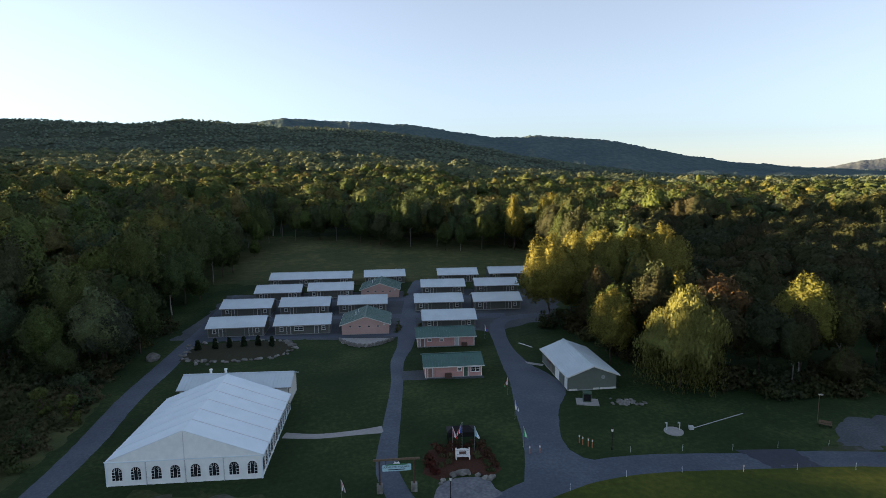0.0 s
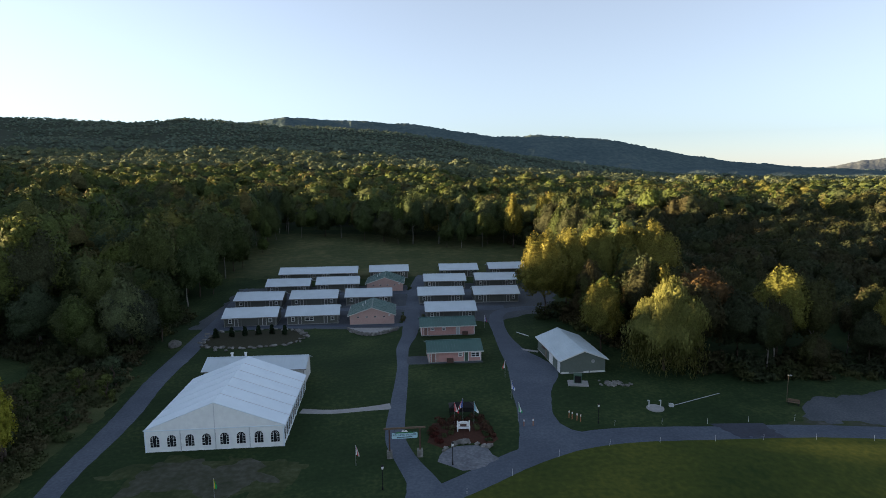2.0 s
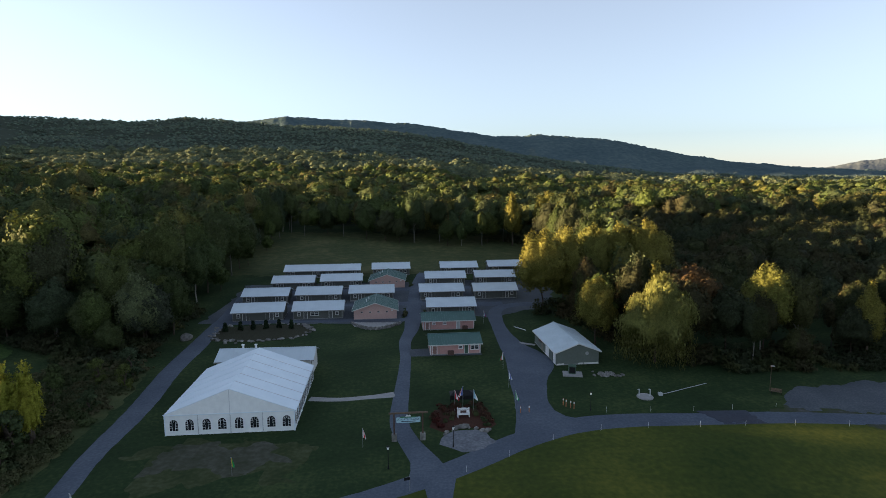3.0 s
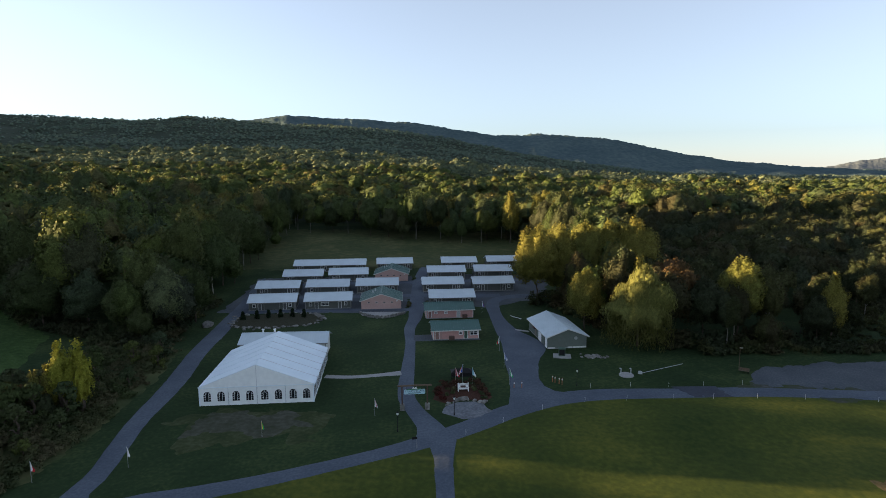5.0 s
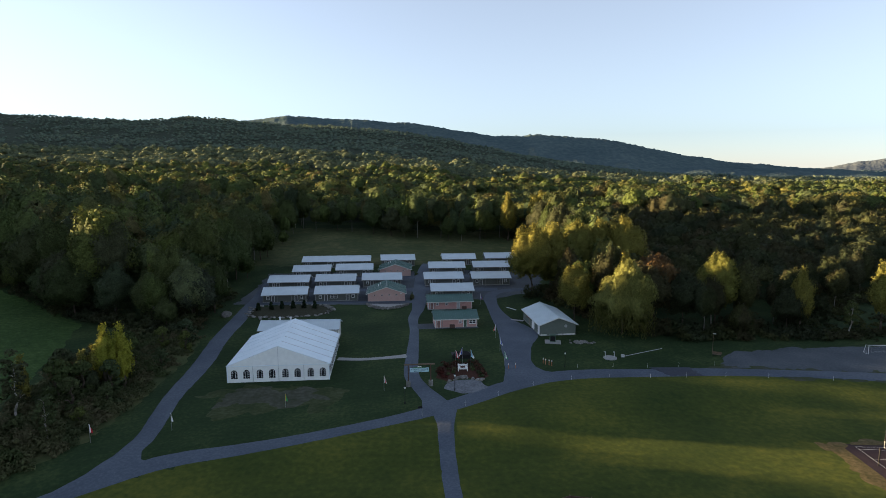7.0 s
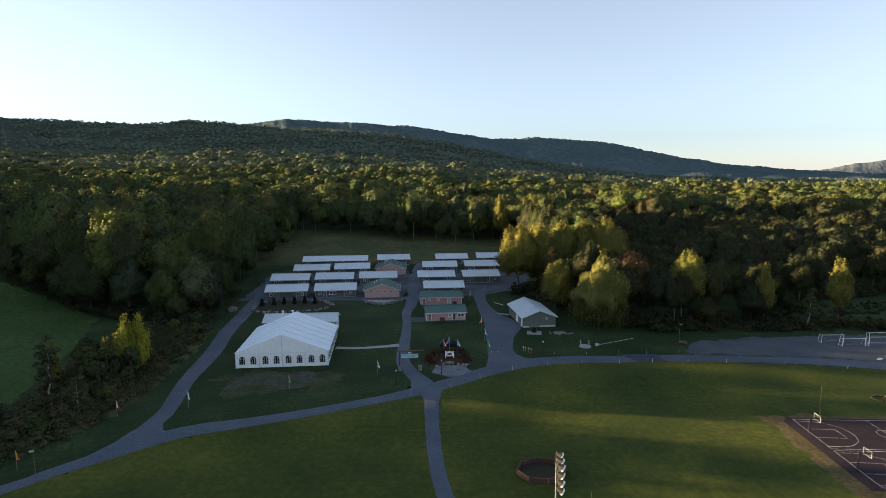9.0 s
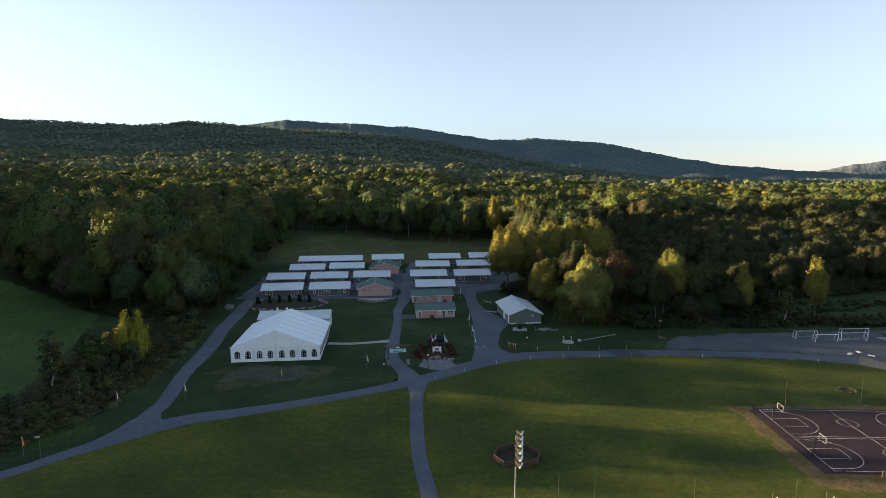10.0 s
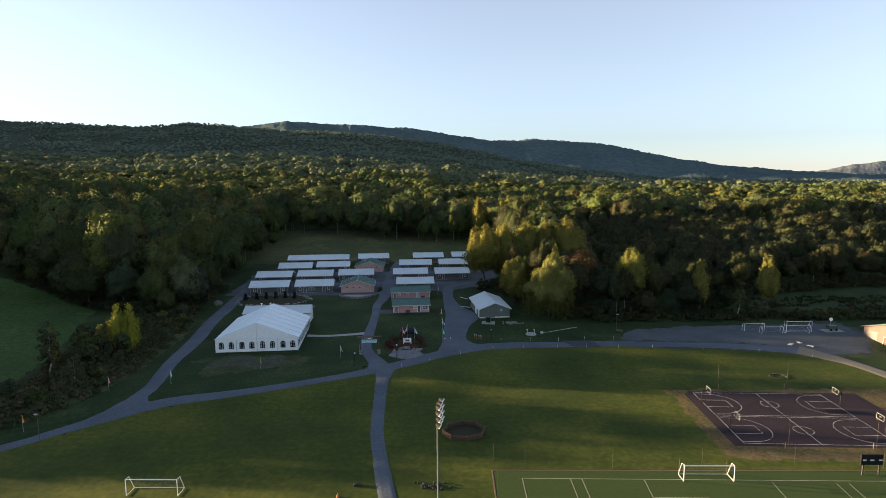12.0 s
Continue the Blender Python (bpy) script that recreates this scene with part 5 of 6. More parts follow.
# heights set along the unseen wood's edge; its gaps let strips of sun onto the fields
SHADE_SKYLINE = ([-140, 20, 38, 44, 50, 54, 58, 61, 65, 67.5, 73, 75.5, 84, 86, 88.5, 91, 102, 105, 116, 120, 129, 135], [0.74, 0.76, 0.62, 0.88, 0.79, 0.96, 0.97, 0.98, 0.98, 1.22, 1.22, 0.98, 0.98, 0.92, 0.92, 1.30, 1.30, 1.23, 1.24, 1.46, 1.46, 1.36])
for row in range(6):
    for y in np.arange(-140, 160, 5.6):
        x = -216 - 10 * row + rng.uniform(-4, 4)
        py = y + rng.uniform(-2, 2)
        tall = float(np.interp(py + 0.158 * (x + 225), *SHADE_SKYLINE))
        spots.append((x, py, tall * rng.uniform(0.95, 1.03)))
# unseen trees on the added west hill, there to cast shade too
for y in np.arange(120, 345, 9.0):
    for x in np.arange(-450, -275, 10.0):
        if x < -0.80 * (y + 72) - 70:
            spots.append((x + rng.uniform(-4, 4), y + rng.uniform(-4, 4), rng.uniform(0.8, 1.1)))
WEST_KIND = [crown(90 + k, 22, 6.4, 0.5, 90, 1.9, 0.1, -0.9, 20, 0.36, (9, 4)) for k in range(3)]
forest_mass("west_woodland", spots, WEST_KIND, LEAF_WOODS, "unseen woodland added beyond the crop field for its shade")

# ---- named trees and scrub ----


def willow_kind(seed, height, radius):
    """A weeping willow: a lobed dome under hanging curtains of narrow leaves."""
    g_ = np.random.default_rng(seed)
    dome = crown(seed, height, radius, 1.5, 15000, 0.34, 0.30, -0.6, 26, 0.5, (18, 12), 0.75)
    out = []
    for k in range(620):      # fine strands hanging out of the dome
        an = g_.uniform(0, 6.28)
        q = radius * (0.9 + 0.12 * math.sin(5 * an + 1)) * g_.uniform(0.45, 0.97)
        top, long_ = g_.uniform(4.5, 9.5), g_.uniform(2.0, 4.6) + 1.6 * max(0.0, math.sin(3 * an))
        m_ = int(long_ * 8)
        out.append(np.stack([q * math.cos(an) + g_.normal(0, 0.2, m_), q * math.sin(an) + g_.normal(0, 0.2, m_), np.maximum(0.6, top - long_ * np.linspace(0, 1, m_))], 1))
    v = leaf_quads(g_, np.concatenate(out), np.full(sum(len(o) for o in out), 0.22), 1, 0.26, droop=0.8)
    return soup("crown", np.concatenate([dome, v]), LEAF_WILLOW), trunk_mesh(seed, height * 0.7, 3, radius * 0.5, BARK, 0.34)


plant("willow_tree", willow_kind(31, 19.5, 8.4), 43.5, 98.5, 0.4, 1.0, "weeping willow with yellow-green hanging foliage", "tree")
plant("tree", GOLD[1], 26.0, 139.5, 1.0, 1.10, "tall golden-leaved tree beside the drive", "tree")
plant("tree", GOLD[0], 33.5, 147.0, 2.2, 1.18, "golden-green leafy tree beside the drive", "tree")
plant("tree", GOLD[1], 43.0, 150.0, 3.2, 1.08, "golden-green leafy tree near the drive", "tree")
plant("tree", GOLD[0], 51.5, 152.0, 4.4, 1.2, "golden-green leafy tree near the drive", "tree")
plant("tree", GOLD[1], 59.5, 151.5, 5.4, 1.14, "tall golden-leaved tree near the drive", "tree")
plant("tree", GOLD[0], 34.0, 110.5, 0.6, 0.80, "yellow-green tree beside the shed", "tree")
plant("tree", BROAD[4], 37.5, 118, 0.6, 1.05, "dense green tree behind the shed", "tree")
plant("tree", GOLD[2], 29.5, 250, 0.9, 1.32, "pale yellow tree standing before dark woods", "tree")
plant("tree", RUST[0], 55.5, 109, 1.6, 1.26, "leafy tree turning brown behind the willow", "tree")
plant("tree", GOLD[2], 47.0, 110.5, 4.0, 1.02, "green-gold tree rising behind the willow", "tree")
plant("tree", GOLD[0], 69.6, 105, 2.6, 0.98, "golden-crowned tree at the wood's edge", "tree")
plant("tree", GOLD[2], 89.5, 101, 0.2, 0.88, "slender tree with pale golden top", "tree")
plant("tree", GOLD[2], 109.5, 100, 1.2, 0.96, "slender tree with pale golden top", "tree")
plant("young_tree", YOUNG[1], 99.5, 96.5, 1.0, 0.78, "slender young tree with pale trunk before dark woods", "tree")
plant("tree", PALE[0], -71, 108, 1.2, 0.95, "round green tree beside the service drive", "tree")
plant("tree", BROAD[2], -69.5, 119, 3.9, 0.86, "dark green tree beside the service drive", "tree")
plant("tree", BROAD[0], -80, 104, 5.2, 0.72, "dull green leafy tree at the wood's corner", "tree")
SPIRE = tree_kind(34, 10.0, 1.75, 0.7, 2300, 0.19, LEAF_YELLOW, pointed=0.5, lobes=26, swell=0.75)
SPIRE_OLIVE = (SPIRE[0].copy(), SPIRE[1])
SPIRE_OLIVE[0].materials.clear(), SPIRE_OLIVE[0].materials.append(LEAF_GOLD)
for x, y, a, s in ((-63.9, 63.4, 0.3, 1.34), (-65.2, 62.6, 2.1, 1.22), (-66.4, 61.6, 4.0, 1.36), (-63.2, 62.0, 5.1, 0.95)):
    plant("young_tree", SPIRE, x, y, a, s, "young tree with bright yellow upright branches", "tree", "yellow saplings")
for x, y, a, s in ((-67.8, 60.8, 1.0, 0.98), (-69.3, 59.6, 2.6, 0.92), (-70.3, 60.6, 5.0, 0.84), (-76.5, 53.5, 3.1, 1.02)):
    plant("young_tree", SPIRE_OLIVE, x, y, a, s, "slim olive-yellow sapling in the scrub", "tree", "olive saplings")
plant("tree", RUST[0], -72.2, 58.8, 0.9, 0.44, "low shrubby tree with red-brown leaves", "tree")
plant("tree", BROAD[2], -70.6, 56.4, 2.4, 0.34, "low dark green tree in the scrub", "tree")
plant("tree", BROAD[2], -67.2, 58.6, 4.4, 0.30, "low dark green tree in the scrub", "tree")
plant("young_tree", YOUNG[1], -73.2, 48, 1.3, 0.92, "thin young tree in the scrub", "tree")
plant("young_tree", YOUNG[1], -63.5, 41.5, 3.3, 0.62, "small pale green tree in the scrub", "tree")
plant("tree", RUST[0], -69.5, 60.5, 1.6, 0.46, "low shrubby tree with red-brown leaves", "tree")

SHRUB = [bushy_kind(27, 5.0, 1.9, 0.3, 22, 70, 0.26, LEAF, clump_r=(0.5, 0.9)), bushy_kind(28, 6.0, 1.8, 0.4, 24, 70, 0.26, LEAF, pointed=0.2, clump_r=(0.5, 0.9))]
for x, y, s in ((-61.5, 84, 0.3), (-64, 90, 0.36), (-68, 86, 0.32), (-62, 74, 0.26), (-66, 71, 0.3), (-71, 78, 0.34), (-75, 84, 0.3), (-62.5, 55, 0.27), (-66, 51, 0.4), (-71, 55, 0.5), (-75, 62, 0.48), (-68, 57, 0.45), (-64.5, 60, 0.4), (-70, 63, 0.46), (-66.5, 65, 0.36),
                (-72, 68, 0.42), (-62, 47, 0.2), (-69, 42, 0.24), (-66, 34, 0.22), (-73, 36, 0.28), (-78, 30, 0.3), (-70, 26, 0.2)):
    plant("shrub", SHRUB[0 if s < 0.3 else 1], x, y, x * 3.0, s * 3, "dull green leafy shrub in the scrub", "shrub", "scrub shrubs", 0.3)


def bush_mass(name, spots, mat, label, size=0.42, per=26):
    """Low bushes joined into one mesh of leaves; spots hold x, y, radius, height."""
    g_ = np.random.default_rng(len(spots))
    chunks = []
    for x, y, r, h_ in spots:
        n = max(3, int(r * 3))
        c = np.stack([x + g_.normal(0, r * 0.45, n), y + g_.normal(0, r * 0.45, n), lie(x, y) + h_ * g_.uniform(0.15, 0.8, n)], 1)
        chunks.append(leaf_quads(g_, c, g_.uniform(0.4, 0.75, n) * min(r, h_), per, size))
    return tagged(new(name, soup(name, np.concatenate(chunks), mat)), label, "bushes", kind="stuff")


rng = np.random.default_rng(8)
spots = []
for _ in range(1150):
    y = rng.uniform(16, 100)
    x0 = float(np.interp(y, [16, 25, 33, 42, 59, 77, 93, 100], [-74, -67, -60, -58.2, -58, -59.5, -62.5, -67]))
    x1 = float(np.interp(y, [16, 37, 42, 55, 72, 96], [-90, -77, -74, -79, -84, -84]))
    x = rng.uniform(x1, x0)
    edge = min(1.0, (x0 - x) / 5)
    spots.append((x, y, rng.uniform(0.8, 1.7), (rng.uniform(0.5, 1.2) + 2.4 * edge * rng.random() ** 2) * (0.5 if y > 73 else 1.15)))
bush_mass("scrub", spots, SCRUB, "tangled scrub between drive and field", 0.22, 44)
spots = []
while len(spots) < 1800:
    q = (rng.uniform(-150, 190), rng.uniform(80, 300))
    deep = woods(*q)
    if -0.6 < deep < 6.5 and rng.random() < (1.0 if q[1] < 180 or q[1] > 230 else 0.4):
        spots.append((*q, rng.uniform(1.0, 2.0), rng.uniform(1.2, 2.6) + 0.45 * max(0, deep)))
for _ in range(90):
    spots.append((rng.uniform(23, 62), rng.uniform(136, 150), rng.uniform(1.0, 2.0), rng.uniform(1.6, 4.5)))
spots = [q for q in spots if not (q[0] < 27.5 and q[1] > 143)]
for _ in range(260):      # a brushy bank behind the parking lot
    x = rng.uniform(62, 150)
    spots.append((x, rng.uniform(92.5, 99) + 0.02 * (x - 62), rng.uniform(0.9, 1.8), rng.uniform(0.7, 2.0)))
for _ in range(420):      # low brush over the meadow further east
    x = rng.uniform(96, 230)
    spots.append((x, rng.uniform(99, 124) + 0.03 * (x - 96), rng.uniform(0.7, 1.6), rng.uniform(0.3, 1.0)))
bush_mass("undergrowth", spots, LEAF_SHADED, "dark undergrowth below the wood's edge", 0.34, 27)

# ---- stones ----


def rock_mesh(seed, sx_, sy_, sz_):
    bm = bmesh.new()
    bmesh.ops.create_icosphere(bm, subdivisions=2, radius=0.5)
    off = Vector((seed * 3.1, seed * 1.7, 0))
    for v in bm.verts:
        k = 1 + 0.45 * noise.noise(v.co * 2.2 + off) + 0.2 * noise.noise(v.co * 5 + off)
        v.co = Vector((v.co.x * k * sx_, v.co.y * k * sy_, max(-0.3, v.co.z * k) * sz_))
    me_ = bpy.data.meshes.new("boulder")
    bm.to_mesh(me_), bm.free()
    me_.materials.append(ROCK)
    return me_


STONES = [rock_mesh(k, 1.0 + 0.25 * (k % 3), 1.0, 0.8 + 0.1 * (k % 2)) for k in range(6)]
DARK_STONES = [m_.copy() for m_ in STONES]
for m_ in DARK_STONES:
    m_.materials.clear(), m_.materials.append(DARK_STONE)
rnd = random.Random(3)


def stone(x, y, s, label="grey fieldstone boulder", group="", name="boulder", flat=1.0):
    ob = new(name, STONES[rnd.randrange(6)])
    ob.matrix_world = Matrix.LocRotScale((x, y, lie(x, y) + 0.10 * s + 0.05), Euler((rnd.uniform(-0.2, 0.2), rnd.uniform(-0.2, 0.2), rnd.uniform(0, 6.28))), (s, s, s * flat))
    return tagged(ob, label, "boulder", group)


RING = [(-59.2, 119.5), (-59.0, 117), (-58.0, 115), (-56.5, 113.9), (-54.6, 113.5), (-52.5, 113.4), (-50.2, 113.2), (-48, 113.2), (-45.6, 113.5), (-43.8, 114), (-42.1, 114.5), (-40.2, 115), (-38.7, 115.6), (-37.2, 116.6),
        (-36.2, 118.4), (-35.8, 120.4), (-36.0, 122.4), (-36.8, 124.4), (-38.0, 126.2), (-39.6, 127.6), (-60, 122), (-60.4, 124.6), (-58.6, 126.8), (-55.6, 127.6), (-52.4, 127.9), (-49, 128.2), (-45.5, 128.6), (-42.5, 128.6)]
for x, y in RING:
    big = 1.5 if x > -41 and y > 121 else 1.0
    for _ in range(3):
        stone(x + rnd.uniform(-0.9, 0.9), y + rnd.uniform(-0.5, 0.5), big * rnd.uniform(0.5, 0.95), "pale fieldstone boulder edging the planting bed", "boulders round the bed", flat=0.8)
stone(-53.5, 111.6, 0.9, group="boulders round the bed", label="pale fieldstone boulder on the lawn"), stone(-50.9, 111.4, 0.8, group="boulders round the bed", label="pale fieldstone boulder on the lawn")
stone(-64.4, 114.8, 2.6, "large pale boulder beside the service drive")
for k in range(34):      # low dry wall in front of the terrace
    t = k / 33
    x, y = -26.2 + 12.8 * t, 123.4 + 5.2 * (2 * t - 1) ** 2
    for lift_ in (0, 1):
        o = stone(x + rnd.uniform(-0.1, 0.1), y + rnd.uniform(-0.1, 0.1) + 0.15 * lift_, rnd.uniform(0.5, 0.75), "fieldstone in the low terrace wall", "terrace wall stones", "wall_stone")
        o.location.z += 0.36 * lift_
for k in range(44):
    stone(31.6 + rnd.gauss(0, 1.25), 91.2 + rnd.gauss(0, 0.8), rnd.uniform(0.3, 0.85), "grey rubble boulder dumped beside the shed", "rubble heap", flat=0.7)
for x, y, s in ((-0.4, 67.2, 0.8), (-0.7, 66.5, 0.6), (0.6, 67.7, 0.5), (0.95, 68.5, 1.0), (2.1, 68.9, 1.35), (3.1, 68.9, 0.5), (4.3, 68.5, 0.8), (5.2, 67.8, 0.85), (6.0, 67.8, 1.0)):
    stone(x, y, s, "pale boulder edging the flower bed", "flower bed boulders", flat=0.75)
for k in range(18):
    an = k * 6.283 / 18
    o = stone(86.2 + 1.75 * math.cos(an), 52.4 + 1.45 * math.sin(an), rnd.uniform(0.28, 0.45), "dark stone of a round fire ring", "fire ring stones")
    o.data = DARK_STONES[k % 6]
for k in range(44):
    o = stone(11.0 + rnd.gauss(0, 1.3), 7.9 + rnd.gauss(0, 0.6), rnd.uniform(0.2, 0.42), "broken grey stone at the mast foot", "stones at the mast")
    o.data = DARK_STONES[k % 6]
stone(0.0, 8.0, 0.7, "brown field stone on the lawn").data = DARK_STONES[2]

# ---- planting ----
rngp = np.random.default_rng(77)


def cone_bush(seed, h_, r):
    g_ = np.random.default_rng(seed)
    z = g_.random(60) ** 0.9
    an = g_.uniform(0, 6.28, 60)
    c = np.stack([np.cos(an) * r * (1 - 0.75 * z) * 0.7, np.sin(an) * r * (1 - 0.75 * z) * 0.7, 0.15 + z * h_ * 0.9], 1)
    return soup("foliage", leaf_quads(g_, c, np.full(60, 0.28), 26, 0.18), EVERGREEN)


shrub = cone_bush(5, 2.3, 0.75)
for x, y in ((-57.4, 121.4), (-53.9, 122.6), (-50.9, 123.4), (-47.8, 124.2), (-44.6, 124.8), (-41.2, 124.2)):
    t = thing("evergreen_shrub", pose(x, y, lie(x, y) + 0.05, 0, 0, x * 40), "small dark cone-shaped evergreen in mulch", "shrub", "row of evergreens")
    o = new("foliage", shrub)
    o.parent = t
    part("stem", Build().rod((0, 0, -0.2), (0, 0, 1.2), 0.05), BARK, t)
spots = [(-2.0, 72.0, 1.0, 1.1), (-1.6, 74.0, 1.1, 1.5), (-0.4, 75.2, 1.0, 1.5), (-2.4, 70.2, 0.9, 0.9), (1, 76.0, 1.0, 1.2), (5.2, 75.0, 1.1, 1.4), (6.2, 73.4, 1.0, 1.2), (6.6, 71.4, 0.9, 0.9), (3.4, 75.9, 1.0, 1.2), (-1.4, 69.0, 0.8, 0.7)]
bush_mass("red_shrubs", spots, RED_SHRUB, "dark red and brown garden shrubs", 0.17, 110)
bush_mass("garden_plants", [(0.2, 73, 0.7, 0.9), (4.6, 73.2, 0.8, 1.0), (5.4, 71.6, 0.7, 0.8), (0.4, 71.6, 0.6, 0.6), (6.2, 69.6, 0.6, 0.6), (-0.6, 70.6, 0.6, 0.6)], SCRUB, "low green garden plants", 0.2, 50)
bush_mass("cabin_shrubs", [(-12.4, 136.5, 0.9, 1.4), (-12.2, 139, 0.9, 1.3), (-7.2, 139.6, 0.7, 1.0), (-6.9, 156.2, 0.6, 0.8), (-13.2, 172, 0.8, 1.0)], SCRUB, "dark shrubs beside the cabins", 0.22, 90)

# ---- street furniture ----


def lamp_post(x, y, h_=3.3):
    t = thing("lamp_post", pose(x, y, lie(x, y) + 0.02), "black post lamp with white lantern head", "lamp", "post lamps")
    b = Build().rod((0, 0, -0.3), (0, 0, h_ - 0.45), 0.06, 0.05)
    part("post", b, BLACK, t)
    part("foot", Build().rod((0, 0, 0), (0, 0, 0.5), 0.13, 0.08), BLACK, t)
    head = part("lantern", Build().rod((0, 0, h_ - 0.45), (0, 0, h_ - 0.05), 0.13, 0.2, 6), LENS, t, "white lantern glass")
    part("cap", Build().rod((0, 0, h_ - 0.05), (0, 0, h_ + 0.18), 0.24, 0.03, 6), BLACK, head)


for x, y in ((0.6, 62.4), (-8.5, 56.2), (24.3, 75.3)):
    lamp_post(x, y)


def street_light(x, y, h_=4.6, turn=0):
    t = thing("street_lamp", pose(x, y, lie(x, y), 0, 0, turn), "slim galvanised street lamp beside the road", "lamp", "street lamps")
    part("pole", Build().rod((0, 0, -0.3), (0, 0, h_), 0.05, 0.04), WOOD, t)
    head = part("head", Build().box(-0.1, 0.55, -0.12, 0.12, h_ - 0.05, h_ + 0.1), STEEL, t)
    part("lens", Build().box(0.1, 0.5, -0.1, 0.1, h_ - 0.08, h_ - 0.052), LENS, head)


street_light(-57.0, 22.0, 4.6, 180)
street_light(59.4, 83.4, 4.8)


def cloth(b, length, drop, y, sway, u0=0.0, u1=1.0, n=8, m=5):
    """A limp flag hanging beside its pole, rippled; the part of its width from u0 to u1."""
    k0 = len(b.v)
    for j in range(m + 1):
        for i in range(n + 1):
            u, v = u0 + (u1 - u0) * i / n, j / m
            b.v.append((0.05 + length * u * (0.22 + 0.78 * min(1.0, 1.25 * v) - 0.18 * max(0.0, v - 0.8) * 5), y + 0.10 * math.sin(u * 9 + sway + v * 2) * u, -drop * v - length * 0.6 * u * u))
    b.f += [(k0 + j * (n + 1) + i, k0 + j * (n + 1) + i + 1, k0 + (j + 1) * (n + 1) + i + 1, k0 + (j + 1) * (n + 1) + i) for j in range(m) for i in range(n)]
    return b


def flag(x, y, h_, bands, turn, label, pole_mat=STEEL, size=(0.7, 1.45), base=0.02):
    """A pole with a limp flag of upright bands (colour, from, to)."""
    t = thing("flag", pose(x, y, lie(x, y) + base, 0, 0, turn), label, "flag", "flags")
    part("pole", Build().rod((0, 0, -0.3), (0, 0, h_), 0.035, 0.025), pole_mat, t)
    part("finial", Build().rod((0, 0, h_), (0, 0, h_ + 0.1), 0.05, 0.01), WHITE, t)
    for c, u0, u1 in bands:
        b = cloth(Build(), size[0], size[1], 0, x, u0, u1)
        b.v = [(p[0], p[1], p[2] + h_ - 0.05) for p in b.v]
        part("cloth", b, CLOTHS[c], t, shade=True)
    return t


flag(0.9, 75.0, 3.7, (("red", 0, 0.27), ("white", 0.27, 0.73), ("red", 0.73, 1)), 8, "limp red and white flag on a pole", size=(0.75, 1.45))
flag(2.3, 75.2, 4.3, (("blue", 0, 0.4), ("white", 0.4, 0.6), ("red", 0.6, 0.8), ("white", 0.8, 1)), -172, "limp blue, white and red flag on a pole", size=(0.75, 1.45))
flag(4.1, 75.0, 3.8, (("sky", 0, 0.5), ("white", 0.5, 1)), -10, "limp pale blue and white flag on a pole", size=(0.75, 1.45))
flag(11.0, 94.6, 3.4, (("white", 0, 0.4), ("red", 0.4, 0.8), ("green", 0.8, 1)), 170, "limp white and red flag beside the drive")
flag(11.2, 85.0, 3.2, (("white", 0, 0.35), ("blue", 0.35, 0.7), ("white", 0.7, 1)), 15, "limp white and blue flag beside the drive")
flag(11.4, 76.0, 3.2, (("green", 0, 0.3), ("white", 0.3, 0.75), ("green", 0.75, 1)), 12, "limp green and white flag beside the drive")
flag(9.0, 129.4, 3.4, (("white", 0, 0.4), ("blue", 0.4, 0.7), ("red", 0.7, 1)), 20, "limp white flag beside the cabins")
flag(-45.6, 45.0, 3.0, (("white", 0, 1),), 80, "limp white flag on the lawn", size=(0.5, 1.35))
flag(-56.4, 41.0, 3.0, (("white", 0, 0.6), ("red", 0.6, 1)), 80, "limp white flag beside the scrub", size=(0.5, 1.35))
flag(-29.7, 54.3, 2.6, (("yellow", 0, 0.5), ("green", 0.5, 1)), 70, "limp yellow and green flag before the tent", size=(0.5, 1.35))
flag(-13.0, 62.2, 3.0, (("white", 0, 0.4), ("red", 0.4, 0.65), ("white", 0.65, 1)), 5, "limp white and red flag on the lawn", size=(0.5, 1.35))
flag(-61.9, 24.8, 3.0, (("yellow", 0, 0.5), ("red", 0.5, 1)), 80, "limp yellow and red flag beside the scrub", size=(0.5, 1.35))


def post(x, y, h_, mat, label, name="marker_post", r=0.05, cap=None):
    t = thing(name, pose(x, y, lie(x, y) + 0.02), label, "post", "marker posts")
    part("shaft", Build().rod((0, 0, -0.3), (0, 0, h_), r, r * 0.85), mat, t)
    if cap:
        part("band", Build().rod((0, 0, h_ * 0.72), (0, 0, h_ * 0.95), r * 1.1, r * 1.05), cap, t)


for x, y in ((2.4, 55.3), (8.7, 59.7), (16, 64.9), (24.2, 68.1), (32, 69.0), (40.5, 69.4), (48, 69.8), (56, 69.9), (64.5, 69.6), (77, 68.7), (90, 67.4), (102, 65.4), (26.8, 74.6), (34.5, 75.0), (41.9, 75.2), (48.8, 75.8), (56.5, 76.2)):
    post(x, y, 0.95, WHITE, "thin white marker stake beside the road", "marker_stake", 0.019)
for x, y in ((12.1, 74.2), (13.6, 74.4), (20.0, 77.4), (20.4, 76.9), (21.1, 76.4), (21.6, 76.0)):
    post(x, y, 1.25, ORANGE, "orange traffic post with pale band", "traffic_post", 0.08, WHITE)
for x, y in ((69.6, 45.2), (83.3, 45.2), (68.3, 19.2), (82.6, 19.2)):
    post(x, y, 1.1, WOOD, "short weathered wooden post beside the court", "wooden_post", 0.09)
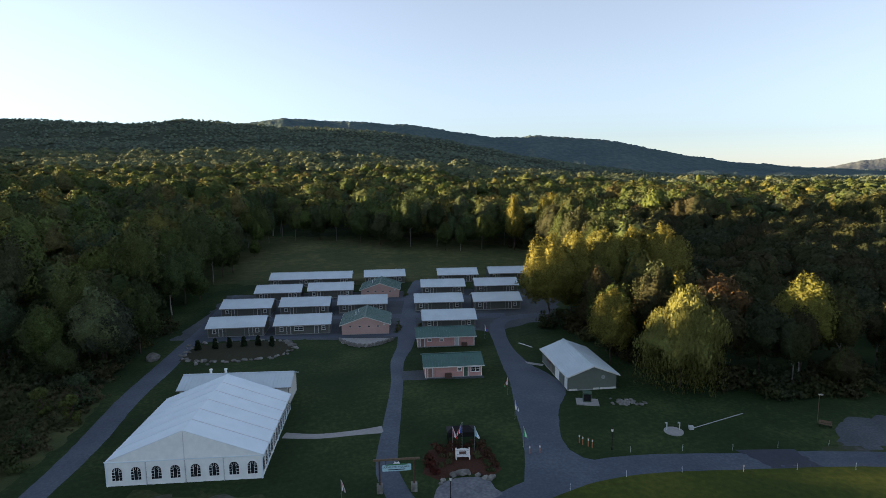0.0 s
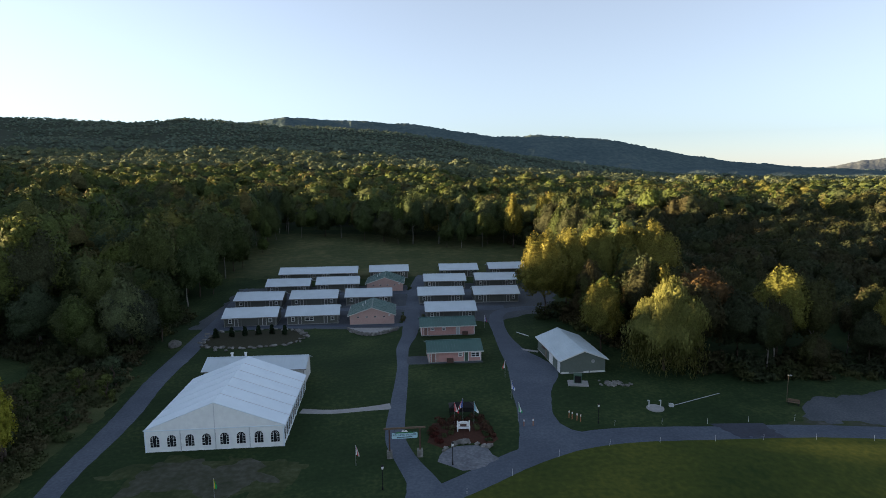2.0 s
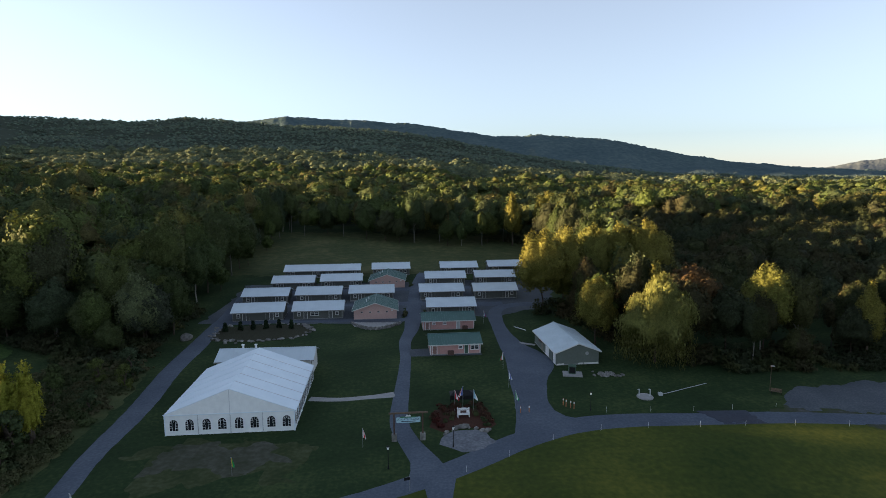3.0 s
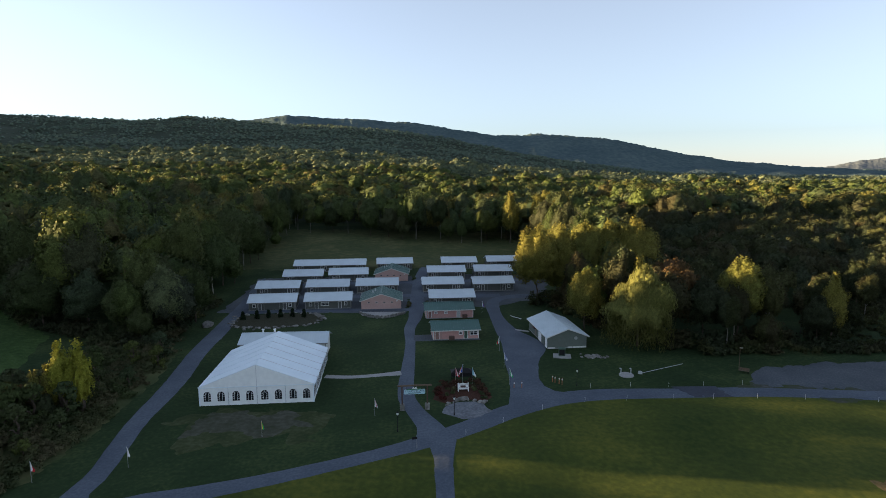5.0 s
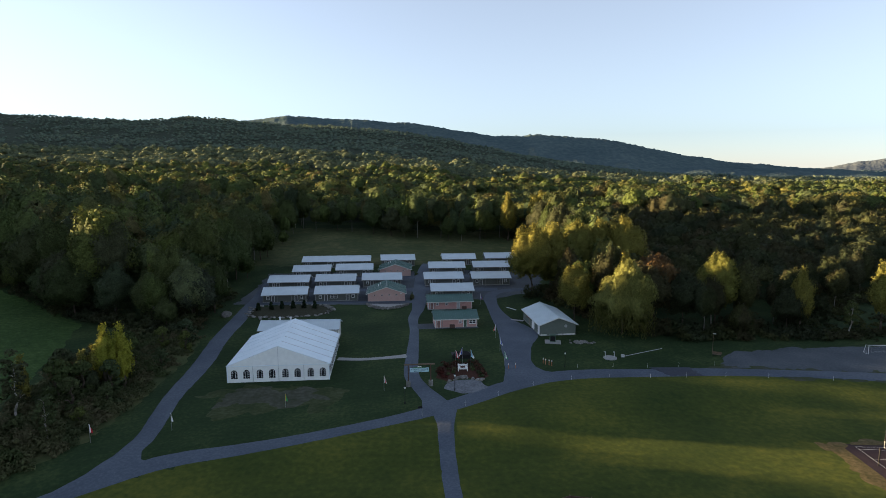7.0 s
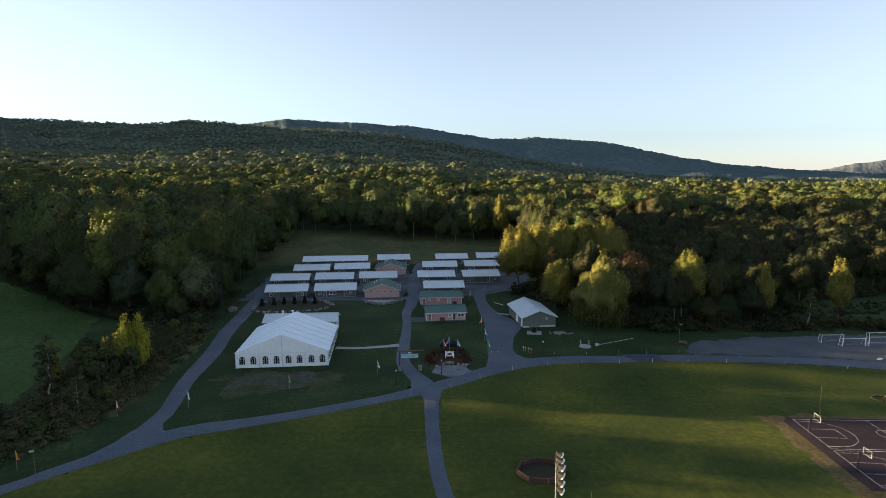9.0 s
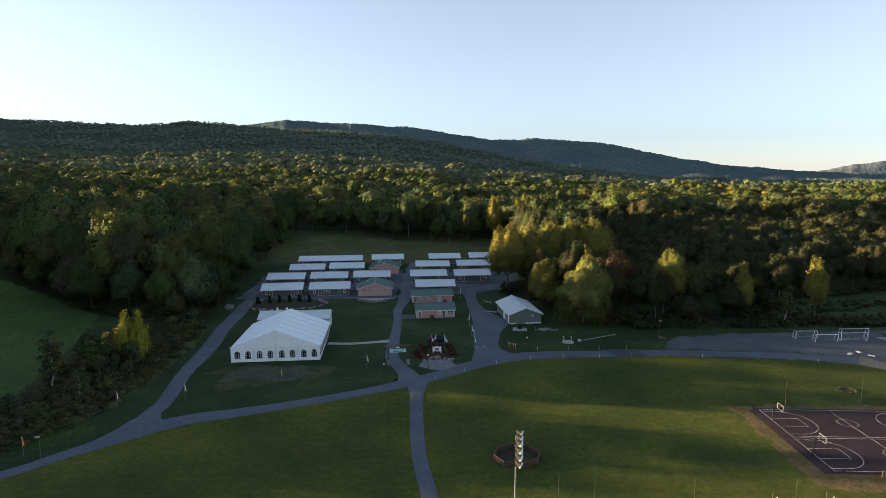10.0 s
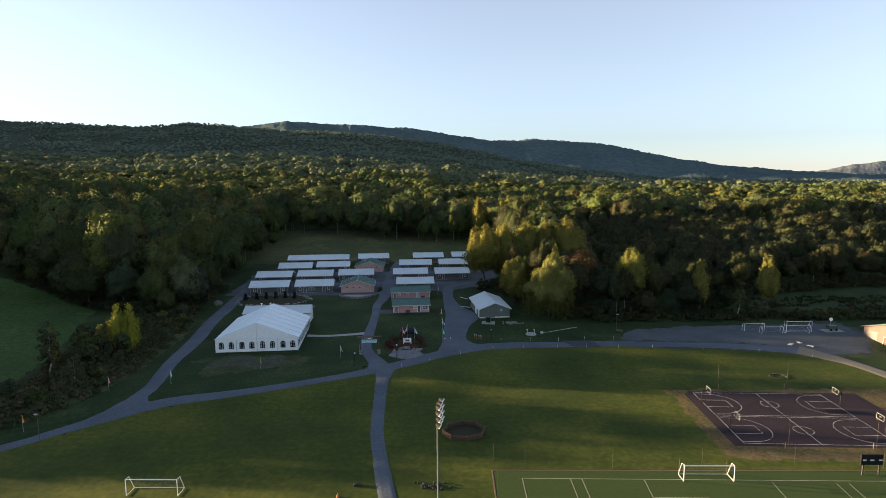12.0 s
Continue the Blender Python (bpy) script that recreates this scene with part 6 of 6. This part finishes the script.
for x, y in ((69.3, 44.9), (83.6, 44.9), (68.9, 19.4), (83.2, 19.4)):
    post(x, y, 5.6, DULL_STEEL, "thin tall steel net post beside the court", "net_post", 0.025)

# signs
ARCH_TEXT = "ATHLETE VILLAGE"
arch_sign = thing("entrance_sign", pose(-6.3, 64.75, lie(-6.3, 64.75), 0, 0, 6.5), "timber entrance frame with pale blue hanging sign", "sign")
for x in (-2.2, 2.2):
    b = Build()
    for k in range(7):
        r_ = random.Random(k + int(x * 10))
        b.box(x - 0.42 + r_.uniform(0, 0.1), x + 0.42 - r_.uniform(0, 0.1), -0.42 + r_.uniform(0, 0.1), 0.42 - r_.uniform(0, 0.1), -0.2 + k * 0.18, k * 0.18 - 0.03)
    base_ = part("stone_base", Build().box(x - 0.40, x + 0.40, -0.40, 0.40, -0.3, 1.0), ROCK, arch_sign, "fieldstone pier")
    part("stone_course", b, ROCK, base_)
    part("timber_post", Build().box(x - 0.11, x + 0.11, -0.11, 0.11, 1.0, 4.3), REDWOOD, arch_sign)
part("beam", Build().box(-3.0, 3.0, -0.12, 0.12, 4.3, 4.52), WOOD, arch_sign)
board = part("sign_board", Build().prism([(-1.75, 2.55), (1.75, 2.55), (1.85, 2.65), (1.85, 3.3), (1.75, 3.4), (0.6, 3.42), (-0.6, 3.42), (-1.75, 3.4), (-1.85, 3.3), (-1.85, 2.65)], -0.06, 0.06), SIGNBLUE, arch_sign, "pale blue sign board")
part("hill_emblem", Build().prism([(-1.5, 3.36), (1.5, 3.36), (0.9, 3.58), (0.4, 3.5), (0, 3.66), (-0.5, 3.52), (-1.0, 3.6)], -0.075, -0.062), SIGNGREEN, board)
part("emblem_tops", Build().prism([(-0.45, 3.55), (0.45, 3.55), (0.25, 3.86), (0.0, 3.7), (-0.25, 3.86)], -0.095, -0.078), WHITE, board)
board.location.z = 0.3
for x in (-1.4, 1.4):
    part("hanger", Build().rod((x, 0, 3.35), (x, 0, 4.02), 0.02), BLACK, board)
cu = bpy.data.curves.new("lettering", "FONT")
cu.body, cu.size, cu.align_x, cu.extrude, cu.space_character = ARCH_TEXT, 0.40, "CENTER", 0.006, 1.05
tx = new("lettering_curve", cu)
me_ = bpy.data.meshes.new_from_object(tx)
bpy.data.objects.remove(tx)
me_.materials.clear()
me_.materials.append(SIGNDARK)
lt = new("lettering", me_)
lt.parent = board
lt.matrix_local = pose(0, -0.07, 2.98, 90, 0, 0)
part("text_bar", Build().box(-1.1, 1.1, -0.072, -0.062, 2.70, 2.82), SIGNDARK, board, "small unreadable line of lettering")

board2 = thing("road_sign", pose(-5.1, 50.7, lie(-5.1, 50.7), 0, 0, 20), "small dark road sign on a post", "sign")
part("post", Build().rod((0, 0, -0.3), (0, 0, 2.1), 0.04), STEEL, board2)
part("plate", Build().box(-0.75, 0.05, -0.05, -0.02, 1.6, 2.0), BLACK, board2, "dark sign plate")


def bench_swing():
    t = thing("garden_bench", pose(2.35, 72.8, lie(2.35, 72.8) + 0.08, 0, 0, 4), "white wooden garden bench in the flower bed", "bench")
    for x in (-0.95, 0.95):
        part("arm_frame", Build().box(x - 0.08, x + 0.08, -0.35, 0.35, 0, 0.75).box(x - 0.08, x + 0.08, 0.2, 0.34, 0.75, 1.5), WHITE, t)
    part("seat", Build().box(-0.9, 0.9, -0.3, 0.3, 0.42, 0.5), WHITE, t)
    part("backrest", Build().box(-0.87, 0.87, 0.26, 0.34, 0.55, 1.05), WHITE, t)
    part("top_rail", Build().prism([(-0.87, 1.12), (0.87, 1.12), (0.87, 1.3), (0.3, 1.42), (-0.3, 1.42), (-0.87, 1.3)], 0.26, 0.34), WHITE, t)
    part("cushion", Build().box(-0.5, 0.5, 0.18, 0.25, 0.62, 0.98), BROWN, t, "grey cushion")


bench_swing()
canopy = thing("notice_shelter", pose(2.2, 78.0, lie(2.2, 78) + 0.02, 0, 0, 4), "low black canopy shelter on slim legs", "shelter")
for x in (-2.0, 2.0):
    for y in (-0.9, 0.9):
        part("leg", Build().rod((x, y, -0.2), (x, y, 1.9), 0.05), BLACK, canopy)
part("front_panel", Build().box(-1.95, 1.95, -0.96, -0.9, 1.1, 1.9), BLACK, canopy)
part("canopy", Build().add([(-2.2, -1.1, 1.9), (2.2, -1.1, 1.9), (2.2, 1.1, 1.9), (-2.2, 1.1, 1.9), (-1.2, 0, 2.5), (1.2, 0, 2.5)], [(0, 1, 5, 4), (1, 2, 5), (2, 3, 4, 5), (3, 0, 4), (3, 2, 1, 0)]), BLACK, canopy, "black fabric roof")

# transformer on its pad
tr = thing("transformer_box", pose(24.6, 91.4, lie(24.6, 91.4), 0, 0, -8), "green electrical transformer box on concrete pad", "transformer")
part("pad", Build().box(-1.9, 1.9, -1.3, 1.3, -0.3, 0.22), CONCRETE, tr)
bx = part("cabinet", Build().box(-0.75, 0.65, -0.3, 0.9, 0.22, 1.75), BOXGREEN, tr)
part("cabinet_door", Build().box(-0.62, 0.52, -0.35, -0.305, 0.35, 1.6), BLACK, bx, "dark cabinet door")
part("lid", Build().box(-0.82, 0.72, -0.38, 0.95, 1.75, 1.83), BOXGREEN, bx)

wellr = thing("well_cover", pose(35.5, 80.8, lie(35.5, 80.8)), "flat round concrete well cover with white vent pipes", "well cover")
part("cover", Build().rod((0, 0, -0.2), (0, 0, 0.16), 1.5, 1.45, 20), CONCRETE, wellr)
for x in (-1.0, 1.0):
    part("vent_pipe", Build().rod((x, 0.3, 0.1), (x, 0.3, 1.35), 0.09).rod((x, 0.3, 1.35), (x - 0.3, 0.3, 1.3), 0.09), GREYDOOR, wellr)
pipe = thing("drain_pipe", pose(0, 0, 0), "long white plastic pipe lying on the grass", "pipe")
part("tube", Build().rod((38.9, 81.7, lie(38.9, 81.7) + 0.12), (49.2, 86.6, lie(49.2, 86.6) + 0.2), 0.055), GREYDOOR, pipe)
part("socket", Build().box(38.2, 38.9, 81.3, 81.9, lie(38.5, 81.6) - 0.1, lie(38.5, 81.6) + 0.5), GREYDOOR, pipe)
plank = thing("plank", pose(12.5 + 5.6, 124, lie(18, 124) + 0.06, 0, 0, -52), "pale plank lying on the grass", "plank")
part("board", Build().box(-2.1, 2.1, -0.12, 0.12, 0, 0.06), WHITE, plank)
bench = thing("roadside_bench", pose(59.9, 82.2, lie(59.9, 82.2), 0, 0, -28), "orange-brown wooden bench below the street lamp", "bench")
part("seat", Build().box(-0.9, 0.9, -0.25, 0.25, 0.42, 0.5), WOOD, bench)
part("backrest", Build().box(-0.9, 0.9, 0.22, 0.29, 0.55, 0.95), WOOD, bench)
for x in (-0.75, 0.75):
    part("leg", Build().box(x - 0.05, x + 0.05, -0.22, 0.24, 0, 0.42), BLACK, bench)

# ---- playing field ----


def goal(x, y, turn, label, w=7.32, h_=2.44, deep=2.0, r=0.06):
    """A football goal; its mouth is at local y = 0 and its back lies towards +y."""
    t = thing("soccer_goal", pose(x, y, lie(x, y) + 0.03, 0, 0, turn), label, "soccer goal", "soccer goals")
    for s in (-1, 1):
        part("upright", Build().rod((s * w / 2, 0, 0), (s * w / 2, 0, h_), r), WHITE, t)
        part("top_stay", Build().rod((s * w / 2, 0, h_), (s * w / 2, 0.9, h_ - 0.05), r * 0.6).rod((s * w / 2, 0.9, h_ - 0.05), (s * w / 2, deep, 0.05), r * 0.6), WHITE, t)
        part("ground_rail", Build().rod((s * w / 2, 0, 0.05), (s * w / 2, deep, 0.05), r * 0.6), WHITE, t)
    part("crossbar", Build().rod((-w / 2, 0, h_), (w / 2, 0, h_), r), WHITE, t)
    part("rear_rail", Build().rod((-w / 2, deep, 0.05), (w / 2, deep, 0.05), r * 0.6), WHITE, t)
    net = Build()
    k = -w / 2
    while k <= w / 2 + 0.01:
        net.rod((k, 0.9, h_ - 0.05), (k, deep, 0.08), 0.005, n=3)
        k += w / 18
    for z in (0.4, 0.8, 1.2, 1.6, 2.0):
        yy = 0.9 + (deep - 0.9) * (h_ - 0.05 - z) / (h_ - 0.1)
        net.rod((-w / 2, yy, z), (w / 2, yy, z), 0.005, n=3)
    nt = part("net", net, STEEL, t, "thin loose goal net")
    nt["kind"] = "stuff"
    return t


goal(-28.6, 5.2, 0, "white soccer goal on the lawn")
far_goal = goal(51.4, 9.3, 0, "white soccer goal at the turf field's end")
for s in (-1, 1):
    part("net_pole", Build().rod((s * 3.6, 2.05, 0), (s * 3.5, 2.05, 2.5), 0.028), WOOD, far_goal, "slim pale pole behind the net")
for x, y, s in ((97.4, 83.6, 0.62), (100.9, 81.0, 0.78), (108.0, 81.4, 0.9)):
    goal(x, y, 2, "white soccer goal stored on the gravel lot", 7.32 * s if s > 0.7 else 5.5, 2.44 * s if s > 0.7 else 2.0, 1.4)
goal(109.0, 82.6, 2, "tall white soccer goal stored on the gravel lot", 7.0, 2.9, 1.2)

# hard court with two playing areas
COURT_TURN = radians(-2.0)


def on_court(x, y):
    """A place on the court, which lies a little askew."""
    c_, s_ = math.cos(COURT_TURN), math.sin(COURT_TURN)
    return 63 + (x - 63) * c_ - (y - 32) * s_, 32 + (x - 63) * s_ + (y - 32) * c_


patch_court = Build()
nx, ny = 20, 16
cx0, cx1, cy0, cy1 = 60.8, 96.0, 20.0, 44.0
for j in range(ny + 1):
    for i in range(nx + 1):
        x, y = on_court(cx0 + (cx1 - cx0) * i / nx, cy0 + (cy1 - cy0) * j / ny)
        e = i in (0, nx) or j in (0, ny)
        patch_court.v.append((x, y, lie(x, y) + (0.02 if e else 0.09)))
patch_court.f = [(j * (nx + 1) + i, j * (nx + 1) + i + 1, (j + 1) * (nx + 1) + i + 1, (j + 1) * (nx + 1) + i) for j in range(ny) for i in range(nx)]
court = tagged(new("basketball_court", patch_court.mesh("basketball_court", COURT)), "dark plum painted asphalt court with white lines", "court", kind="structure")


def stripe(b, pts, w=0.055, lift=0.10):
    """A painted line through points on the ground."""
    for (x0, y0), (x1, y1) in zip(pts, pts[1:]):
        d = Vector((x1 - x0, y1 - y0)).normalized() * w / 2
        n_ = Vector((-d.y, d.x))
        q = [Vector((x0, y0)) - d + n_, Vector((x0, y0)) - d - n_, Vector((x1, y1)) + d - n_, Vector((x1, y1)) + d + n_]
        b.add([(p.x, p.y, lie(p.x, p.y) + lift) for p in q], [(0, 1, 2, 3)])
    return b


def arc(x, y, r, a0, a1, n=22):
    return [(x + r * math.cos(radians(a0 + (a1 - a0) * k / n)), y + r * math.sin(radians(a0 + (a1 - a0) * k / n))) for k in range(n + 1)]


def painted(pts):
    return stripe(Build(), [on_court(*p) for p in pts])


for ya, yb in ((21.0, 31.6), (32.2, 43.0)):
    xa, xb, ym = 63.0, 88.2, (ya + yb) / 2
    part("court_line", painted([(xa, ya), (xb, ya), (xb, yb), (xa, yb), (xa, ya)]), LINE, court, "white boundary line")
    part("court_line", painted([((xa + xb) / 2, ya), ((xa + xb) / 2, yb)]), LINE, court)
    part("court_line", painted(arc((xa + xb) / 2, ym, 1.6, 0, 360)), LINE, court)
    for x, s in ((xa, 1), (xb, -1)):
        part("court_line", painted([(x, ym - 4.6)] + [(x + s * (2.2 + 4.6 * math.cos(radians(a))), ym + 4.6 * math.sin(radians(a))) for a in range(-90, 91, 9)] + [(x, ym + 4.6)]), LINE, court)
        part("court_line", painted([(x, ym - 1.6), (x + s * 4.9, ym - 1.6), (x + s * 4.9, ym + 1.6), (x, ym + 1.6)]), LINE, court)


ACRYLIC = bpy.data.materials.new("clear_acrylic")
ACRYLIC.use_nodes = True
ab = ACRYLIC.node_tree.nodes["Principled BSDF"]
ab.inputs["Transmission Weight"].default_value, ab.inputs["Roughness"].default_value, ab.inputs["IOR"].default_value = 1.0, 0.03, 1.1


def hoop(x, y, turn):
    t = thing("basketball_hoop", pose(x, y, lie(x, y) + 0.06, 0, 0, turn), "basketball hoop with black post and clear backboard", "basketball hoop", "basketball hoops")
    part("post", Build().rod((0, 0, -0.3), (0, 0, 2.9), 0.1), BLACK, t)
    part("arm", Build().rod((0, 0, 2.65), (1.15, 0, 2.9), 0.07).rod((0, 0, 2.2), (1.1, 0, 2.6), 0.04), BLACK, t)
    bb = Build()
    bb.box(1.16, 1.2, -0.9, 0.9, 2.47, 2.52), bb.box(1.16, 1.2, -0.9, 0.9, 3.40, 3.45), bb.box(1.16, 1.2, -0.9, -0.85, 2.52, 3.40), bb.box(1.16, 1.2, 0.85, 0.9, 2.52, 3.40)
    bd = part("backboard", bb, GREYDOOR, t, "pale backboard frame")
    part("shooter_square", Build().box(1.21, 1.22, -0.3, 0.3, 3.05, 3.11).box(1.21, 1.22, -0.3, -0.24, 2.6, 2.55).box(1.21, 1.22, 0.24, 0.3, 2.6, 2.55), GREYDOOR, bd)
    part("panel", Build().box(1.175, 1.185, -0.85, 0.85, 2.52, 3.40), ACRYLIC, bd, "clear acrylic backboard panel")
    ring = Build()
    pts = arc(1.2 + 0.38, 0, 0.23, 0, 360, 12)
    for (a, b), (c, d) in zip(pts, pts[1:]):
        ring.rod((a, b, 2.55), (c, d, 2.55), 0.015, n=4)
    part("rim", ring, ORANGE, bd)


for x, y, a in ((62.4, 37.2, 0), (62.5, 25.4, 0), (88.8, 37.4, 180), (89.0, 25.6, 180)):
    hoop(*on_court(x, y), a - 2)

# eight-sided wooden ball pit
# The shade on the pit is put into its darker boards and floor.
pit = thing("ball_pit", pose(15.9, 24.9, lie(15.9, 24.9), 0, 0, 8), "eight-sided low wooden ball pit on the lawn", "ball pit")
for k in range(8):
    a0, a1 = radians(k * 45), radians(k * 45 + 45)
    p0, p1 = Vector((3.7 * math.cos(a0), 3.1 * math.sin(a0))), Vector((3.7 * math.cos(a1), 3.1 * math.sin(a1)))
    n_ = Vector((p0.y - p1.y, p1.x - p0.x)).normalized() * 0.05
    side_ = Build()
    for z0 in (0.0, 0.28, 0.56):
        v = [(*(p0 + n_), z0 - (0.2 if z0 == 0 else 0)), (*(p1 + n_), z0 - (0.2 if z0 == 0 else 0)), (*(p1 - n_), z0 - (0.2 if z0 == 0 else 0)), (*(p0 - n_), z0 - (0.2 if z0 == 0 else 0))]
        side_.add(v + [(q[0], q[1], z0 + 0.26) for q in v], [(0, 1, 5, 4), (1, 2, 6, 5), (2, 3, 7, 6), (3, 0, 4, 7), (4, 5, 6, 7), (3, 2, 1, 0)])
    part("side_panel", side_, REDWOOD, pit)
    part("corner_post", Build().rod((*p0, -0.3), (*p0, 0.95), 0.08, n=6), WOOD, pit)
pf = Build()
pf.add([(3.5 * math.cos(radians(45 * k)), 2.9 * math.sin(radians(45 * k)), 0.05) for k in range(8)], [tuple(range(8))])
part("pit_floor", pf, DARKSOIL, pit, "soil floor darkened for the shade inside")

# floodlight mast
mast = thing("floodlight_mast", pose(12.05, -5.0, lie(12, -5), 0, 0, -8), "tall steel mast with rows of white floodlights", "floodlight")
part("mast", Build().rod((0, 0, -0.5), (0, 0, 18.1), 0.115, 0.07, 10), STEEL, mast)
part("base_sleeve", Build().rod((0, 0, 0), (0, 0, 2.0), 0.17, 0.15, 10), BLACK, mast)
for k in range(4):
    z = 15.7 + k * 0.74
    arm = part("crossarm", Build().box(-0.06, 0.06, -1.3, 1.3, z - 0.05, z + 0.05), DULL_STEEL, mast)
    for q in range(3):
        y = -1.1 + q * 1.1
        lampb = part("floodlight", Build().rod((0.10, y, z + 0.26), (0.42, y, z + 0.06), 0.13, 0.31, 14).rod((0.02, y, z + 0.31), (0.10, y, z + 0.26), 0.09, 0.13, 10), DULL_STEEL, arm, "grey metal floodlight bowl")
        part("lens", Build().rod((0.42, y, z + 0.06), (0.45, y, z + 0.04), 0.30, 0.28, 14), LENS, lampb, "white round lamp glass")
        part("visor", Build().rod((0.44, y, z + 0.05), (0.56, y, z - 0.02), 0.315, 0.33, 14), LENS, lampb)
        part("bracket", Build().box(-0.02, 0.16, y - 0.05, y + 0.05, z, z + 0.25), DULL_STEEL, arm)

# turf field with fence
turf = Build()
nx, ny = 60, 50
for j in range(ny + 1):
    for i in range(nx + 1):
        x = 20.0 + 84 * (max(0, i - 1) + 0.06 * (i > 0) - 0.12 * (i == nx)) / (nx - 1)
        y = -90 + 102.2 * (j if j < ny - 1 else ny - 0.04 if j == ny - 1 else ny) / ny
        turf.v.append((x, y, lie(x, y) + (-0.03 if i in (0, nx) or j in (0, ny) else 0.06)))
turf.f = [(j * (nx + 1) + i, j * (nx + 1) + i + 1, (j + 1) * (nx + 1) + i + 1, (j + 1) * (nx + 1) + i) for j in range(ny) for i in range(nx)]
turf = tagged(new("turf_field", turf.mesh("turf_field", TURF)), "artificial turf sports field with faded lines", "sports field", kind="structure")
for pts in ([(24.2, 10.0), (96, 9.2)], [(24.2, 10.0), (24.2, -60)], [(31.3, 9.7), (31.5, -60)], [(33.0, 9.7), (33.2, -60)], [(42.1, 9.5), (41.8, 5.1), (49.5, 5.0)], [(60.5, 8.9), (60.0, 3.0)], [(69.6, 8.7), (69.0, 2.5)], [(71.4, 8.7), (70.9, 2.5)]):
    part("field_line", stripe(Build(), pts, 0.12, 0.075), LINE_OLD, turf, "faded pale field line")
part("kerb", Build().box(19.8, 20.0, -60, 12.3, -1.4, -1.12).box(20.0, 104, 12.2, 12.4, -1.4, -1.12), WOOD, turf, "low wooden edging")
fence = thing("fence", pose(0, 0, 0), "tall see-through chain-link fence with thin posts", "fence")
for x, y in ((20.1, 12.9), (20.1, 5.0), (20.1, -3), (25.0, 13.0), (38.4, 13.0), (52, 13.0), (66, 13.0), (79.5, 13.0), (93, 13.0)):
    part("post", Build().rod((x, y, lie(x, y) - 0.3), (x, y, lie(x, y) + (4.2 if x < 21 else 3.4)), 0.022, n=6), DULL_STEEL, fence)

sb = thing("scoreboard", pose(76.2, 11.2, lie(76, 11), 0, 0, 0), "black scoreboard on two pale posts", "scoreboard")
part("panel", Build().box(-1.6, 1.6, -0.12, 0.12, 1.7, 3.3), BLACK, sb)
for x in (-1.2, 1.2):
    part("post", Build().box(x - 0.08, x + 0.08, -0.08, 0.08, -0.3, 1.7), DULL_STEEL, sb)
    part("bar", Build().box(x - 0.2, x + 0.35, -0.14, -0.122, 2.35, 2.55), LINE, sb, "pale unreadable lettering bar")
part("bar", Build().box(-0.3, 0.3, -0.14, -0.122, 2.35, 2.55), LINE, sb, "pale unreadable lettering bar")

# odds and ends on the gravel lot
for x, y, s in ((100.9, 72.6, 0.85), (103.8, 73.8, 0.7), (105.4, 71.8, 0.7)):
    t = thing("white_slab", pose(x, y, lie(x, y) + 0.06, 0, 0, x * 20), "flat pale panel lying on the gravel", "panel")
    part("sheet", Build().box(-s, s, -0.4, 0.4, 0, 0.10), GREYDOOR, t)
trl = thing("utility_trailer", pose(118.5, 83.5, lie(118, 83) + 0.06, 0, 0, 5), "small dark utility trailer on a concrete pad", "trailer")
part("pad", Build().box(-2.6, 2.6, -1.4, 1.4, -0.2, 0.08), CONCRETE, trl)
part("body", Build().box(-1.2, 1.2, -0.7, 0.7, 0.5, 1.5), BOXGREEN, trl)
for x in (-0.8, 0.8):
    part("wheel", Build().rod((x, -0.8, 0.42), (x, -0.66, 0.42), 0.34, 0.34, 12), BLACK, trl)
dsh = thing("satellite_dish", pose(118.6, 84.4, lie(118, 84)), "white round dish on a post", "dish")
part("post", Build().rod((0, 0, -0.2), (0, 0, 2.6), 0.06), STEEL, dsh)
part("dish", Build().rod((0, 0.06, 3.0), (0, -0.12, 3.04), 0.15, 0.5, 16), WHITE, dsh)
cone = thing("traffic_cone", pose(-2.3, 5.1, lie(-2.3, 5.1)), "small orange marker cone on the lawn", "cone")
part("shell", Build().rod((0, 0, 0), (0, 0, 0.6), 0.2, 0.04, 10), ORANGE, cone)
